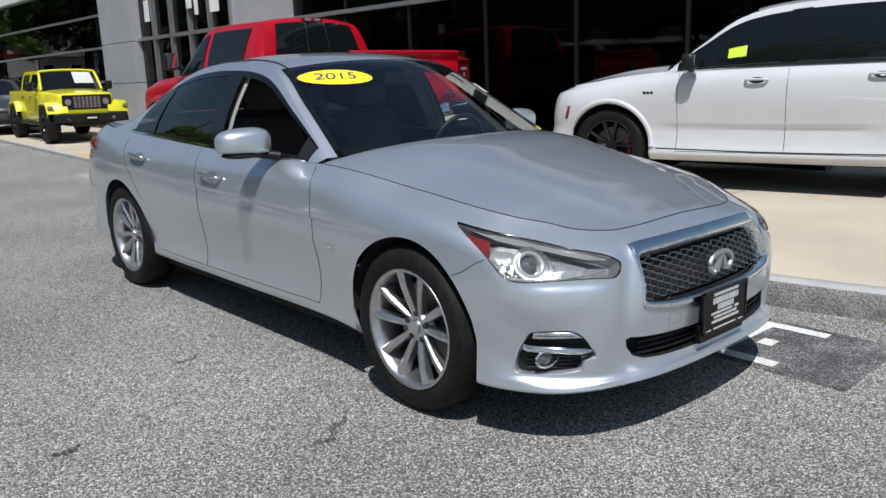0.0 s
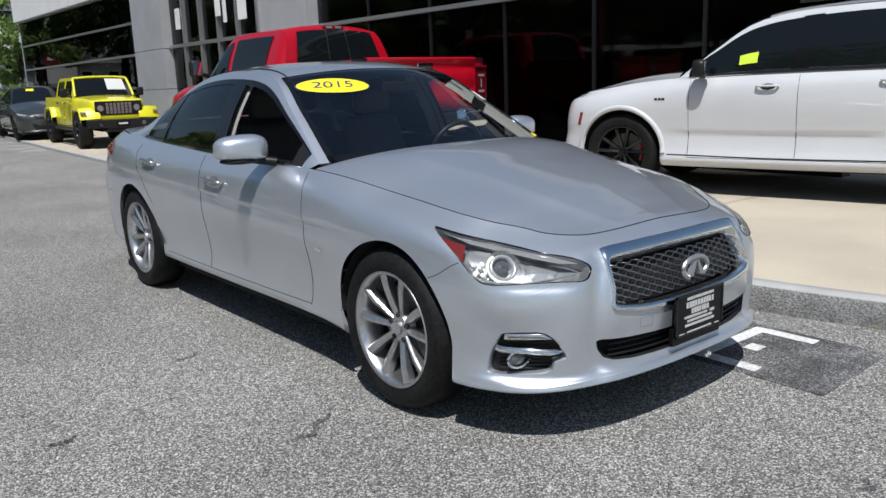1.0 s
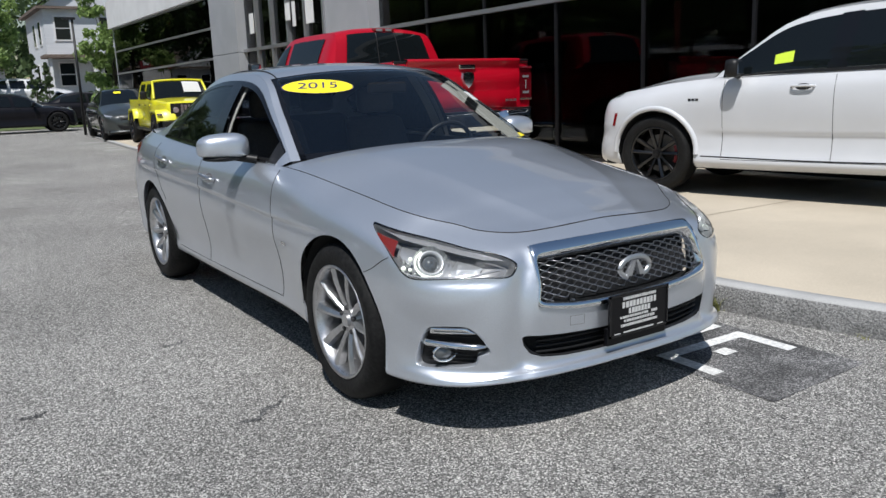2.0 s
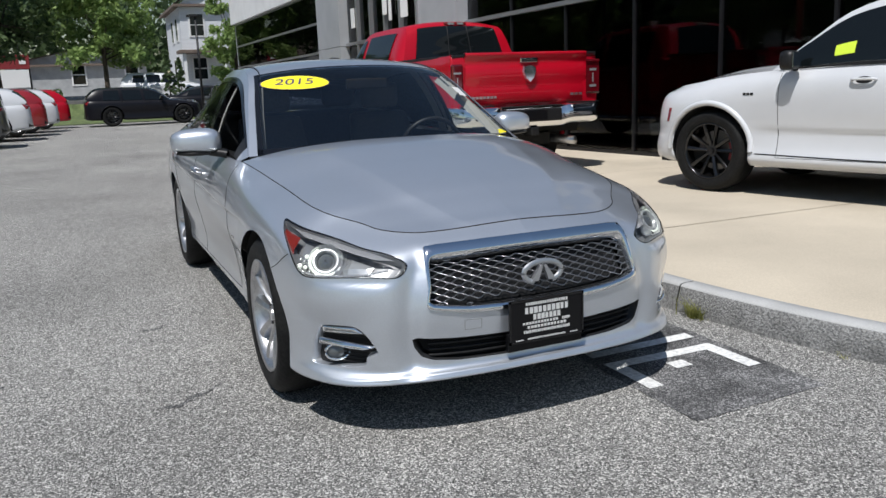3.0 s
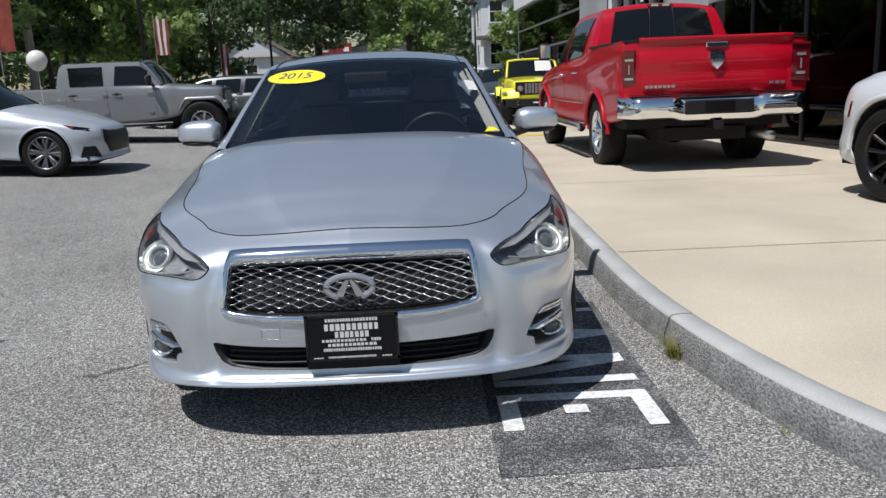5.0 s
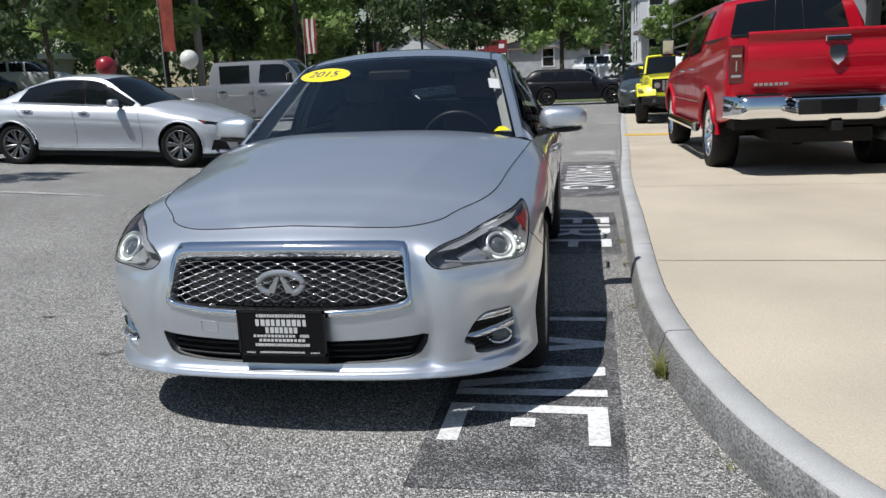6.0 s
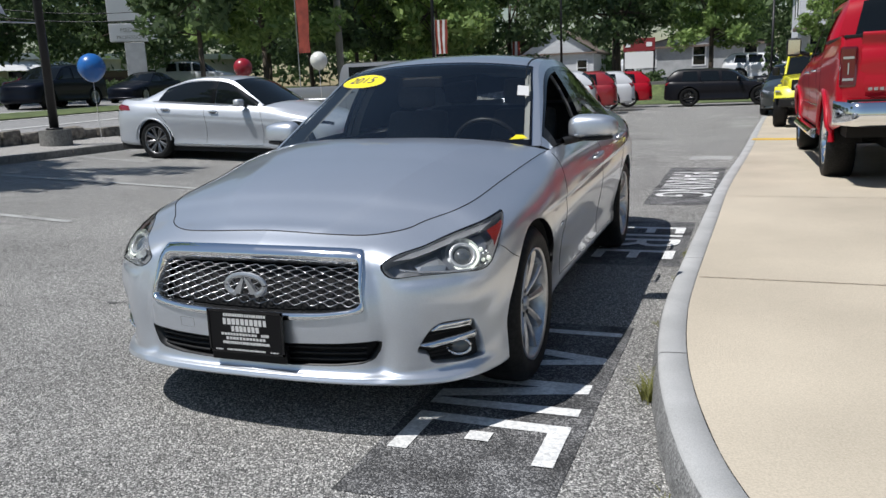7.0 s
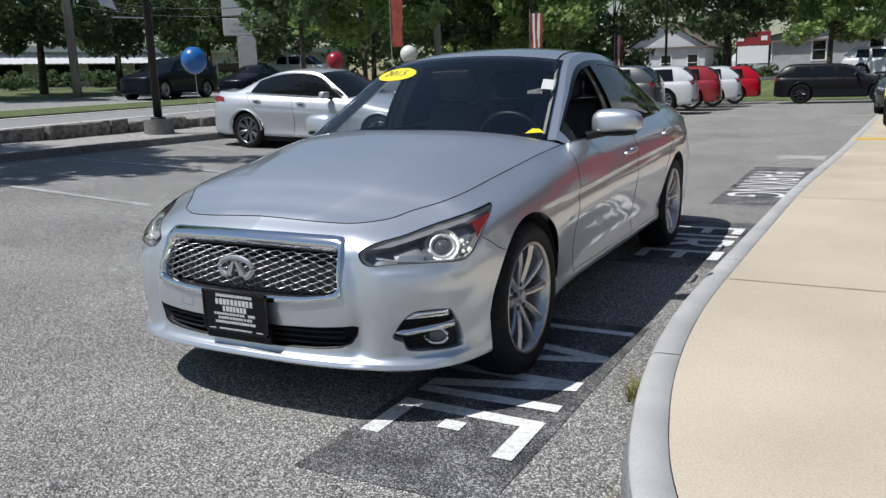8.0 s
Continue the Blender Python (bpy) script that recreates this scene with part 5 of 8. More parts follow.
for sx in (1, -1):
    def side(nm, p0, p1, v0, v1, mm, out=0.0, n=12, nv=7, lab=""):
        g = side_grid(SEDAN, sedge, p0, p1, v0, v1, n, nv, out)
        return child(nm, grid_mesh(nm, g if sx > 0 else mirror(g), mm, sx < 0), saloon, lab)
    side("waist_trim", 0.20, 4.1, 0.0, 0.07, M_GLOSSBLK, 0.002, 40, 3)
    side("waist_strip", 0.20, 4.05, 0.0, 0.03, M_CHROME, 0.006, 40, 3, "thin bright waist strip")
    side("roof_rail", 0.0, 4.2, 0.90, 1.0, M_SILVER, 0.0, 40, 3)
    side("window_seal", 0.20, 4.1, 0.84, 0.905, M_GLOSSBLK, 0.003, 40, 3)
    side("pillar_foot", 0.0, 0.20, 0.0, 0.92, M_SILVER, 0.002)
    side("mirror_corner", 0.20, 0.46, 0.06, 0.90, M_BLACK, 0.003)
    side("centre_pillar", 1.88, 2.10, 0.06, 0.88, M_GLOSSBLK, 0.004)
    side("rear_quarter", 4.02, 5.0, 0.0, 1.0, M_SILVER, 0.0, 16, 12)
    side("quarter_divider", 3.28, 3.36, 0.06, 0.88, M_GLOSSBLK, 0.006)
    ob = side("rear_side_window", 2.08, 4.06, 0.05, 0.88, M_SIDEGL, 0.0, 20)
    # pale trim seen through the open front window
    g = side_grid(SEDAN, sedge, 1.855, 1.93, 0.0, 0.92, 4, 6, -0.035)
    child("pillar_trim", grid_mesh("pillar_trim", g if sx > 0 else mirror(g), M_PALETRIM, sx < 0), saloon)
    g = side_grid(SEDAN, sedge, 0.02, 1.0, 0.78, 0.98, 10, 3, -0.03)
    child("pillar_trim", grid_mesh("pillar_trim", g if sx > 0 else mirror(g), M_CABIN, sx < 0), saloon)
    g = side_grid(SEDAN, sedge, 1.90, 2.06, 0.0, 0.92, 4, 6, -0.055)
    child("pillar_trim", grid_mesh("pillar_trim", g if sx > 0 else mirror(g), M_PALETRIM, sx < 0), saloon)
    # door linings
    g = np.array([[(sedge(y)[0] - 0.05 - 0.03 * k, y, 0.95 - 0.3 * k) for k in (0, 1, 2)] for y in np.linspace(0.7, 3.1, 12)])
    child("door_lining", grid_mesh("door_lining", g if sx > 0 else mirror(g), M_CABIN, sx < 0), saloon)
    # mirror
    mir = child("door_mirror", None, saloon, "silver door mirror with black foot")
    bm = bmesh.new()
    bmesh.ops.create_uvsphere(bm, u_segments=28, v_segments=18, radius=1.0)
    for v in bm.verts:
        x, y, z = v.co
        flat = 0.55 if y > 0 else 1.0
        px = np.sign(x) * abs(x) ** 0.55
        zz = abs(z) ** 0.55 * 0.078 * (1 - 0.13 * px - 0.10 * px * px) if z > 0 else -abs(z) ** 0.45 * 0.046
        v.co = Vector((0.945 + 0.128 * px, 1.075 + 0.080 * y * flat + 0.02 * px, 1.005 + zz + 0.004 * px))
        v.co.x *= sx
    part("mirror_shell", bm, M_SILVER, mir, smooth=True)
    bm = bmesh.new()
    bmesh.ops.create_uvsphere(bm, u_segments=24, v_segments=10, radius=1.0)
    for v in bm.verts:
        v.co = Vector(((0.94 + 0.112 * v.co.x) * sx, 1.078 + 0.073 * v.co.y, 0.958 + 0.018 * v.co.z))
    part("mirror_base", bm, M_BLACK, mir, smooth=True)
    V, F = tube([(0.80 * sx, 0.99, 0.945), (0.85 * sx, 1.02, 0.955), (0.90 * sx, 1.06, 0.965)], 0.022, 8)
    child("mirror_arm", mesh_of("mirror_arm", V, F, M_BLACK), mir)
    V, F = tube([((0.86 + 0.19 * t) * sx, 1.0 + 0.05 * t - 0.012, 0.975 + 0.004 * t) for t in np.linspace(0, 1, 8)], 0.004, 6)
    child("indicator_strip", mesh_of("indicator_strip", V, F, M_LAMPBODY), mir)
    # handles
    for s0, z0 in ((3.02, 0.815), (3.97, 0.862)):
        P = [surf(s0 + d, z0 + 0.06 * d, o, sx) for d, o in ((-0.105, 0.002), (-0.09, 0.028), (0, 0.036), (0.075, 0.030), (0.095, 0.004))]
        V, F = tube(hermite(np.arange(5), np.array(P), np.linspace(0, 4, 20)), 0.011, 8)
        child("door_handle", mesh_of("door_handle", V, F, M_SATIN), saloon, "bright door handle")
        # flat darker disc paints the shade of the hollow behind the handle
        cup = [(s0 + 0.062 * math.cos(t), z0 + 0.026 * math.sin(t)) for t in np.linspace(0, 2 * np.pi, 18, endpoint=False)]
        V, F = fill(cup, 0.001, sx, 0.03)
        child("handle_cup_shade", mesh_of("handle_cup_shade", V, F, M_GREYP), saloon)
    V, F = fill([(1.92, 0.590), (1.98, 0.588), (1.98, 0.606), (1.92, 0.606)], 0.002, sx, 0.05)
    child("wing_badge", mesh_of("wing_badge", V, F, M_CHROME), saloon)
    V, F = fill([(4.80, 0.86), (5.15, 0.84), (5.45, 0.85), (5.45, 0.93), (5.1, 0.95), (4.85, 0.93)], 0.004, sx, 0.04, 0.012)
    child("tail_lamp", mesh_of("tail_lamp", V, F, M_REDLENS), saloon)
box("parcel_shelf", -0.62, 2.75, 0.90, 0.62, 3.2, 0.93, M_CABIN, saloon)
dash = [[(x, 0.50 + 0.30 * t + 0.14 * (x / 0.7) ** 2, 0.955 - 0.012 * t - 0.10 * max(0, t - 0.7) ** 1.0 - 0.03 * (x / 0.7) ** 2) for t in np.linspace(0, 1.3, 8)] for x in np.linspace(-0.70, 0.70, 21)]
child("dashboard", grid_mesh("dashboard", dash, M_CABIN), saloon)
box("dash_face", -0.70, 0.90, 0.55, 0.70, 0.93, 0.915, M_CABIN, saloon)
box("cabin_floor", -0.72, 0.6, 0.24, 0.72, 3.1, 0.28, M_CABIN, saloon)
box("console", -0.12, 0.9, 0.28, 0.12, 2.1, 0.62, M_CABIN, saloon, 0.03)


def seat(x, y, rear=False):
    w = 0.25 if not rear else 0.62
    s = child("seat" if not rear else "rear_bench", None, saloon, "dark leather seat")
    bm = bmesh.new()
    add_box(bm, x - w, y - 0.30, 0.42, x + w, y + 0.25, 0.58, 0.05)
    part("cushion", bm, M_LEATHER, s, smooth=True)
    bm = bmesh.new()
    vs = add_box(bm, x - w, y + 0.16, 0.52, x + w, y + 0.30, 1.10, 0.06)
    for v in bm.verts:
        v.co.y += (v.co.z - 0.52) * 0.38
        if v.co.z > 0.9 and not rear:
            v.co.x = x + (v.co.x - x) * 0.82
    part("seat_back", bm, M_LEATHER, s, smooth=True)
    for hx in ((x,) if not rear else (x - 0.36, x + 0.36)):
        bm = bmesh.new()
        add_box(bm, hx - 0.13, y + 0.36, 1.12, hx + 0.13, y + 0.46, 1.29, 0.045)
        part("headrest", bm, M_LEATHER, s, smooth=True)


seat(0.37, 1.45)
seat(-0.37, 1.45)
seat(0, 2.35, True)
V, F = tube([(0.37 + 0.185 * math.cos(t), 1.02 - 0.05 * math.sin(t), 0.90 + 0.17 * math.sin(t)) for t in np.linspace(0, 2 * np.pi, 36, endpoint=False)], 0.014, 8, True)
wheel_ob = child("steering_wheel", mesh_of("steering_wheel", V, F, M_BLACK), saloon)
bm = bmesh.new()
add_box(bm, 0.30, 1.01, 0.86, 0.44, 1.03, 0.94, 0.012)
add_box(bm, 0.20, 1.015, 0.885, 0.54, 1.03, 0.915, 0.006)
part("steering_hub", bm, M_BLACK, wheel_ob)
box("rear_view_mirror", -0.12, 1.02, 1.25, 0.12, 1.05, 1.31, M_BLACK, saloon, 0.012)


def glass_point(u, s, out=0.0):
    S = hermite(np.arange(len(SEDAN["top"])), np.array(SEDAN["top"], float), np.array([s]))[0]
    f = 1 - abs(u) ** 2.3
    return np.array([S[0] * u, S[1] + (S[3] - S[1]) * f - out, S[2] + (S[4] - S[2]) * f + out * 0.6])


# screen stickers
def oval(name, u0, s0, ru, rs, material, out, label=""):
    V = [glass_point(u0, s0, out)]
    for r in (0.5, 1.0):
        for t in np.linspace(0, 2 * np.pi, 40, endpoint=False):
            V.append(glass_point(u0 + ru * r * math.cos(t), s0 + rs * r * math.sin(t) - 0.27 * ru * r * math.cos(t), out))
    F = [(0, 1 + i, 1 + (i + 1) % 40) for i in range(40)] + [(1 + i, 41 + i, 41 + (i + 1) % 40, 1 + (i + 1) % 40) for i in range(40)]
    return child(name, mesh_of(name, V, F, material), saloon, label)


oval("year_sticker_edge", -0.63, 1.50, 0.285, 0.190, M_INK, 0.008)
sticker = oval("year_sticker", -0.63, 1.50, 0.276, 0.180, M_STICKER, 0.0095, "yellow oval windscreen sticker reading 2015")
tc = bpy.data.curves.new("year", "FONT")
tc.body, tc.size, tc.align_x, tc.align_y = "2015", 0.088, "CENTER", "CENTER"
tob = new("year", tc)
me = bpy.data.meshes.new_from_object(tob.evaluated_get(bpy.context.evaluated_depsgraph_get()))
bpy.data.objects.remove(tob)
c0 = glass_point(-0.63, 1.50, 0.013)
ex = glass_point(-0.43, 1.446, 0.013) - glass_point(-0.83, 1.554, 0.013)
ex /= np.linalg.norm(ex)
up = glass_point(-0.63, 1.6, 0.012) - glass_point(-0.63, 1.3, 0.012)
up -= ex * np.dot(up, ex)
up /= np.linalg.norm(up)
for v in me.vertices:
    p = c0 + ex * v.co.x * 1.25 + up * v.co.y
    u, s = -0.63, 1.5
    for _ in range(8):
        q = glass_point(u, s, 0.011)
        u, s = u + (p[0] - q[0]) / 0.63, s + (p[2] - q[2]) / 0.19
    v.co = Vector(glass_point(u, s, 0.0112))
me.materials.append(M_INK)
child("year_figures", me, sticker)
for nm, pts, mm in (("white_sticker", [(0.84, 1.30), (0.925, 1.30), (0.925, 1.06), (0.84, 1.06)], M_WHITEINK), ("yellow_tag", [(0.82, 0.10), (0.93, 0.13), (0.90, 0.20), (0.86, 0.20)], M_STICKER)):
    V = [glass_point(u, s, 0.008) for u, s in pts]
    child(nm, mesh_of(nm, V, [(0, 1, 2, 3)], mm), saloon)
# wipers and cowl
V, F = tube([glass_point(u, 0.02 + 0.03 * math.sin((u + 0.8) * 3), 0.012) for u in np.linspace(-0.75, 0.1, 16)], 0.007, 6)
child("wiper", mesh_of("wiper", V, F, M_BLACK), saloon)
V, F = tube([glass_point(u, 0.03 + 0.02 * math.sin((u + 0.1) * 3), 0.012) for u in np.linspace(-0.05, 0.8, 16)], 0.007, 6)
child("wiper", mesh_of("wiper", V, F, M_BLACK), saloon)
cowl = np.array([[glass_point(u, 0.03, 0.0) + np.array([0, d, -0.35 * abs(d) - 0.004]) for d in (0.0, -0.05, -0.12)] for u in np.linspace(-1, 1, 41)])
child("cowl", grid_mesh("cowl", cowl, M_BLACK), saloon)


# ---- fittings that vehicles share ----
def door_mirror(car, x, y, z, w, h, d, shell, back, n=0):
    for sx in (1, -1):
        mir = child("door_mirror", None, car)
        bm = bmesh.new()
        add_box(bm, x * sx - w / 2, y - d / 2, z - h / 2, x * sx + w / 2, y + d / 2, z + h / 2, min(w, h, d) * 0.36)
        part("mirror_shell", bm, shell, mir, smooth=True)
        box("mirror_glass", x * sx - w * 0.40, y + d / 2 - 0.004, z - h * 0.38, x * sx + w * 0.40, y + d / 2 + 0.004, z + h * 0.38, M_CHROME, mir)
        bm = bmesh.new()
        add_cyl(bm, ((x - w * 0.45) * sx, y, z - h * 0.3), ((x - w * 0.5 - 0.10) * sx, y - 0.03, z - h * 0.45), 0.025, 0.035, 8)
        part("mirror_arm", bm, back, mir)


def handles(car, sk, spots, material, length=0.17):
    for y, z in spots:
        s0 = sk.s_at(y)
        for sx in (1, -1):
            P = [sk.point(s0 + dd * length, z, o, sx) for dd, o in ((-0.5, 0.0), (-0.42, 0.03), (0, 0.036), (0.42, 0.03), (0.5, 0.0))]
            V, F = tube(hermite(np.arange(5), np.array(P), np.linspace(0, 4, 16)), 0.012, 6)
            child("door_handle", mesh_of("door_handle", V, F, material), car)
            # no hollow is cut: a flat black disc paints its shade
            cup = [(s0 + length * 0.36 * math.cos(t), z + 0.028 * math.sin(t)) for t in np.linspace(0, 2 * np.pi, 14, endpoint=False)]
            V, F = sk.fill(cup, 0.0015, sx, 0.06)
            child("handle_cup_shade", mesh_of("handle_cup_shade", V, F, M_BLACK), car)


def arch_lips(car, spec, sk, material, r=0.012, grow=0.008, dz=0.0):
    """Rolled lips round the wheel openings."""
    for y, ra in spec["arches"]:
        zc = spec["hub"] + spec.get("arch_lift", 0)
        for sx in (1, -1):
            P = []
            for t in np.linspace(0.02, math.pi - 0.02, 30):
                yy, zz = y + (ra + grow) * math.cos(t), zc + (ra + grow) * math.sin(t) * spec.get("arch_squash", 1)
                P.append(sk.point(sk.s_at(yy), zz, 0.002, sx))
            V, F = tube(P, r, 8)
            child("arch_lip", mesh_of("arch_lip", V, F, material), car)


def rect(s0, s1, z0, z1):
    return [(s0, z0), (s1, z0), (s1, z1), (s0, z1)]


# ---- white utility vehicle on the apron ----
SLAB = 0.15
suv, us, uedge = vehicle("white_suv", "white sport utility vehicle with black wheels on the apron", "car", SUV, M_WHITE, pose(4.85, 2.815, SLAB, 0, 0, 193), alloy=M_BLKALLOY, style=("twin", 5), step=0.03)
arch_lips(suv, SUV, us, M_WHITE, 0.026, 0.022)
S = us.s_at
handles(suv, us, [(1.42, 1.02), (2.42, 1.05)], M_WHITE, 0.19)
door_mirror(suv, 1.02, 0.83, 1.20, 0.15, 0.16, 0.13, M_BLACK, M_BLACK)
us.patch(suv, [(0.52, 0.86), (0.80, 0.89), (1.00, 0.95), (1.02, 0.99), (0.86, 0.99), (0.52, 0.95)], 0.003, M_GLOSSBLK, "headlamp", "dark headlamp")
us.patch(suv, [(S(-0.50), 0.66), (S(-0.46), 0.66), (S(-0.43), 0.79), (S(-0.47), 0.79)], 0.004, M_REDLENS, "side_marker", "red side marker")
us.line(suv, [(S(0.50), 0.385), (S(1.5), 0.375), (S(2.5), 0.385)], 0.012, M_SEAM, "skirt_groove", 30)
us.patch(suv, rect(-0.55, 0.55, 0.62, 0.92), 0.003, M_GLOSSBLK, "grille", sides=(1,))
us.patch(suv, rect(-0.6, 0.6, 0.36, 0.52), 0.003, M_BLACK, "lower_grille", sides=(1,))
for i, dx in enumerate((0.06, 0.097, 0.134)):
    us.patch(suv, [(S(0.30) + dx, 0.908), (S(0.30) + dx + 0.030, 0.908), (S(0.30) + dx + 0.026, 0.930), (S(0.30) + dx - 0.004, 0.930)], 0.004, M_BLACK, "badge_bar")
for sx in (1, -1):
    g = side_grid(SUV, uedge, 1.34, 1.56, 0.20, 0.40, 3, 3, 0.016)
    if sx > 0:
        child("window_sticker", grid_mesh("window_sticker", g, mat("lime_sticker", (0.62, 0.80, 0.05), 0.6)), suv, "lime paper sticker")
    V, F = tube([(0.70 * sx, y, 1.755 + 0.02 * math.sin((y - 1.6) / 2 * math.pi)) for y in np.linspace(1.6, 3.4, 12)], 0.014, 6)
    child("roof_bar", mesh_of("roof_bar", V, F, M_BLACK), suv)
    child("caliper", mesh_of("caliper", *tube([(sx * 0.83, 0.20 * math.cos(t), 0.387 + 0.20 * math.sin(t)) for t in np.linspace(-0.42, 0.42, 8)], 0.022, 6), mat("red_caliper", (0.22, 0.004, 0.012), 0.4)), suv, "red brake caliper")
    side = side_grid(SUV, uedge, 0.0, 6.0, 0.0, 0.05, 40, 2, 0.014)
    child("waist_trim", grid_mesh("waist_trim", side if sx > 0 else mirror(side), M_BLACK, sx < 0), suv)
    side = side_grid(SUV, uedge, 1.93, 2.12, 0.05, 0.9, 4, 4, 0.0135)
    child("pillar_cover", grid_mesh("pillar_cover", side if sx > 0 else mirror(side), M_GLOSSBLK, sx < 0), suv)

# ---- red pickup ----
M_TAILDARK = mat("dark_red_lens", (0.10, 0.004, 0.008), 0.1, 0, 1)
RSPEC = scaled(TRUCK, 1.0, 1, 1)
ram, rs, redge = vehicle("red_pickup_truck", "bright red crew-cab pickup truck with chrome bumper", "truck", RSPEC, M_RED, pose(3.60, 10.46, 0.06, 0, 0, 180) @ Matrix.Scale(1.065, 4), style=("vee", 6), alloy=M_CHROME, step=0.04)
arch_lips(ram, TRUCK, rs, M_RED, 0.03, 0.025)
handles(ram, rs, [(1.50, 1.10), (2.42, 1.12)], M_CHROME, 0.2)
door_mirror(ram, 1.13, 0.98, 1.44, 0.18, 0.24, 0.14, M_BLACK, M_BLACK)
S = rs.s_at
tail = 4.79
# tailgate
gate = child("tailgate", None, ram)
GS = []
for x in np.linspace(-0.80, 0.80, 33):
    e = (abs(x) / 0.80) ** 6
    GS.append([(x, tail + o - 0.03 * e, z) for o, z in ((-0.05, 0.862), (0.004, 0.866), (0.018, 0.885), (0.022, 1.00), (0.016, 1.05), (0.012, 1.08), (0.030, 1.15), (0.040, 1.27), (0.020, 1.295), (0.016, 1.33), (0.022, 1.36), (0.044, 1.405), (0.052, 1.425), (0.044, 1.440), (-0.04, 1.446))])
child("gate_skin", grid_mesh("gate_skin", GS, M_RED), gate)
box("gate_handle", -0.115, tail + 0.018, 1.325, 0.115, tail + 0.042, 1.378, M_CHROME, gate, 0.010)
box("gate_grip", -0.095, tail + 0.038, 1.333, 0.095, tail + 0.046, 1.355, M_BLACK, gate)
for sx in (1, -1):
    box("gate_gap", sx * 0.803 - 0.004, tail - 0.06, 0.87, sx * 0.803 + 0.004, tail - 0.02, 1.43, M_SEAM, gate)
bm = bmesh.new()
pr = [(-0.072, 1.275), (-0.080, 1.22), (-0.048, 1.15), (0.0, 1.105), (0.048, 1.15), (0.080, 1.22), (0.072, 1.275), (0.0, 1.292)]
vs = [bm.verts.new((x, tail + 0.062, z)) for x, z in pr]
vb = [bm.verts.new((x * 1.15, tail + 0.036, 1.2 + (z - 1.2) * 1.12)) for x, z in pr]
bm.faces.new(vs)
for i in range(8):
    bm.faces.new((vs[i], vs[(i + 1) % 8], vb[(i + 1) % 8], vb[i]))
bmesh.ops.recalc_face_normals(bm, faces=bm.faces)
part("gate_shield", bm, M_CHROME, gate, "chrome shield badge")
for x0, x1, n in ((0.42, 0.74, 7), (-0.74, -0.56, 3)):
    wd = (x1 - x0) / n
    for i in range(n):
        box("badge_bar", x0 + wd * (i + 0.15), tail + 0.02, 0.935, x0 + wd * (i + 0.85), tail + 0.028, 0.962, M_SATIN, gate)
for sx in (1, -1):
    lamp = child("tail_lamp", None, ram, "red and clear tail lamp")
    box("lamp_body", sx * 0.825, tail - 0.12, 0.965, sx * 0.968, tail + 0.004, 1.325, M_TAILDARK, lamp, 0.022)
    for zz in (1.225, 1.035):
        box("lamp_clear", sx * 0.855, tail + 0.002, zz - 0.011, sx * 0.945, tail + 0.008, zz + 0.011, M_LAMPGL, lamp, 0.003)
    box("lamp_clear", sx * 0.895, tail + 0.002, 1.08, sx * 0.905, tail + 0.008, 1.18, M_LAMPGL, lamp, 0.002)
    # running board
    bm = bmesh.new()
    add_cyl(bm, (sx * 1.0, 0.52, 0.44), (sx * 1.0, 2.95, 0.44), 0.055, 0.055, 12)
    part("side_step", bm, M_CHROME, ram)
    for y in (0.9, 1.9, 2.8):
        bm = bmesh.new()
        add_cyl(bm, (sx * 0.78, y, 0.52), (sx * 0.98, y, 0.44), 0.02, 0.02, 8)
        part("step_bracket", bm, M_BLACK, ram)
    rs.line(ram, [(S(0.6), 0.74), (S(1.6), 0.735), (S(2.9), 0.74)], 0.02, M_CHROME, "door_moulding", 24, sides=(sx,))
# rear bumper with a lowered middle
bump = child("rear_bumper", None, ram, "chrome step bumper with dark plate recess")
prof = [(0.00, 0.615), (0.10, 0.62), (0.155, 0.645), (0.170, 0.70), (0.165, 0.78), (0.14, 0.83), (0.10, 0.848), (0.0, 0.85)]
GB = []
for x in np.linspace(-1.0, 1.0, 61):
    e = max(0.0, abs(x) - 0.80) / 0.20
    mid = 1 / (1 + math.exp((abs(x) - 0.43) / 0.018))
    GB.append([(x, tail + 0.02 + o * (1 - 0.75 * e * e) - 0.12 * e * e - 0.030 * mid * (0.64 < z < 0.84), z - 0.028 * mid + 0.02 * e * (z < 0.7)) for o, z in prof])
child("bumper_skin", grid_mesh("bumper_skin", GB, M_CHROME), bump)
box("plate_recess", -0.36, tail + 0.13, 0.655, 0.36, tail + 0.172, 0.80, M_BLACK, bump, 0.02)
box("plate_holder", -0.155, tail + 0.170, 0.668, 0.155, tail + 0.178, 0.788, M_PLATE, bump, 0.004)
box("step_pad", -0.42, tail + 0.02, 0.824, 0.42, tail + 0.13, 0.836, M_BLACK, bump, 0.004)
box("hitch", -0.05, tail - 0.10, 0.50, 0.05, tail + 0.16, 0.59, M_BLACK, bump, 0.008)
for sx in (1, -1):
    box("step_pad", sx * 0.50, tail + 0.03, 0.849, sx * 0.90, tail + 0.12, 0.859, M_BLACK, bump)
# open bed, cab rear window, top lamp, chassis
box("bed_floor", -0.80, 3.12, 0.86, 0.80, tail - 0.03, 0.90, M_BLACK, ram)
for sx in (1, -1):
    box("bed_side", sx * 0.80, 3.12, 0.88, sx * 0.92, tail - 0.03, 1.40, M_RED, ram, 0.02)
    box("bed_cap", sx * 0.79, 3.11, 1.395, sx * 0.945, tail - 0.02, 1.425, M_BLACK, ram, 0.01)
box("bed_front", -0.80, 3.11, 0.88, 0.80, 3.15, 1.38, M_RED, ram)
RT, rts = roof_loft(RSPEC, 121, 41)
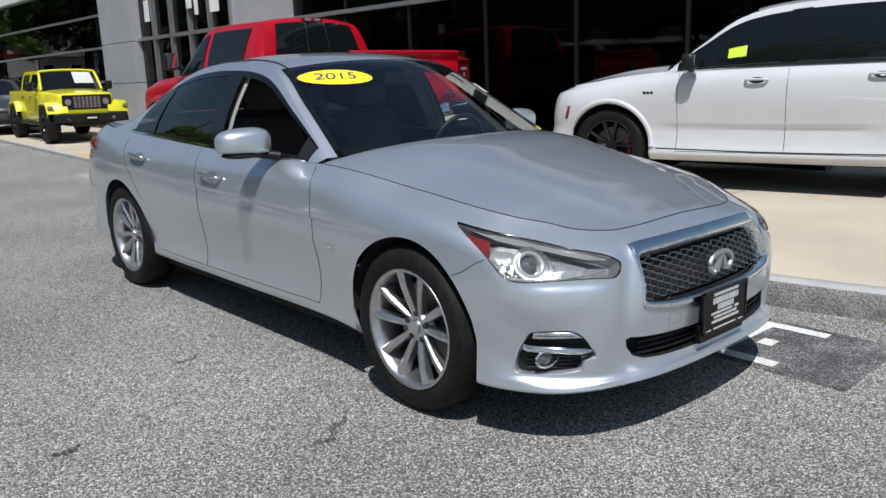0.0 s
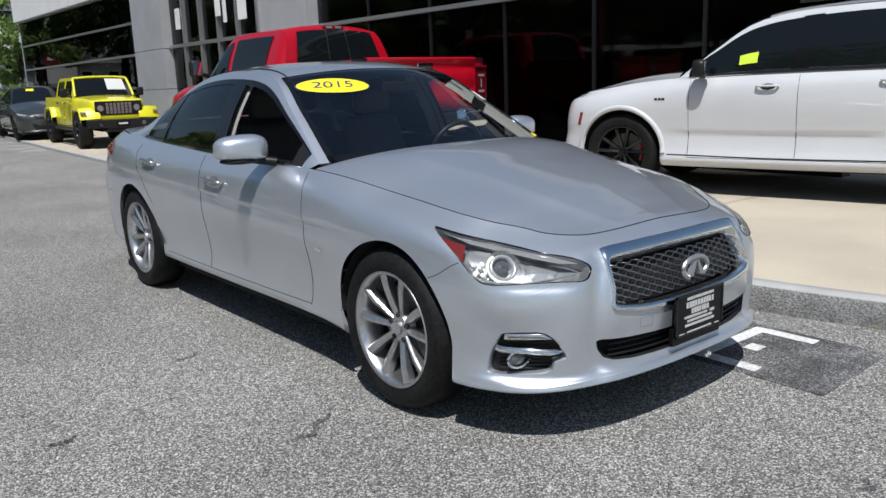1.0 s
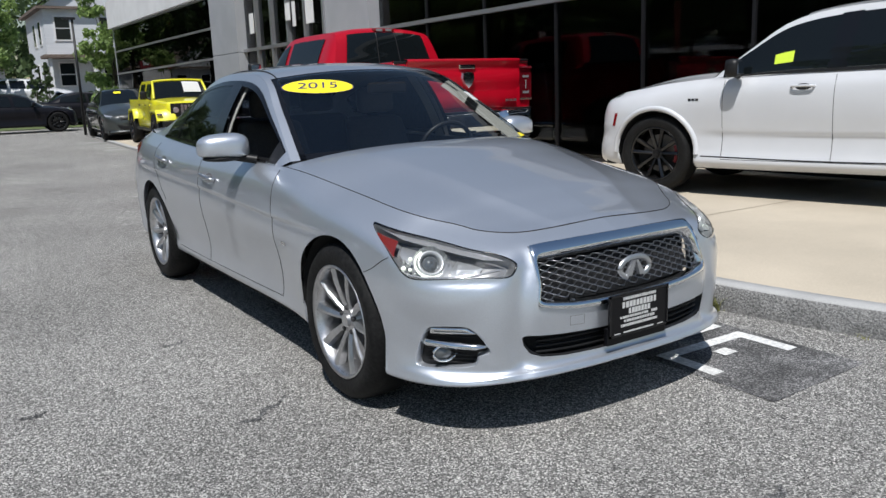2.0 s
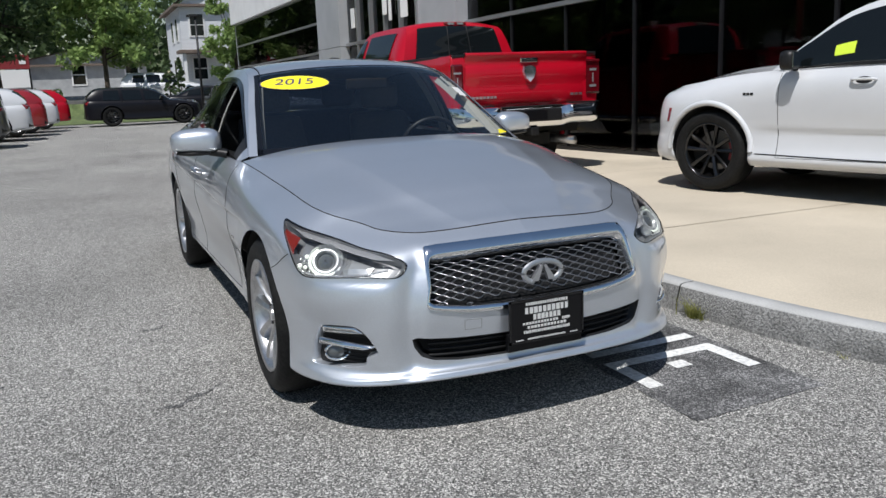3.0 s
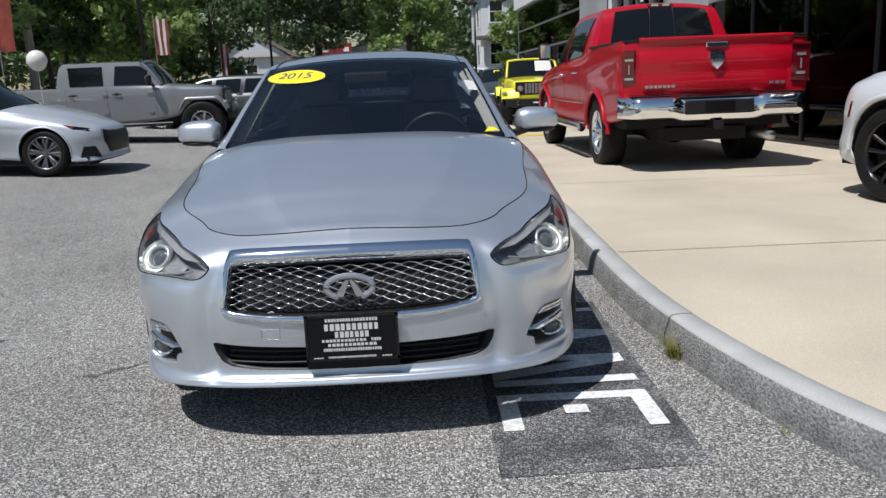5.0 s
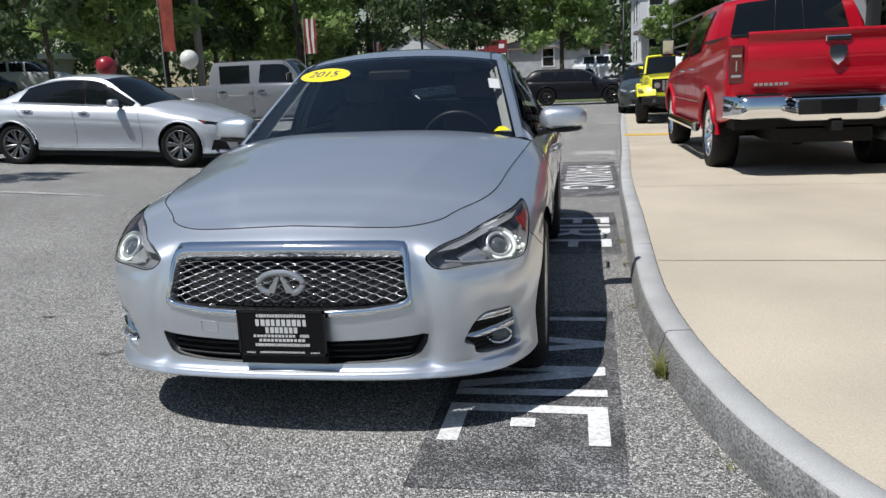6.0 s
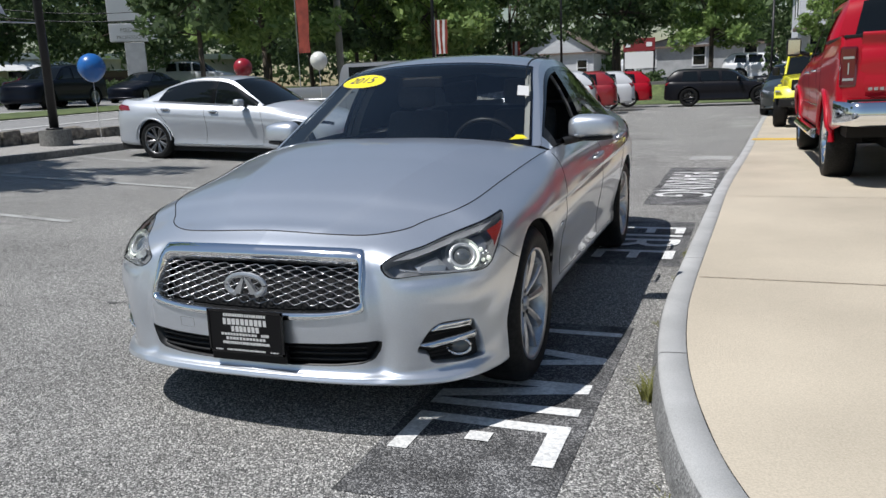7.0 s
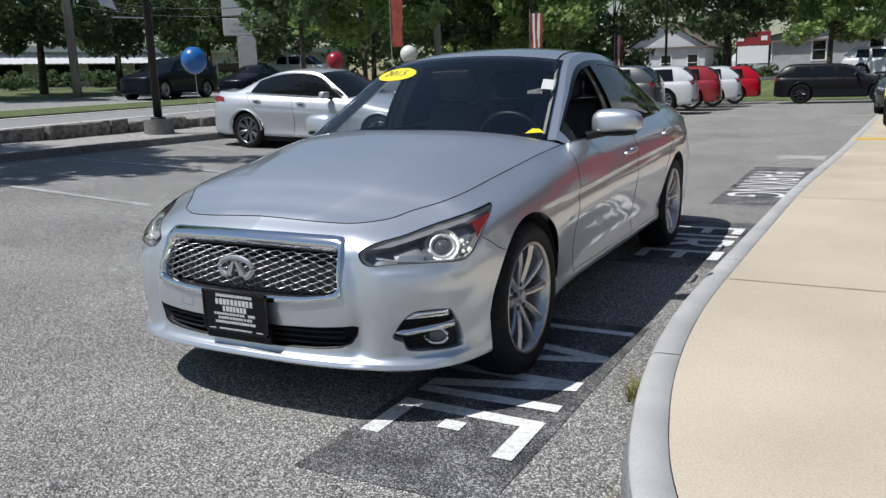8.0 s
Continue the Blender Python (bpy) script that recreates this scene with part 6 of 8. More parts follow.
i0, i1 = int(np.searchsorted(rts, 5.12)), int(np.searchsorted(rts, 6.55))
child("rear_glass", grid_mesh("rear_glass", RT[i0:i1, 4:37] + np.array([0, 0.014, 0.003]), M_TINT, True), ram)
for u in (16, 24):
    V, F = tube(RT[i0:i1, u] + np.array([0, 0.016, 0]), 0.008, 5)
    child("glass_divider", mesh_of("glass_divider", V, F, M_BLACK), ram)
box("high_brake_lamp", -0.16, 2.84, 1.885, 0.16, 2.905, 1.925, M_REDLENS, ram, 0.01)
for x in (-0.07, 0.07):
    box("cargo_lamp", x - 0.045, 2.89, 1.89, x + 0.045, 2.912, 1.92, M_LAMPGL, ram)
box("chassis", -0.45, 0.2, 0.36, 0.45, tail - 0.25, 0.52, M_LINER, ram)
bm = bmesh.new()
add_cyl(bm, (-0.75, 3.57, 0.415), (0.75, 3.57, 0.415), 0.05, 0.05, 10)
bmesh.ops.create_uvsphere(bm, u_segments=14, v_segments=10, radius=0.15, matrix=Matrix.Translation((0, 3.57, 0.40)))
part("rear_axle", bm, M_LINER, ram, smooth=True)
bm = bmesh.new()
add_cyl(bm, (-0.55, 4.0, 0.42), (-0.62, tail + 0.02, 0.40), 0.045, 0.05, 12)
part("exhaust", bm, M_SATIN, ram, smooth=True)


# ---- boxy off-road pickups ----
def jeep_fittings(car, sk, edge, body, wheel_spare=False, white_shade=False):
    for sx in (1, -1):
        for y, front in ((0.0, True), (3.49, False)):
            a = np.linspace(0.42, math.pi - 0.42, 22)
            G = []
            for t in a:
                r0, zz = 0.50, 0.42
                yy = y + (0.52 if front else 0.55) * math.cos(t) * (1.08 if math.cos(t) < 0 and front else 1)
                hh = zz + 0.56 * min(1.0, math.sin(t) * 1.25)
                xin = sk.point(sk.s_at(yy), min(max(hh, 0.75), 1.1), 0, 1)[0] - 0.03
                G.append([(sx * xin, yy, hh + 0.02), (sx * 0.93, yy, hh + 0.005), (sx * 0.945, yy, hh - 0.05), (sx * 0.93, yy, hh - 0.06)])
            child("wing_flare", grid_mesh("wing_flare", G, body, sx < 0), car)
        lamp = child("headlamp", None, car, "round headlamp")
        bm = bmesh.new()
        add_cyl(bm, (sx * 0.43, -0.40, 0.97), (sx * 0.43, -0.435, 0.97), 0.098, 0.092, 24)
        part("lamp_ring", bm, M_BLACK, lamp)
        bm = bmesh.new()
        add_cyl(bm, (sx * 0.43, -0.43, 0.97), (sx * 0.43, -0.445, 0.97), 0.078, 0.07, 20)
        part("lamp_glass", bm, M_LAMPGL, lamp)
        bm = bmesh.new()
        add_cyl(bm, (sx * 0.5, -0.66, 0.60), (sx * 0.5, -0.70, 0.60), 0.05, 0.05, 14)
        part("fog_lamp", bm, M_LAMPGL, car)
        box("flare_lamp", sx * 0.80, -0.52, 0.86, sx * 0.92, -0.46, 0.90, M_LAMPGL, car)
    grille = child("grille", None, car, "upright slotted grille")
    box("grille_panel", -0.56, -0.432, 0.80, 0.56, -0.415, 1.14, M_BLACK, grille, 0.01)
    for i in range(7):
        x = -0.27 + i * 0.09
        for k in range(4):
            box("slot", x - 0.032, -0.440, 0.835 + k * 0.068, x + 0.032, -0.430, 0.893 + k * 0.068, M_SATIN, grille)
    bump = child("front_bumper", None, car, "black steel bumper")
    box("bumper_bar", -0.82, -0.70, 0.50, 0.82, -0.50, 0.70, M_BLACK, bump, 0.03)
    box("bumper_plate", -0.15, -0.715, 0.53, 0.15, -0.70, 0.66, M_PLATE, bump)
    box("plate_print", -0.11, -0.718, 0.58, 0.11, -0.714, 0.62, M_WHITEINK, bump)
    box("skid", -0.4, -0.66, 0.40, 0.4, -0.45, 0.52, M_BLACK, bump, 0.02)
    door_mirror(car, 0.95, 1.0, 1.36, 0.17, 0.22, 0.10, M_BLACK, M_BLACK)
    handles(car, sk, [(1.70, 1.10), (2.58, 1.10)], M_BLACK, 0.16)
    for y in (1.05, 1.95):
        for z in (0.72, 1.10):
            for sx in (1, -1):
                p = sk.point(sk.s_at(y), z, 0.012, sx)
                box("door_hinge", p[0] - 0.012, y - 0.06, z - 0.025, p[0] + 0.012, y + 0.04, z + 0.025, body, car, 0.006)
    box("bed_floor", -0.70, 2.95, 0.80, 0.70, 4.35, 0.84, M_BLACK, car)
    box("bed_cover", -0.74, 2.93, 1.235, 0.74, 4.36, 1.262, M_BLACK, car, 0.008)
    box("rear_bumper", -0.80, 4.40, 0.55, 0.80, 4.56, 0.72, M_BLACK, car, 0.03)
    for sx in (1, -1):
        box("tail_lamp", sx * 0.62, 4.40, 0.92, sx * 0.76, 4.43, 1.12, M_REDLENS, car, 0.01)
        bm = bmesh.new()
        add_cyl(bm, (sx * 0.86, 0.62, 0.46), (sx * 0.86, 2.85, 0.46), 0.04, 0.04, 10)
        part("rock_rail", bm, M_BLACK, car)
        box("bonnet_latch", sx * 0.56, -0.05, 1.14, sx * 0.60, 0.02, 1.20, M_BLACK, car)
    box("chassis", -0.40, -0.3, 0.40, 0.40, 4.3, 0.56, M_LINER, car)
    JT, _ = roof_loft(JEEP, 61, 31)
    for u in (0, 30):
        V, F = tube(JT[:21, u], 0.035, 6)
        child("screen_frame", mesh_of("screen_frame", V, F, body), car)
    V, F = tube(JT[20, :] + np.array([0, -0.01, 0]), 0.035, 6)
    child("screen_frame", mesh_of("screen_frame", V, F, body), car)
    if white_shade:
        child("sun_shade", grid_mesh("sun_shade", JT[5:17, 17:28] + np.array([0, -0.016, 0.006]), M_WHITEINK, True), car, "white sheet behind the windscreen")


yj, ys, yedge = vehicle("yellow_pickup", "bright yellow boxy off-road pickup facing the lot", "truck", JEEP, M_YELLOW, pose(3.30, 16.3, 0.054, 0, 0, -3.7) @ Matrix.Scale(0.90, 4), style=("fat", 5), alloy=M_BLKALLOY, step=0.06)
jeep_fittings(yj, ys, yedge, M_YELLOW, white_shade=True)
for c in yj.children:
    if c.name.startswith("roof"):
        c.data.materials[0] = M_BLACK
        tagged(c, "black hard top")
gj, gs, gedge = vehicle("grey_pickup", "grey metallic boxy four-door off-road pickup", "truck", JEEP, M_GREYP, pose(-4.42, 15.35, 0.03, 0, 0, 94) @ Matrix.Scale(1.05, 4), style=("thin", 6), alloy=M_SATIN, step=0.06)
jeep_fittings(gj, gs, gedge, M_GREYP)


# ---- plain passenger vehicles in the lot ----
def car_fittings(car, sk, spec, body, z_lamp=0.66, tall=False, trim=None):
    k = spec["outline"]
    end = float(sk.arc[-1])
    dz = 0.30 if tall else 0.0
    arch_lips(car, spec, sk, body if not trim else trim, 0.014, 0.006)
    if tall:
        sk.patch(car, [(0.50, 0.80), (0.78, 0.82), (1.02, 0.90), (0.98, 0.94), (0.74, 0.92), (0.50, 0.89)], 0.004, M_LAMPGL, "headlamp", "clear headlamp", 0.006)
        sk.patch(car, rect(-0.48, 0.48, 0.66, 0.86), 0.004, M_GLOSSBLK, "grille", sides=(1,))
        sk.patch(car, rect(-0.62, 0.62, 0.34, 0.50), 0.003, M_BLACK, "lower_grille", sides=(1,))
        sk.patch(car, [(end - 0.86, 0.86), (end - 0.40, 0.88), (end - 0.40, 0.97), (end - 0.95, 1.02)], 0.004, M_REDLENS, "tail_lamp", "red tail lamp", 0.01)
        sk.patch(car, rect(end - 0.85, end - 0.02, 0.33, 0.46), 0.003, M_BLACK, "rear_skirt")
        sk.patch(car, rect(end - 0.16, end - 0.005, 0.70, 0.80), 0.004, M_WHITEINK, "rear_plate")
        handles(car, sk, [(1.35, 0.94), (2.25, 0.96)], trim or body)
        door_mirror(car, 1.0, 0.82, 1.10, 0.17, 0.13, 0.12, body, M_BLACK)
    else:
        handles(car, sk, [(1.58, 0.83), (2.55, 0.86)], M_CHROME)
        door_mirror(car, 0.98, 1.0, 0.99, 0.19, 0.12, 0.11, body, M_BLACK)


alt, as_, aedge = vehicle("light_silver_saloon", "light silver four-door saloon with dark spoked alloy wheels", "car", scaled(SEDAN, 1.0, 0.985, 1.0, rows=30), M_SILVER2, pose(-5.10, 9.12, 0.085, 0, 0, 90.5) @ pose(0, 0, 0, 2.0, 0, 0), style=("twin", 8), alloy=M_DARKALLOY, step=0.04)
car_fittings(alt, as_, SEDAN, M_SILVER2)
as_.patch(alt, [(-0.50, 0.655), (0.50, 0.655), (0.55, 0.50), (0.42, 0.31), (-0.42, 0.31), (-0.55, 0.50)], 0.006, M_BLACK, "grille", "black mesh grille", sides=(1,), spacing=0.025)
as_.patch(alt, [(0.55, 0.645), (0.78, 0.68), (1.05, 0.715), (1.16, 0.735), (1.02, 0.665), (0.80, 0.635), (0.56, 0.615)], 0.005, M_GLOSSBLK, "headlamp", "narrow dark headlamp with amber corner", 0.008)
as_.patch(alt, [(1.0, 0.70), (1.15, 0.73), (1.03, 0.67)], 0.010, M_AMBER, "side_marker")
as_.patch(alt, [(0.72, 0.42), (0.90, 0.42), (0.95, 0.26), (0.62, 0.25)], 0.006, M_BLACK, "bumper_vent", spacing=0.02)
as_.patch(alt, [(4.78, 0.84), (5.05, 0.83), (5.5, 0.84), (5.5, 0.93), (5.1, 0.94), (4.86, 0.92)], 0.006, M_REDLENS, "tail_lamp", "red tail lamp", 0.012)
as_.line(alt, [(2.10, 0.295), (3.0, 0.285), (3.86, 0.295)], 0.014, M_CHROME, "sill_strip", 20)
for pts in ([(2.10, 0.30), (2.07, 0.6), (2.14, 0.90)], [(3.22, 0.30), (3.18, 0.62), (3.25, 0.93)], [(3.98, 0.64), (4.14, 0.80), (4.27, 0.95)]):
    as_.line(alt, pts, 0.006, M_SEAM, "panel_gap", 16)
aspec = SEDAN
for sx in (1, -1):
    for v0, v1 in ((0.90, 0.94), (0.0, 0.05)):
        g = side_grid(aspec, aedge, 0.2, 4.1, v0, v1, 30, 2, 0.016)
        child("window_strip", grid_mesh("window_strip", g if sx > 0 else mirror(g), M_GREYP, sx < 0), alt)
    g = side_grid(aspec, aedge, 1.88, 2.08, 0.05, 0.9, 4, 4, 0.013)
    child("pillar_cover", grid_mesh("pillar_cover", g if sx > 0 else mirror(g), M_GLOSSBLK, sx < 0), alt)

M_DGREY = paint("dark_grey_paint", (0.085, 0.087, 0.09), 0.4, 0.33, 0.03)
SMALL = scaled(SUV, 0.92, 0.90, 0.84, rows=18)
wspec = scaled(SUV, 0.95, 0.90, 0.86, rows=20)
wag, wsk, _ = vehicle("black_suv", "long black sport utility vehicle across the lane's end", "car", wspec, M_BLACKP, pose(2.55, 32.15, 0, 0, 0, 90), alloy=M_BLKALLOY, style=("twin", 6), step=0.06)
car_fittings(wag, wsk, wspec, M_BLACKP, tall=True)
dk, dsk, _ = vehicle("dark_saloon", "dark grey-green saloon with a yellow screen sticker on the apron", "car", scaled(SEDAN, 1.03, 1.05, 1.02, rows=24), M_GREENP, pose(3.22, 21.7, 0.054, 0, 0, -3.5), alloy=M_BLKALLOY, step=0.06)
car_fittings(dk, dsk, scaled(SEDAN, 1.03, 1.05, 1.02), M_GREENP)
dsk.patch(dk, [(0.55, 0.645), (0.78, 0.68), (1.05, 0.715), (1.16, 0.735), (1.02, 0.665), (0.80, 0.625), (0.56, 0.605)], 0.005, M_LAMPGL, "headlamp", "narrow clear headlamp", 0.008)
dsk.patch(dk, [(-0.50, 0.655), (0.50, 0.655), (0.50, 0.55), (-0.50, 0.55)], 0.006, M_BLACK, "grille", sides=(1,))
dsk.patch(dk, [(-0.60, 0.44), (0.60, 0.44), (0.50, 0.27), (-0.50, 0.27)], 0.006, M_BLACK, "lower_grille", sides=(1,))
DT, _ = roof_loft(scaled(SEDAN, 1.03, 1.05, 1.02), 41, 21)
child("screen_sticker", grid_mesh("screen_sticker", DT[9:12, 5:9] + np.array([0, -0.012, 0.008]), M_STICKER, True), dk, "yellow screen sticker")

for nm, colour, mm, yy, turn in (("grey_suv", "dark grey metallic", M_DGREY, 20.45, -88), ("white_suv", "white", M_WHITE, 23.9, -84), ("red_suv", "dark red", M_DRED, 26.6, -82), ("white_suv", "white", M_WHITE, 29.3, -82), ("red_suv", "bright red", M_RED, 32.3, -80)):
    rear = -4.15 + 0.115 * (yy - 19.6)
    a = radians(turn)
    x, y = rear + 2.83 * math.sin(a), yy - 2.83 * math.cos(a)
    c, csk, _ = vehicle(nm, colour + " sport utility vehicle parked nose-in, tail to the lane", "car", SMALL, mm, pose(x, y, float(ground_z(x, y)) * 0.5, 0, 0, turn), group="row of parked vehicles", alloy=M_SATIN, step=0.07)
    car_fittings(c, csk, SMALL, mm, tall=True)

# ---- the ground ----
xs = np.unique(np.r_[np.linspace(-260, -40, 12), np.linspace(-40, 1.2, 60), np.linspace(1.2, 12, 8), np.linspace(12, 250, 12)])
ys_ = np.unique(np.r_[np.linspace(-200, -10, 14), np.linspace(-10, 55, 60), np.linspace(55, 400, 14)])
GX, GY = np.meshgrid(xs, ys_, indexing="ij")
Gd = np.stack([GX, GY, ground_z(GX, GY)], 2)
ground = tagged(new("ground", grid_mesh("ground", Gd, M_ASPHALT)), "worn pale grey asphalt of the car lot", "ground", kind="structure")


def sheet(name, poly, material, lift, label, category, kind="structure", cells=0.8):
    """A flat marking or bed that follows the ground."""
    P = [Vector(p) for p in poly]
    n = len(P)
    extra = []
    for a in np.arange(min(p.x for p in P), max(p.x for p in P), cells):
        for b in np.arange(min(p.y for p in P), max(p.y for p in P), cells):
            if inside(poly, a, b):
                extra.append(Vector((float(a), float(b))))
    vs, _, fs, *_ = delaunay_2d_cdt(P + extra, [(i, (i + 1) % n) for i in range(n)], [], 1, 1e-4)
    V = [(v.x, v.y, float(ground_z(v.x, v.y)) + lift) for v in vs]
    return tagged(new(name, mesh_of(name, V, [tuple(f) for f in fs], material)), label, category, kind=kind)


# kerb line: base of its face, from the far end to the near curve
KERB = [(2.70, 26.0), (2.25, 19.6), (1.74, 10.0), (1.49, 5.7), (1.40, 3.1), (1.335, 1.2), (1.335, 0.5), (1.375, -0.1), (1.45, -0.6), (1.56, -1.05), (1.75, -1.5), (2.1, -2.0), (2.7, -2.5), (3.6, -2.9), (6, -3.3), (14, -3.6)]
KP = hermite(np.arange(len(KERB)), np.array(KERB), np.linspace(0, len(KERB) - 1, 600))
KT = np.gradient(KP, axis=0)
KT /= np.linalg.norm(KT, axis=1)[:, None]
KN = np.stack([-KT[:, 1], KT[:, 0]], 1)
kerb = thing("kerb", "grey granite kerb with rough face and smooth top", "kerb", kind="structure")
karc = np.r_[0, np.cumsum(np.linalg.norm(np.diff(KP, axis=0), axis=1))]
cuts = np.arange(0.4, karc[-1], 1.83)
for s0, s1 in zip(np.r_[0, cuts], np.r_[cuts, karc[-1]]):
    G = []
    for s in np.linspace(s0 + 0.004, s1 - 0.004, max(4, int((s1 - s0) / 0.06))):
        p = np.array([np.interp(s, karc, KP[:, 0]), np.interp(s, karc, KP[:, 1])])
        n = np.array([np.interp(s, karc, KN[:, 0]), np.interp(s, karc, KN[:, 1])])
        h = float(slab_z(p[1]))
        ring = []
        for d, z in ((0.0, -0.02), (0.0, 0.03), (0.006, 0.07), (0.013, 0.11), (0.022, 0.138), (0.034, 0.149), (0.06, 0.152), (0.135, 0.151), (0.139, 0.142), (0.14, 0.0)):
            w = noise.noise(Vector((p[0] * 9, p[1] * 9, z * 30))) * (0.009 if z < 0.13 and d < 0.02 else 0.0012)
            ring.append((p[0] + n[0] * (d + w), p[1] + n[1] * (d + w), z * h / 0.15))
        G.append(ring)
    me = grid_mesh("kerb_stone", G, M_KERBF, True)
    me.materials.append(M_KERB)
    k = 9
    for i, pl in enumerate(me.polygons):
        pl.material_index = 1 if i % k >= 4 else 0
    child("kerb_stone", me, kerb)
inner = KP + KN * 0.140
rows = []
for x, y in inner[::3]:
    far = (15.0, y) if y > -1.0 else (15.0, max(y, -3.4))
    rows.append([(x + (far[0] - x) * f, y + (far[1] - y) * f, float(slab_z(y)) - 0.002) for f in (0, 0.04, 0.1, 0.2, 0.35, 0.6, 1.0)])
apron = tagged(new("apron", grid_mesh("apron", rows, M_SLAB, True)), "buff concrete apron in front of the showroom", "pavement", kind="structure")
M_JOINT = vary(mat("joint_filler", (0.28, 0.23, 0.17), 0.9), 30, (0.20, 0.165, 0.12), (0.36, 0.30, 0.23))
for y0, y1 in ((1.36, 1.30), (4.72, 4.50), (8.1, 7.8), (11.4, 11.0), (14.8, 14.4), (-1.9, -2.0)):
    x0 = float(np.interp(-y0, -inner[:, 1], inner[:, 0])) + 0.01
    V = []
    for f in np.linspace(0, 1, 8):
        x, y = x0 + (6.1 - x0) * f, y0 + (y1 - y0) * f
        V += [(x, y - 0.005, float(slab_z(y)) + 0.002), (x, y + 0.005, float(slab_z(y)) + 0.002)]
    tagged(new("apron_joint", mesh_of("apron_joint", V, [(2 * i, 2 * i + 2, 2 * i + 3, 2 * i + 1) for i in range(7)], M_JOINT)), "thin filled joint in the concrete apron", "joint", kind="structure")
V = [(x, y, float(slab_z(y)) + 0.003) for x, y in ((1.98, 12.9), (3.0, 12.8), (2.95, 12.35), (1.93, 12.45))]
tagged(new("yellow_marking", mesh_of("yellow_marking", V, [(0, 3, 2, 1)], M_LINEY)), "worn yellow painted patch on the apron", "marking", kind="structure")

# ---- painted words on dark sealed patches ----
for x0, y0, x1, y1 in ((0.47, -1.13, 1.17, 0.80), (0.62, 2.20, 1.33, 3.95), (0.80, 4.95, 1.52, 8.35)):
    bend = 0.03
    sheet("sealed_patch", [(x0, y0), (x1, y0 + 0.02), (x1 + bend, y1), (x0 + bend, y1 - 0.02)], M_PATCH, 0.003, "black sealed patch on the asphalt", "patch")


def painted(word, x0, x1, y0, y1, lean):
    """A word read along -y, letters upright towards +x."""
    tc = bpy.data.curves.new("word", "FONT")
    tc.body, tc.size = word, 1.0
    tob = new("word", tc)
    me = bpy.data.meshes.new_from_object(tob.evaluated_get(bpy.context.evaluated_depsgraph_get()))
    bpy.data.objects.remove(tob)
    co = np.array([v.co for v in me.vertices])
    lo, hi = co.min(0), co.max(0)
    for v in me.vertices:
        f, g = (v.co.x - lo[0]) / (hi[0] - lo[0]), (v.co.y - lo[1]) / (hi[1] - lo[1])
        y = y0 + (y1 - y0) * f
        v.co = Vector((x0 + (x1 - x0) * g + lean * (y - y1), y, 0.007))
    me.materials.append(M_LINE)
    return tagged(new("painted_word", me), "white painted word " + word + " on the asphalt", "marking", kind="structure")


word = tagged(new("painted_word"), "white stencilled word LANE on the dark patch", "marking", kind="structure")
for strokes in ([[(0.55, 0.62), (1.16, 0.615), (1.16, 0.675), (0.55, 0.68)], [(0.55, 0.42), (0.62, 0.42), (0.62, 0.62), (0.55, 0.62)]],
                [[(0.54, 0.36), (1.14, 0.21), (1.14, 0.29), (0.54, 0.43)], [(0.54, 0.05), (1.14, 0.21), (1.14, 0.28), (0.54, 0.12)], [(0.72, 0.14), (0.78, 0.155), (0.78, 0.33), (0.72, 0.35)]],
                [[(0.53, -0.04), (1.13, -0.05), (1.13, -0.12), (0.53, -0.11)], [(0.53, -0.32), (1.13, -0.31), (1.13, -0.38), (0.53, -0.385)], [(0.53, -0.32), (0.53, -0.24), (1.13, -0.06), (1.13, -0.15)]],
                [[(0.525, -0.47), (1.125, -0.48), (1.125, -0.55), (0.525, -0.54)], [(0.525, -0.54), (0.60, -0.54), (0.595, -0.80), (0.52, -0.80)], [(1.05, -0.55), (1.125, -0.55), (1.125, -0.81), (1.05, -0.81)], [(0.77, -0.60), (0.86, -0.60), (0.86, -0.675), (0.77, -0.675)]]):
    V, F = [], []
    for k, q in enumerate(strokes):
        b = len(V)
        V += [(x, y, 0.0065 + 0.0006 * k) for x, y in q]
        F.append((b, b + 1, b + 2, b + 3))
    child("letter", mesh_of("letter", V, F, M_LINE, False), word)
painted("FIRE", 0.70, 1.27, 3.66, 2.42, 0.02)
painted("PARKING", 0.86, 1.44, 7.75, 5.50, 0.02)
for x0, y0, x1, y1, mm in ((1.00, 9.40, 1.62, 9.95, M_LINEOLD), (1.55, 17.5, 2.1, 17.9, M_LINEOLD), (1.55, 18.6, 2.15, 18.9, M_LINEOLD), (1.6, 20.0, 2.2, 20.3, M_LINEOLD), (1.6, 21.4, 2.25, 21.8, M_LINEOLD)):
    sheet("painted_bar", [(x0, y0), (x1, y0), (x1 + 0.02, y1), (x0 + 0.02, y1)], mm, 0.006, "worn white painted bar on the asphalt", "marking")
for y0, y1, xa, xb in ((3.1, 2.95, -7.3, -4.65), (5.50, 5.36, -9.2, -4.6), (7.87, 7.66, -9.2, -7.6), (0.75, 0.55, -9.2, -4.7)):
    sheet("stall_line", [(xa, y0 - 0.05), (xb, y1 - 0.05), (xb, y1 + 0.05), (xa, y0 + 0.05)], M_LINEOLD, 0.006, "worn white stall line", "marking")
for yy in (16.9, 22.1, 25.2, 27.9, 30.7):
    sheet("stall_line", [(-8.0, yy - 0.05), (-4.2 + 0.115 * (yy - 19.6), yy - 0.05), (-4.2 + 0.115 * (yy - 19.6), yy + 0.05), (-8.0, yy + 0.05)], M_LINEOLD, 0.006, "worn white stall line", "marking")
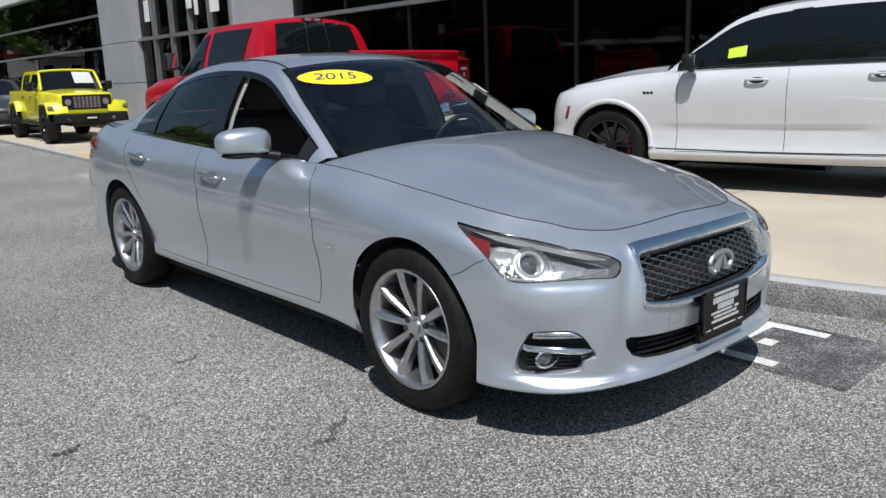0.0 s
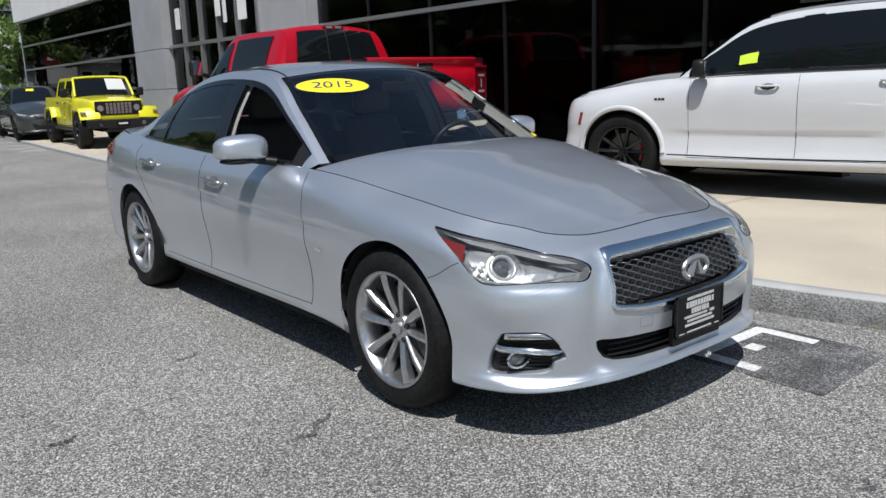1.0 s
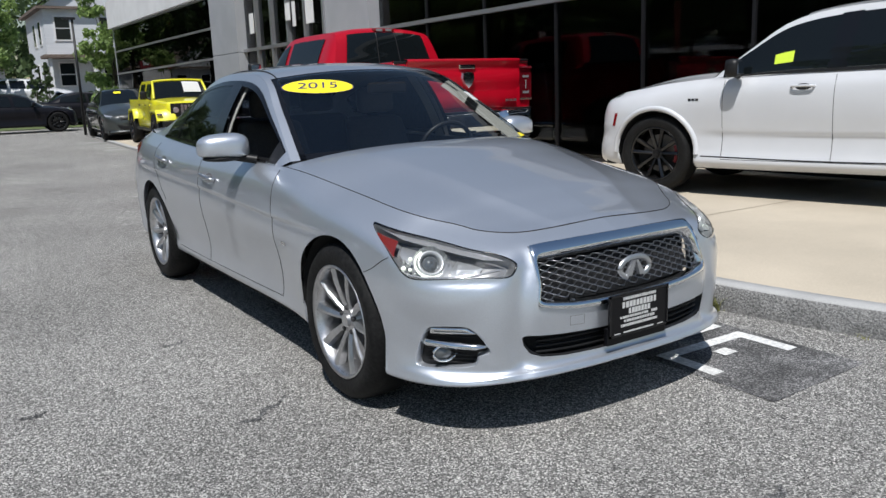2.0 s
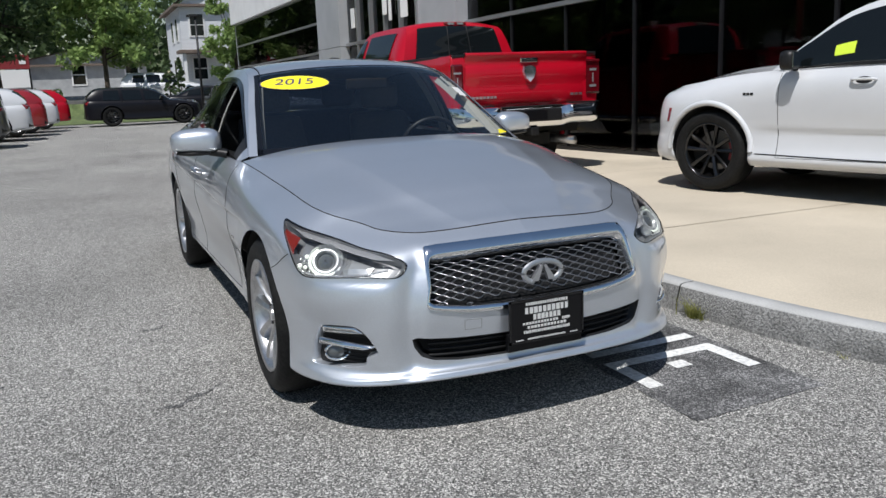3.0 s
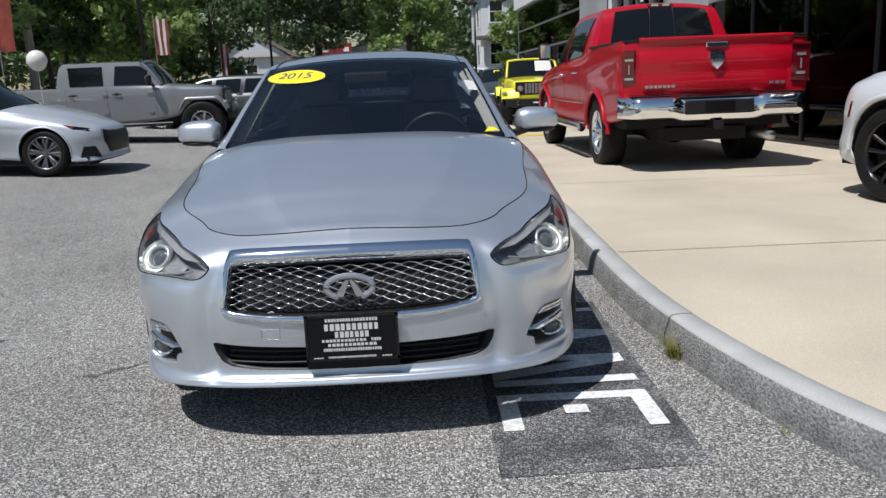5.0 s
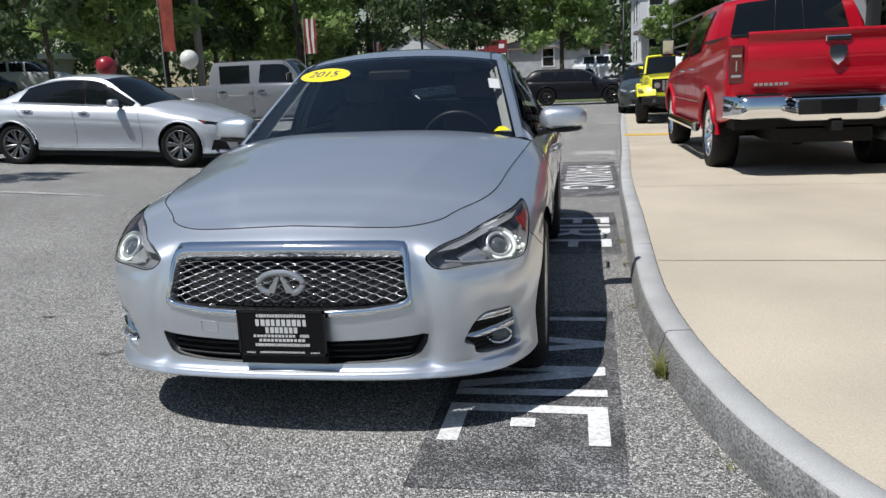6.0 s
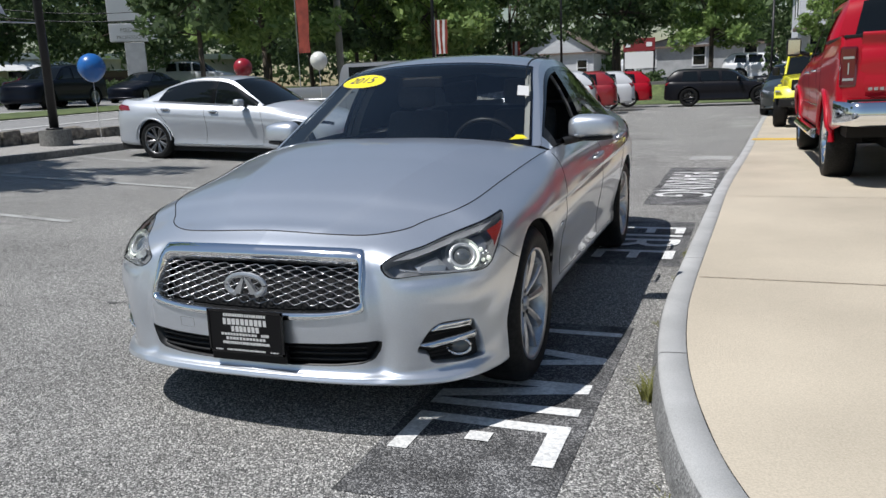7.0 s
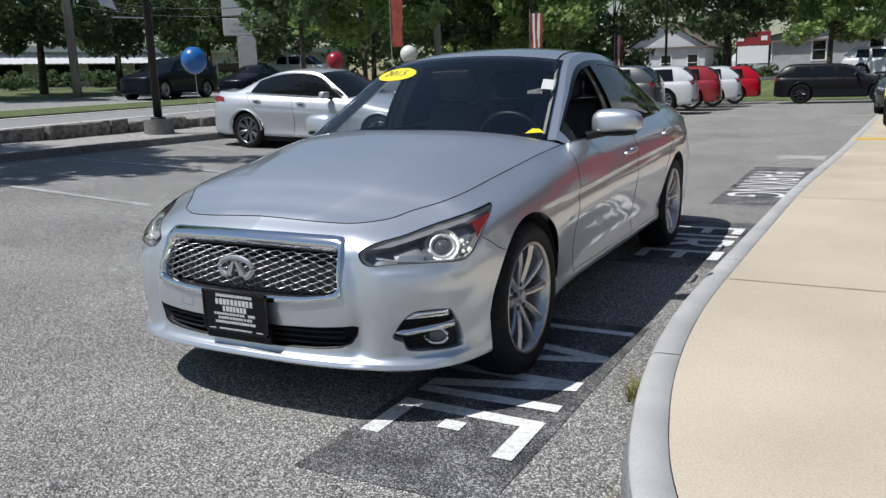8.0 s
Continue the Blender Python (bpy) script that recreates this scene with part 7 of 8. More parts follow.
# old cracks in the asphalt
rnd = random.Random(5)
for pts in ([(-2.05, 0.62), (-1.98, 0.60), (-1.93, 0.64)], [(-0.20, -1.55), (-0.14, -1.57), (-0.09, -1.53)], [(-1.33, 0.02), (-1.25, 0.01), (-1.19, 0.08), (-1.13, 0.10), (-1.06, 0.18)], [(-1.32, 1.21), (-1.24, 1.20), (-1.18, 1.26)]):
    P = hermite(np.arange(len(pts)), np.array(pts, float), np.linspace(0, len(pts) - 1, 30))
    V, F = [], []
    for i, (x, y) in enumerate(P):
        w = 0.004 + 0.034 * rnd.random() * math.sin(math.pi * i / 29)
        V += [(x, y - w, 0.0025), (x + rnd.uniform(-0.004, 0.004), y + w, 0.0025)]
    F = [(2 * i, 2 * i + 2, 2 * i + 3, 2 * i + 1) for i in range(29)]
    tagged(new("crack", mesh_of("crack", V, F, M_PATCH)), "short dark filled crack in the asphalt", "crack", kind="structure")

# ---- the showroom ----
shop = thing("showroom", "dark glazed car showroom with grey portal and white fascia", "building", pose(6.27, 0, 0.08, -0.57, 0, 2.29), kind="structure")
B0 = 0.0
box("plinth", -0.03, 1.35, B0, 0.2, 11.4, B0 + 0.14, M_DARKALU, shop)
YS = [1.40, 3.05, 4.70, 6.36, 8.05, 9.72, 11.4]
for y, y1 in zip(YS, YS[1:]):
    box("mullion", -0.035, y - 0.022, B0 + 0.14, 0.08, y + 0.022, 4.7, M_DARKALU, shop)
    for z0, z1 in ((B0 + 0.14, 2.42), (2.50, 4.2), (4.25, 4.7)):
        box("pane", 0, y + 0.022, z0, 0.02, y1 - 0.022, z1, M_GLASSB, shop)
box("band", -0.07, 1.37, 2.42, 0.02, 11.4, 2.49, M_ALU, shop)
box("band", -0.07, 1.37, 4.2, 0.02, 11.4, 4.25, M_ALU, shop)
for x in np.arange(0.1, 8, 1.65):
    for z0, z1 in ((B0 + 0.14, 2.42), (2.50, 4.2), (4.25, 4.7)):
        box("pane", x, 1.38, z0, x + 1.6, 1.40, z1, M_GLASSB, shop)
box("wall_panel", -0.25, 11.4, B0, 0.3, 13.0, 5.2, M_GREYPANEL, shop)
box("wall_panel", -0.05, 13.0, B0, 0.3, 13.6, 5.2, M_GREYPANEL, shop)
box("wall_panel", -0.25, 18.2, B0, 0.3, 20.1, 1.4, M_GREYPANEL, shop)
box("wall_panel", -0.25, 18.2, 1.415, 0.3, 20.1, 2.42, M_GREYPANEL, shop)
box("wall_panel", -0.25, 18.2, 2.435, 0.3, 20.1, 5.2, M_GREYPANEL, shop)
box("wall_panel", -0.25, 13.6, 4.6, 0.3, 18.2, 5.2, M_GREYPANEL, shop)
PY = np.linspace(13.6, 18.2, 6)
for y, y1 in zip(PY, PY[1:]):
    for z0, z1 in ((B0, 1.2), (1.25, 2.42), (2.5, 4.6)):
        box("pane", 0, y + 0.03, z0, 0.02, y1 - 0.03, z1, M_GLASSB, shop)
    box("mullion", -0.1, y - 0.04, B0, 0.1, y + 0.04, 4.6, M_ALU, shop)
box("band", -0.1, 13.6, 2.42, 0.02, 18.2, 2.50, M_ALU, shop)
for ya, yb, za, zb in ((17.35, 17.60, 2.85, 3.35), (14.90, 15.05, 2.82, 3.38), (15.18, 15.42, 2.98, 3.38), (13.98, 14.36, 2.82, 3.36)):
    box("number_bar", -0.13, ya, za, -0.11, yb, zb, M_WHITEWALL, shop, 0.004)
for z0, z1 in ((B0, 1.45), (1.51, 2.36), (2.42, 3.22), (3.28, 4.1)):
    for y in np.arange(20.1, 31.5, 2.9):
        box("pane", 0, y + 0.01, z0, 0.02, min(y + 2.89, 31.6), z1, M_GLASSB, shop)
    box("band", -0.05, 20.1, z1, 0.03, 31.6, z1 + 0.06, M_ALU, shop)
box("fascia", -0.15, 20.1, 4.16, 6, 31.8, 5.2, M_WHITEWALL, shop)
box("roof_edge", -0.12, 1.35, 4.7, 0.3, 11.4, 5.2, M_GREYPANEL, shop)
# room surfaces with the indoor shade put into their colour
box("back_wall", 8, 1.4, 0, 8.2, 31.6, 5.2, M_ROOMSHADE, shop)
box("roof_slab", 0.3, 1.4, 4.7, 8.2, 31.6, 5.0, M_ROOMSHADE, shop)
box("shop_floor", 0.03, 1.4, B0 + 0.01, 8, 31.6, B0 + 0.03, M_ROOMSHADE, shop)
box("end_wall", 0.02, 31.6, 0, 8.2, 31.8, 5.2, M_GREYPANEL, shop)

frame_sign = thing("folding_board", "grey folding display board standing behind the showroom glass", "display board", pose(6.62, 7.72, 0.115, 0, 0, 20))
for sx, lean in ((1, 9), (-1, -9)):
    bm = bmesh.new()
    add_box(bm, -0.02, -0.28, 0.0, 0.02, 0.28, 1.45, 0.008, pose(0, sx * 0.20, 0, lean, 0, 0))
    part("board", bm, M_GREYPANEL, frame_sign)

# ---- the island by the road ----
gz = lambda x, y: float(ground_z(x, y))
IS_X0, IS_X1 = -9.55, -11.9
isl = thing("island_kerb", "low grey concrete kerb round the gravel island", "kerb", kind="structure")
M_CONC = vary(mat("grey_concrete", (0.28, 0.27, 0.25), 0.9), 30, (0.12, 0.117, 0.108), (0.21, 0.205, 0.19), bump=0.4, scale2=2, amount2=0.15)
for y0 in np.arange(-6.0, 11.0, 2.0):
    bm = bmesh.new()
    add_box(bm, IS_X0 - 0.16, y0 + 0.008, gz(IS_X0, y0) - 0.06, IS_X0, y0 + 1.992, gz(IS_X0, y0) + 0.13, 0.02)
    part("kerb_stone", bm, M_CONC, isl)
sheet("gravel_bed", [(IS_X0 - 0.16, -6), (IS_X0 - 0.16, 11), (-12.6, 11), (-12.2, -6)], vary(mat("pale_gravel", (0.35, 0.33, 0.30), 0.95), 40, (0.14, 0.13, 0.12), (0.5, 0.48, 0.45), bump=1.0, scale2=120, amount2=0.4), 0.085, "pale gravel bed of the island", "gravel")
M_ROCK = vary(mat("field_stone", (0.18, 0.16, 0.13), 0.95), 9, (0.09, 0.08, 0.07), (0.27, 0.24, 0.20), bump=1.0, scale2=45, amount2=0.25)
wall = thing("stone_border", "row of rough brown field stones along the island", "stone wall", kind="structure")
rnd = random.Random(11)
y = -5.5
while y < 11.2:
    L = rnd.uniform(0.45, 0.95)
    h = rnd.uniform(0.20, 0.30)
    bm = bmesh.new()
    add_box(bm, -0.16, -L / 2, 0, 0.16, L / 2, h, 0.05)
    bmesh.ops.subdivide_edges(bm, edges=bm.edges, cuts=1, use_grid_fill=True)
    off = Vector((rnd.uniform(0, 50), rnd.uniform(0, 50), 0))
    for v in bm.verts:
        nn = noise.noise_vector(v.co * 4 + off)
        v.co += nn * 0.035
    x = -11.45 + rnd.uniform(-0.05, 0.05) - 0.03 * y * 0.3
    bmesh.ops.transform(bm, matrix=pose(x, y + L / 2, gz(x, y) + 0.06, 0, 0, rnd.uniform(-6, 6)), verts=bm.verts)
    part("stone", bm, M_ROCK, wall)
    y += L + 0.02

# lamp post with banner arm
M_POLE = mat("black_painted_steel", (0.015, 0.015, 0.016), 0.45, 0.3)
lx, ly = -10.75, 8.8
post = thing("lamp_post", "tall black lamp post on a round concrete foot", "lamp post", pose(lx, ly, gz(lx, ly) + 0.06))
bm = bmesh.new()
add_cyl(bm, (0, 0, 0), (0, 0, 0.32), 0.30, 0.29, 28)
part("concrete_foot", bm, M_CONC, post)
bm = bmesh.new()
add_cyl(bm, (0, 0, 0.32), (0, 0, 0.36), 0.15, 0.15, 16)
add_cyl(bm, (0, 0, 0.34), (0, 0, 7.5), 0.085, 0.06, 16)
part("pole", bm, M_POLE, post, smooth=True)
bm = bmesh.new()
for z in (2.32, 4.2):
    add_cyl(bm, (0, 0, z), (-0.45, -0.5, z + 0.02), 0.014, 0.012, 8)
part("banner_arm", bm, M_SATIN, post)
box("lamp_head", -0.5, -0.12, 7.45, 0.1, 0.12, 7.57, M_POLE, post, 0.03)
G = [[(-0.41 * w, -0.91 * w + 0.03 * math.sin(z * 7 + f * 4), 2.44 + 1.7 * z + 0.10 * f) for f in np.linspace(0, 1, 7) for w in (0.58 + 0.28 * f + 0.22 * math.sin(math.pi * min(1, z * 1.1)),)] for z in np.linspace(0, 1, 14)]
child("banner", grid_mesh("banner", G, vary(mat("pale_banner_cloth", (0.62, 0.62, 0.68), 0.8), 6, (0.55, 0.55, 0.62), (0.7, 0.7, 0.75))), post, "pale cloth banner")


def pole(name, label, x, y, h, r, material, m=None):
    p = thing(name, label, "pole", pose(x, y, gz(x, y)))
    bm = bmesh.new()
    add_cyl(bm, (0, 0, -0.1), (0, 0, h), r, r * 0.75, 14)
    part("shaft", bm, material, p, smooth=True)
    return p


M_WOODPOLE = vary(mat("weathered_pole_wood", (0.3, 0.28, 0.25), 0.95), 6, (0.2, 0.19, 0.17), (0.38, 0.36, 0.32), bump=0.5, stretch=(1, 1, 0.1))
up = pole("utility_pole", "pale weathered wooden utility pole beside the road", -27.6, 20.1, 12, 0.19, M_WOODPOLE)
pole("utility_pole", "pale weathered wooden utility pole behind the lot", -11.9, 23.3, 11, 0.14, M_WOODPOLE)
lp2 = pole("lamp_post", "slim black lamp post at the apron's far end", 2.75, 27.0, 3.9, 0.05, M_POLE)
box("lamp_head", -0.30, -0.08, 3.85, 0.10, 0.08, 3.93, M_POLE, lp2, 0.02)
pole("lamp_post", "slim black lamp post among the parked vehicles", -8.6, 24.2, 8.0, 0.07, M_POLE)
pole("lamp_post", "slim black lamp post among the parked vehicles", -6.1, 34.5, 8.0, 0.06, M_POLE)
for xa, ya, xb, yb, z in ((-27.6, 20.1, -30, 60, 8.6), (-27.6, 20.1, -18, -20, 8.6), (-27.6, 20.1, -30, 60, 8.0), (-11.9, 23.3, -27.6, 20.1, 4.9), (-11.9, 23.3, -27.6, 20.1, 4.6)):
    V, F = tube([(xa + (xb - xa) * t, ya + (yb - ya) * t, z + gz(xa, ya) - 0.9 * 4 * t * (1 - t)) for t in np.linspace(0, 1, 16)], 0.016, 5)
    tagged(new("overhead_cable", mesh_of("overhead_cable", V, F, M_POLE)), "thin black overhead cable between poles", "cable")


def flag(x, y, z0, w, h, cols, label):
    f = thing("feather_flag", label, "flag", pose(x, y, gz(x, y)))
    bm = bmesh.new()
    add_cyl(bm, (0, 0, 0), (0, 0, z0 + h + 0.1), 0.014, 0.010, 8)
    part("flag_pole", bm, M_SATIN, f)
    n = len(cols)
    for i, mm in enumerate(cols):
        a, b = w * i / n, w * (i + 1) / n
        G = [[(0.02 + a + (b - a) * k / 3 + 0.006 * math.sin(9 * z + k), 0.03 * math.sin(4 * z + 12 * (a + (b - a) * k / 3)), z0 + h * z) for k in range(4)] for z in np.linspace(0, 1, 12)]
        child("cloth", grid_mesh("cloth", G, mm), f)


M_FRED = vary(mat("red_flag_cloth", (0.25, 0.035, 0.02), 0.8), 4, (0.16, 0.025, 0.015), (0.28, 0.05, 0.03))
M_FWHITE = mat("white_flag_cloth", (0.6, 0.58, 0.56), 0.8)
flag(-8.6, 14.6, 1.95, 0.34, 1.6, [M_FRED], "red-brown cloth banner on a thin pole")
flag(-6.6, 19.0, 2.02, 0.36, 0.95, [M_FRED, M_FWHITE, M_FRED, M_FWHITE, M_FRED], "red and white striped flag hanging from a pole")
flag(-8.2, 33.5, 1.5, 0.35, 1.4, [M_FRED, M_FWHITE, M_FRED], "faded red and white flag hanging from a pole")


def balloon(x, y, z, r, colour, name, label):
    b = thing(name, label, "balloon", pose(x, y, z))
    bm = bmesh.new()
    bmesh.ops.create_uvsphere(bm, u_segments=24, v_segments=16, radius=r)
    for v in bm.verts:
        if v.co.z < 0:
            v.co.z *= 1.12
            v.co.x *= 1 - 0.12 * (v.co.z / r) ** 2
            v.co.y *= 1 - 0.12 * (v.co.z / r) ** 2
    part("skin", bm, mat(name + "_film", colour, 0.3, 0.0, 0.5), b, smooth=True)
    bm = bmesh.new()
    add_cyl(bm, (0, 0, -r * 1.1), (0.02, 0.02, gz(x, y) - z), 0.006, 0.006, 6)
    part("stick", bm, M_FWHITE, b)


balloon(-10.6, 9.8, 1.90, 0.27, (0.015, 0.13, 0.42), "blue_balloon", "shiny blue balloon on a stick")
balloon(-8.3, 11.7, 1.80, 0.20, (0.30, 0.01, 0.02), "red_balloon", "shiny red balloon on a stick")
balloon(-6.95, 12.6, 1.90, 0.19, (0.72, 0.72, 0.66), "white_balloon", "white balloon on a stick")

# ---- road, verges ----
ROAD = lambda f, y: (-12.9 - 0.19 * (y - 9.7) - f * 14.0, y)
Ys = np.linspace(-40, 75, 14)
sheet("road", [ROAD(-0.02, y) for y in Ys] + [ROAD(0.36, y) for y in Ys[::-1]], M_ROAD, 0.02, "pale near lanes of the road beyond the lot", "road", cells=2.5)
sheet("road", [ROAD(0.53, y) for y in Ys] + [ROAD(0.86, y) for y in Ys[::-1]], M_ROAD, 0.02, "pale far lanes of the road beyond the median", "road", cells=2.5)
sheet("median", [ROAD(0.36, y) for y in Ys] + [ROAD(0.53, y) for y in Ys[::-1]], M_GRASS, 0.06, "olive grass median between the lanes", "grass", cells=2.5)
for f0, f1 in ((0.16, 0.17), (0.335, 0.345), (0.55, 0.56), (0.84, 0.85)):
    sheet("road_line", [ROAD(f0, y) for y in Ys] + [ROAD(f1, y) for y in Ys[::-1]], M_LINE, 0.035, "white line along the road", "marking", cells=50)
sheet("verge", [(-12.3, 11.5), (-12.3, 36)] + [ROAD(-0.02, y) for y in np.linspace(36, 14.5, 8)], M_GRASS, 0.03, "strip of mown grass beside the road", "grass", cells=2.5)
sheet("far_verge", [ROAD(0.86, y) for y in Ys] + [ROAD(3.4, y) for y in Ys[::-1]], M_GRASS, 0.04, "mown grass beyond the road", "grass", cells=4)
sheet("end_verge", [(-30, 36.6), (-12, 36.2), (-3.2, 35.0), (3.0, 35.0), (30, 35.4), (30, 39.5), (-30, 40.5)], M_GRASS, 0.03, "grass bank past the lane's end", "grass", cells=1.2)
bank = thing("retaining_wall", "long low grey concrete wall above the grass bank", "wall", kind="structure")
for x0 in np.arange(-16, 24, 4.0):
    box("wall_block", x0 + 0.01, 40.5, gz(x0, 40.5) - 0.3, x0 + 3.99, 40.9, gz(x0 + 2, 40.5) + 0.62, M_CONC, bank, 0.02)

# ---- buildings far off ----
M_CLAP = vary(mat("pale_grey_clapboard", (0.5, 0.52, 0.55), 0.7), 3, (0.60, 0.62, 0.65), (0.68, 0.70, 0.73), bump=0.2, stretch=(0.2, 0.2, 14))
M_ROOF = vary(mat("brown_shingle_roof", (0.16, 0.12, 0.10), 0.9), 14, (0.11, 0.085, 0.07), (0.21, 0.16, 0.13), bump=0.5)
M_WHITETRIM = mat("white_trim", (0.75, 0.75, 0.75), 0.5)


def house(name, label, x, y, w, d, h, roof_h, walls, turn=0):
    base = gz(x, y)
    hs = thing(name, label, "house", pose(x, y, base - 0.2, 0, 0, turn))
    box("wall", -w / 2, -d / 2, 0, w / 2, d / 2, h, walls, hs)
    bm = bmesh.new()
    o = 0.35
    pts = [(-w / 2 - o, -d / 2 - o, h), (w / 2 + o, -d / 2 - o, h), (w / 2 + o, d / 2 + o, h), (-w / 2 - o, d / 2 + o, h), (0, -d / 2 - o, h + roof_h), (0, d / 2 + o, h + roof_h)]
    vs = [bm.verts.new(p) for p in pts]
    vs2 = [bm.verts.new((p[0], p[1], p[2] - 0.15)) for p in pts[:4]]
    for f in ((0, 4, 5, 3), (4, 1, 2, 5)):
        bm.faces.new([vs[i] for i in f])
    for i in range(4):
        k = (i + 1) % 4
        bm.faces.new((vs2[i], vs2[k], vs[k], vs[i]))
    bm.faces.new(vs2[::-1])
    part("roof", bm, M_ROOF, hs)
    bm = bmesh.new()
    a = [bm.verts.new(p) for p in ((-w / 2, -d / 2 - 0.003, h), (w / 2, -d / 2 - 0.003, h), (0, -d / 2 - 0.003, h + roof_h * 0.95))]
    bm.faces.new(a)
    part("gable", bm, walls, hs)
    for z in (0.9, 3.6):
        if z + 1.4 > h:
            continue
        for k in np.linspace(-w / 2 + 1.0, w / 2 - 1.0, 3):
            win = child("window", None, hs)
            box("window_frame", k - 0.5, -d / 2 - 0.05, z, k + 0.5, -d / 2 + 0.02, z + 1.5, M_WHITETRIM, win, 0.01)
            box("pane", k - 0.4, -d / 2 - 0.06, z + 0.1, k + 0.4, -d / 2 - 0.045, z + 0.72, M_TINT, win)
            box("pane", k - 0.4, -d / 2 - 0.06, z + 0.78, k + 0.4, -d / 2 - 0.045, z + 1.4, M_TINT, win)
    return hs


hs = house("grey_house", "pale grey clapboard two-storey house with brown roof", 8.6, 54.5, 7.0, 8.0, 5.6, 2.6, M_CLAP)
box("porch_roof", -3.9, -5.8, 2.55, 3.9, -4.0, 2.75, M_ROOF, hs, 0.02)
for x in (-3.6, -1.2, 1.2, 3.6):
    box("porch_post", x - 0.09, -5.6, 0, x + 0.09, -5.42, 2.55, M_WHITETRIM, hs)
for sx in (-1, 1):
    for y in (-2.2, 0.2):
        for z in (0.9, 3.4):
            win = child("window", None, hs)
            box("window_frame", sx * 3.5 - 0.04, y - 0.5, z, sx * 3.5 + 0.04, y + 0.5, z + 1.5, M_WHITETRIM, win)
            box("pane", sx * 3.5 - 0.05, y - 0.4, z + 0.1, sx * 3.5 + 0.05, y + 0.4, z + 1.4, M_TINT, win)
house("white_house", "small white gabled house behind the trees", -13.5, 72, 6.5, 7, 3.0, 2.2, vary(mat("white_siding", (0.55, 0.56, 0.57), 0.7), 3, (0.48, 0.49, 0.50), (0.60, 0.61, 0.62), stretch=(0.2, 0.2, 12)))
house("grey_shed", "low pale grey building past the bank", -1.0, 62, 9, 6, 2.4, 1.0, vary(mat("grey_boards", (0.36, 0.37, 0.38), 0.7), 2, (0.32, 0.33, 0.34), (0.42, 0.43, 0.44)))
shopfar = thing("long_low_building", "long low pale building with a ribbed awning", "building", pose(-58, 42, gz(-39, 42) - 0.3, 0, 0, 70))
box("wall", -30, 0, 0, 30, 8, 3.4, vary(mat("pale_render", (0.55, 0.5, 0.47), 0.8), 1, (0.5, 0.45, 0.42), (0.6, 0.55, 0.52)), shopfar)
box("roof", -30.5, -0.6, 3.4, 30.5, 8.5, 3.9, M_WHITETRIM, shopfar)
for k in np.arange(-28, 28, 4.0):
    w = child("shop_window", None, shopfar)
    box("window_frame", k - 1.5, -0.08, 0.5, k + 1.5, 0.02, 2.5, M_WHITETRIM, w)
    box("pane", k - 1.4, -0.10, 0.6, k + 1.4, -0.075, 2.4, M_TINT, w)
G = [[(k, -0.1 - 1.6 * f, 3.3 - 0.9 * f + 0.05 * (i % 2)) for f in (0, 0.5, 1)] for i, k in enumerate(np.arange(-12, 12, 0.3))]
child("awning", grid_mesh("awning", G, mat("awning_white", (0.7, 0.7, 0.7), 0.6)), shopfar)

# roadside signs
sx_, sy_ = -27.6, 31.0
sg = thing("road_sign_tower", "tall pale sign tower with two printed panels", "sign", pose(sx_, sy_, gz(sx_, sy_), 0, 0, 38))
box("pillar", -0.48, -0.25, 0, 0.48, 0.25, 2.9, vary(mat("pale_stucco", (0.6, 0.6, 0.6), 0.8), 3, (0.55, 0.55, 0.55), (0.65, 0.65, 0.65)), sg, 0.02)
for z0, z1, n in ((2.95, 3.85, 1), (3.95, 5.2, 2)):
    pn = box("panel", -1.15, -0.22, z0, 1.15, 0.22, z1, M_WHITETRIM, sg, 0.03)
    tagged(pn, "cream printed sign panel")
for word, z, size in (("MEDICAL", 3.42, 0.30), ("PROFESSIONAL", 3.08, 0.24)):
    tc = bpy.data.curves.new("sign_word", "FONT")
    tc.body, tc.size, tc.align_x = word, size, "CENTER"
    tob = new("sign_word", tc)
    me = bpy.data.meshes.new_from_object(tob.evaluated_get(bpy.context.evaluated_depsgraph_get()))
    bpy.data.objects.remove(tob)
    for v in me.vertices:
        v.co = Vector((v.co.x, -0.232, z + v.co.y))
    me.materials.append(mat("grey_lettering", (0.28, 0.28, 0.25), 0.7))
    child("sign_word", me, sg)
fl = thing("lease_sign", "red and white board sign on two posts", "sign", pose(-31.0, 29.0, gz(-31.0, 29.0), 0, 0, 48))
box("board", -0.48, -0.02, 0.25, 0.48, 0.02, 1.65, mat("red_sign_board", (0.55, 0.03, 0.05), 0.5), fl)
for z0, w in ((1.40, 0.36), (1.12, 0.40), (0.84, 0.34), (0.55, 0.38)):
    box("printed_bar", -w, -0.026, z0, w, -0.019, z0 + 0.10, M_FWHITE, fl)
for x in (-0.48, 0.44):
    box("sign_post", x, 0.021, 0, x + 0.04, 0.06, 1.62, M_FWHITE, fl)
rsn = thing("red_sign", "red and white roadside sign board", "sign", pose(-5.0, 56.5, gz(-5, 56.5)))
box("board", -1.1, -0.1, 1.9, 1.1, 0.1, 2.8, mat("red_board", (0.22, 0.02, 0.025), 0.6), rsn)
box("lower_board", -1.0, -0.1, 0.7, 1.0, 0.1, 1.85, M_WHITETRIM, rsn)
for x in (-0.9, 0.6):
    box("printed_bar", x - 0.1, -0.13, 2.2, x + 0.3, -0.10, 2.5, M_WHITETRIM, rsn)
for x in (-1.1, 1.0):
    box("sign_post", x, -0.05, 0, x + 0.1, 0.05, 1.9, M_POLE, rsn)

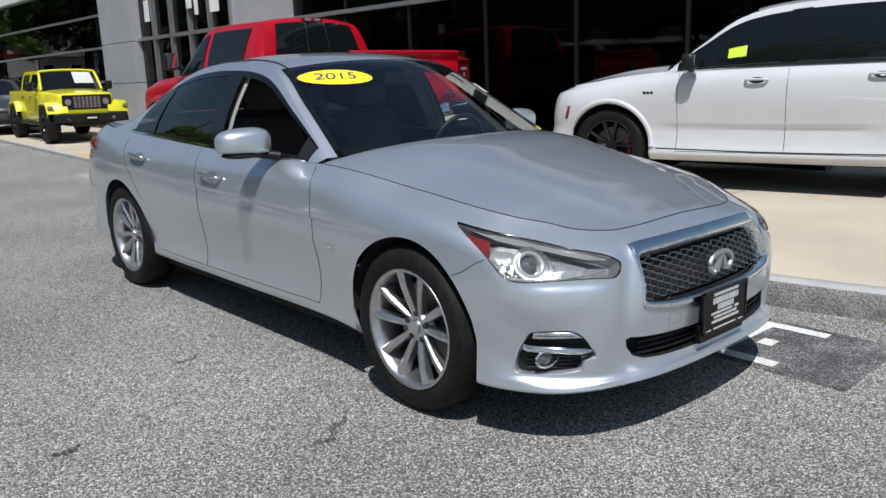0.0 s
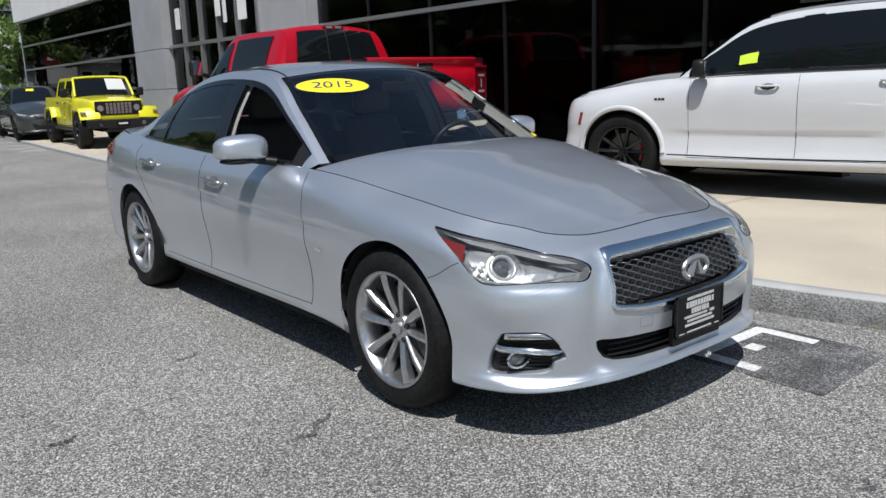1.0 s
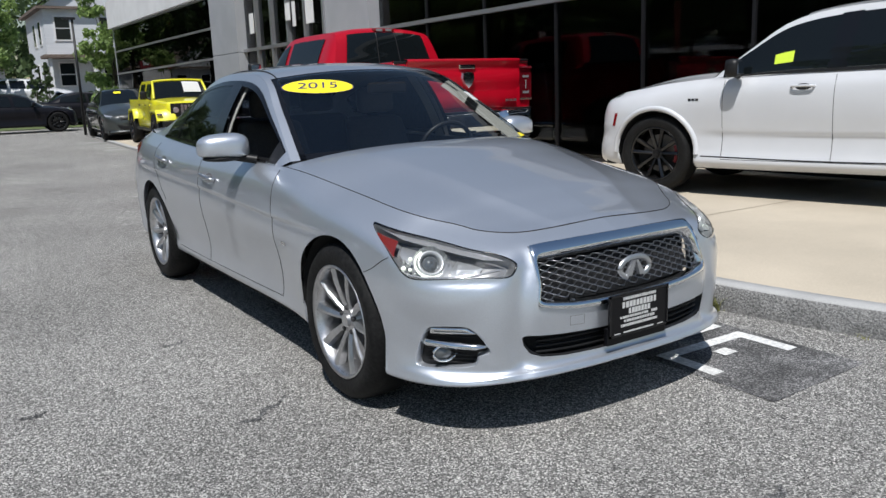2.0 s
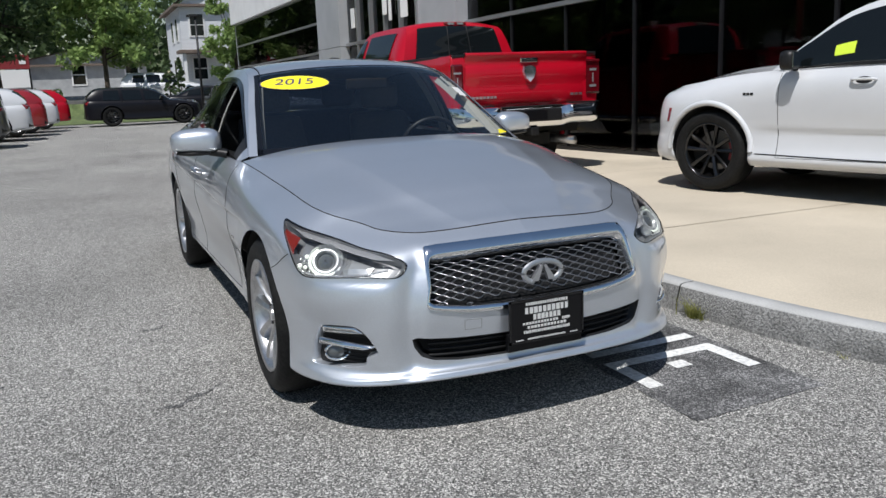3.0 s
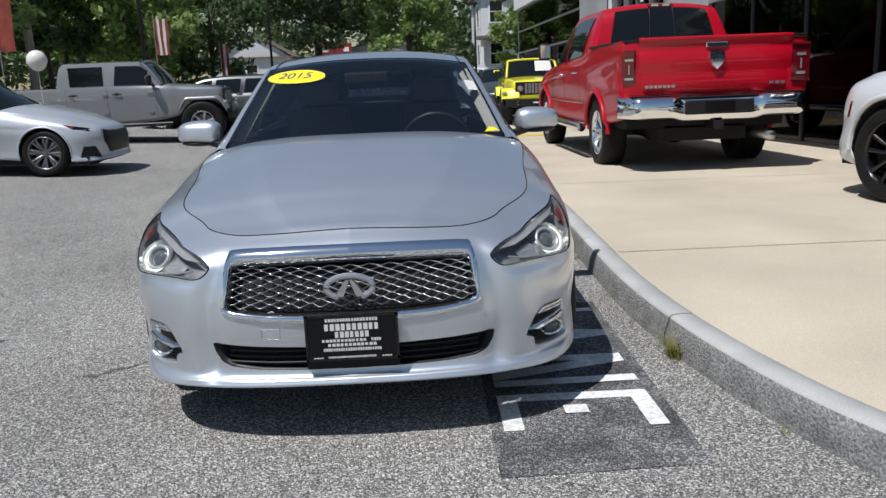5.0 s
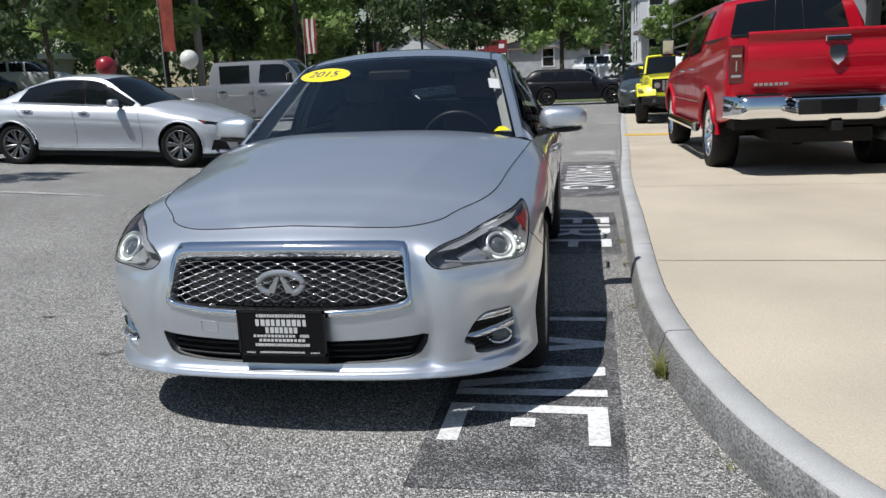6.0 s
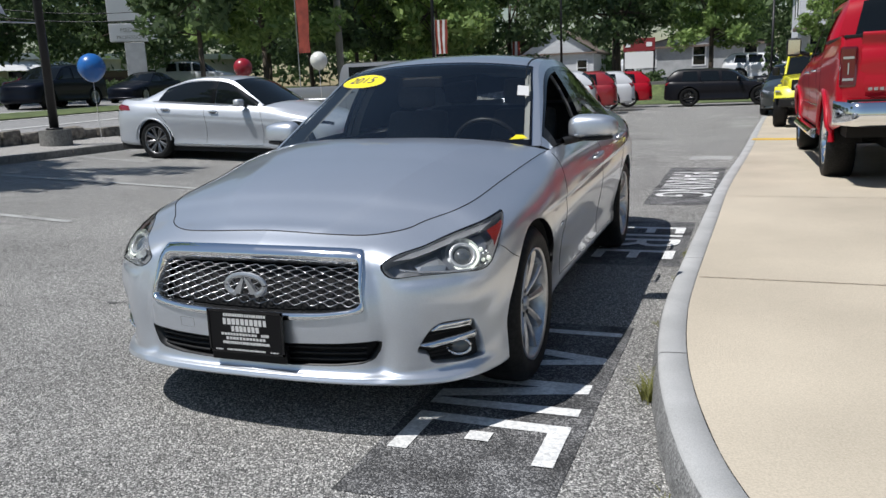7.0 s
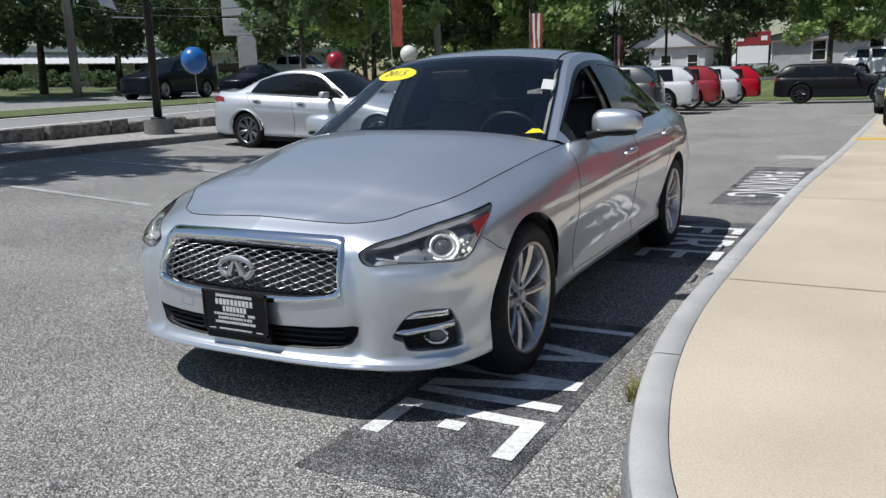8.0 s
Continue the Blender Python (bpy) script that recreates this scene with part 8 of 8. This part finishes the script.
# vehicles on the road and on the far lot
for nm, lab, mm, x, y, turn, sp in (("navy_suv", "dark navy sport utility vehicle on the road", M_NAVY, -23.8, 20.4, 10, scaled(SUV, 0.97, 0.96, 0.97, rows=16)), ("dark_saloon", "dark saloon on the road", M_NAVY, -25.0, 27.2, 10, scaled(SEDAN, 1, 1, 1, rows=18)), ("white_hatchback", "white car on the far lot", M_WHITE, 4.6, 44.0, 80, scaled(SUV, 0.95, 0.9, 0.9, rows=16)), ("black_saloon", "black saloon on the far lot", M_BLACKP, 6.2, 36.6, 85, scaled(SEDAN, 1, 1, 1, rows=18)), ("white_van", "white van across the road", M_WHITE, -33.0, 46.0, 110, scaled(SUV, 1.1, 1.1, 1.25, rows=16)), ("white_hatchback", "white car on the far lot", M_WHITE, -3.2, 60.0, 80, scaled(SUV, 0.95, 0.9, 0.9, rows=16)), ("red_saloon", "red car across the road", M_DRED, -30.5, 30.0, 110, scaled(SEDAN, 1, 1, 1, rows=18))):
    c, ck, _ = vehicle(nm, lab, "car", sp, mm, pose(x, y, gz(x, y) + 0.02, 0, 0, turn), alloy=M_SATIN, step=0.1)


# ---- trees ----
def leaf_cloud(rng, centres, radii, n, size):
    """Small leaf blades round given clump centres: vertices and faces."""
    k = rng.integers(0, len(centres), n)
    d = rng.normal(size=(n, 3))
    d /= np.linalg.norm(d, axis=1)[:, None]
    r = radii[k][:, None] * rng.uniform(0.35, 1.05, (n, 1)) ** 0.6
    c = centres[k] + d * r * np.array([1, 1, 0.75])
    a = rng.normal(size=(n, 3))
    a /= np.linalg.norm(a, axis=1)[:, None]
    b = np.cross(a, rng.normal(size=(n, 3)))
    b /= np.linalg.norm(b, axis=1)[:, None] + 1e-9
    s = size * rng.uniform(0.6, 1.4, (n, 1))
    V = np.stack([c - a * s, c + b * s * 0.45, c + a * s, c - b * s * 0.45], 1).reshape(-1, 3)
    F = [(4 * i, 4 * i + 1, 4 * i + 2, 4 * i + 3) for i in range(n)]
    return V, F


def tree(x, y, h, r, low, seed, leaf, label, n=5000, size=0.16, clumps=46, cone=False, trunk_r=0.16):
    rng = np.random.default_rng(seed)
    t = thing("tree", label, "tree", pose(x, y, gz(x, y) - 0.05))
    bm = bmesh.new()
    lean = rng.uniform(-0.2, 0.2, 2)
    top = Vector((lean[0], lean[1], low + (h - low) * 0.55))
    mid = Vector((lean[0] * 0.4, lean[1] * 0.4, low * 0.9))
    add_cyl(bm, (0, 0, 0), mid, trunk_r, trunk_r * 0.75, 10)
    add_cyl(bm, mid, top, trunk_r * 0.75, trunk_r * 0.25, 8)
    cz = (low + h) / 2
    C, R = [], []
    for i in range(clumps):
        f = rng.uniform(0, 1)
        z = low + (h - low) * f
        prof = (1 - f) * 0.95 + 0.05 if cone else math.sqrt(max(0.05, 1 - ((f - 0.42) / 0.62) ** 2))
        a = rng.uniform(0, 2 * math.pi)
        q = r * prof * math.sqrt(rng.uniform(0.05, 1)) * rng.uniform(0.75, 1.1)
        c = np.array([q * math.cos(a) + lean[0], q * math.sin(a) + lean[1], z])
        C.append(c)
        R.append(r * rng.uniform(0.16, 0.30) * (0.5 if cone else 1))
        if not cone and i % 4 == 0:
            st = mid.lerp(top, rng.uniform(0, 0.8))
            add_cyl(bm, st, Vector(c) * 0.97 + st * 0.03, trunk_r * 0.30, trunk_r * 0.07, 6)
    part("trunk", bm, M_BARK, t, smooth=True)
    V, F = leaf_cloud(rng, np.array(C), np.array(R), n, size)
    child("crown", mesh_of("crown", V, F, leaf, False), t)


GREEN, DARK = "broad green tree with a loose leafy crown", "dark green tree with a dense ragged crown"
tree(0.25, 44.6, 6.6, 2.75, 2.3, 1, M_LEAF, GREEN, 9000, 0.15, 60)
tree(-5.2, 46.5, 9.5, 4.4, 2.9, 2, M_LEAFD, DARK, 9000, 0.20, 60, trunk_r=0.30)
tree(-12.4, 37.5, 7.5, 3.2, 1.5, 3, M_LEAF, GREEN, 7000, 0.16)
tree(-10.6, 41.5, 8.0, 3.0, 1.3, 4, M_LEAFD, DARK, 6000, 0.18)
tree(5.3, 33.9, 6.5, 1.5, 1.1, 5, M_LEAF, "slim green tree at the showroom's end", 4500, 0.12, trunk_r=0.08)
for i, (x, y, h, r, lf) in enumerate(((-9.6, 27.5, 6.8, 2.3, M_LEAF), (-10.8, 31.2, 7.2, 2.5, M_LEAF), (-12.6, 26.2, 7.5, 2.6, M_LEAFD), (-13.6, 30.0, 7.8, 2.7, M_LEAF), (-13.9, 21.5, 7.2, 2.6, M_LEAF), (-14.0, 25.0, 8.0, 2.8, M_LEAFD), (-13.8, 17.8, 6.8, 2.2, M_LEAFD), (-15.3, 33.5, 8.5, 3.0, M_LEAF))):
    tree(x, y, h, r, 2.5, 20 + i, lf, GREEN if lf is M_LEAF else DARK, 5500, 0.15, 46, trunk_r=0.10)
for i, (x, y, h, r) in enumerate(((-29.5, 15.0, 8.5, 3.2), (-31.0, 21.0, 9.0, 3.4), (-33.0, 27.0, 9.0, 3.6), (-30.5, 35.0, 9.5, 4.0), (-36.0, 37.0, 10.0, 4.0), (-37.0, 45.0, 10.0, 4.2), (-33.0, 8.0, 9.0, 3.4), (-26.0, 41.0, 9.5, 3.8))):
    tree(x, y, h, r, 2.2, 40 + i, M_LEAFD, DARK, 8500, 0.17, 60, trunk_r=0.2)
for i, (x, y) in enumerate(((3.2, 41.6), (3.9, 42.4))):
    tree(x, y, 2.9 - 0.4 * i, 0.62, 0.1, 60 + i, M_LEAFD, "narrow cone-shaped dark green evergreen tree", 2500, 0.08, 60, True, 0.06)
# never in view: added only for the dappled shade it casts by the island
tree(-12.4, 0.9, 12.0, 2.7, 5.8, 90, M_LEAF, "unseen tall green tree added to dapple the lot with shade", 6000, 0.16, 40, trunk_r=0.18)
# far woods and hedges
rng = np.random.default_rng(77)
C, R = [], []
for i in range(420):
    a = rng.uniform(-1.15, 0.35)
    d = rng.uniform(74, 96)
    x, y = d * math.sin(a), d * math.cos(a)
    C.append((x, y, gz(x, y) + rng.uniform(0.5, 13.0)))
    R.append(rng.uniform(1.6, 3.2))
V, F = leaf_cloud(rng, np.array(C), np.array(R), 42000, 0.42)
tagged(new("far_woods", mesh_of("far_woods", V, F, M_LEAFD, False)), "dark green woods on the skyline", "woods", kind="stuff")
C, R = [], []
for i in range(150):
    k = i / 150
    for (xa, ya, xb, yb, hh) in ((-34, 16, -44, 50, 0.9), (-14, 39.5, -2, 41.8, 0.9), (5, 41.4, 14, 42.0, 0.9)):
        x, y = xa + (xb - xa) * k + rng.normal() * 0.25, ya + (yb - ya) * k + rng.normal() * 0.25
        C.append((x, y, gz(x, y) + rng.uniform(0.1, hh)))
        R.append(rng.uniform(0.25, 0.45))
V, F = leaf_cloud(rng, np.array(C), np.array(R), 26000, 0.10)
tagged(new("hedges", mesh_of("hedges", V, F, M_LEAFD, False)), "low dark green hedges and bushes", "hedge", kind="stuff")

# weeds at the kerb's foot
M_WEED = leaf_material("weed_blade", (0.16, 0.17, 0.04), (0.30, 0.30, 0.09))
for x, y, n, hh, sd in ((1.385, -0.12, 110, 0.12, 1), (1.37, 2.6, 24, 0.05, 2), (1.36, 1.9, 14, 0.04, 3), (1.52, -0.92, 12, 0.03, 4), (1.335, 0.9, 10, 0.03, 5)):
    rng = np.random.default_rng(sd)
    V, F = [], []
    for i in range(n):
        a, l = rng.uniform(0, 2 * math.pi), hh * rng.uniform(0.5, 1.2)
        dx, dy = math.cos(a), math.sin(a)
        bx, by = x - 0.02 + rng.normal() * 0.018, y + rng.normal() * 0.03
        b = len(V)
        w = 0.0028
        for t in (0, 0.5, 1.0):
            px, py, pz = bx + dx * l * 0.7 * t * t - 0.01 * t, by + dy * l * 0.9 * t * t, l * (t - 0.25 * t * t)
            V += [(px - dy * w * (1 - t * 0.9), py + dx * w * (1 - t * 0.9), pz), (px + dy * w * (1 - t * 0.9), py - dx * w * (1 - t * 0.9), pz)]
        F += [(b, b + 1, b + 3, b + 2), (b + 2, b + 3, b + 5, b + 4)]
    tagged(new("weed_tuft", mesh_of("weed_tuft", V, F, M_WEED)), "small yellow-green weed tuft at the kerb", "weed", kind="stuff")
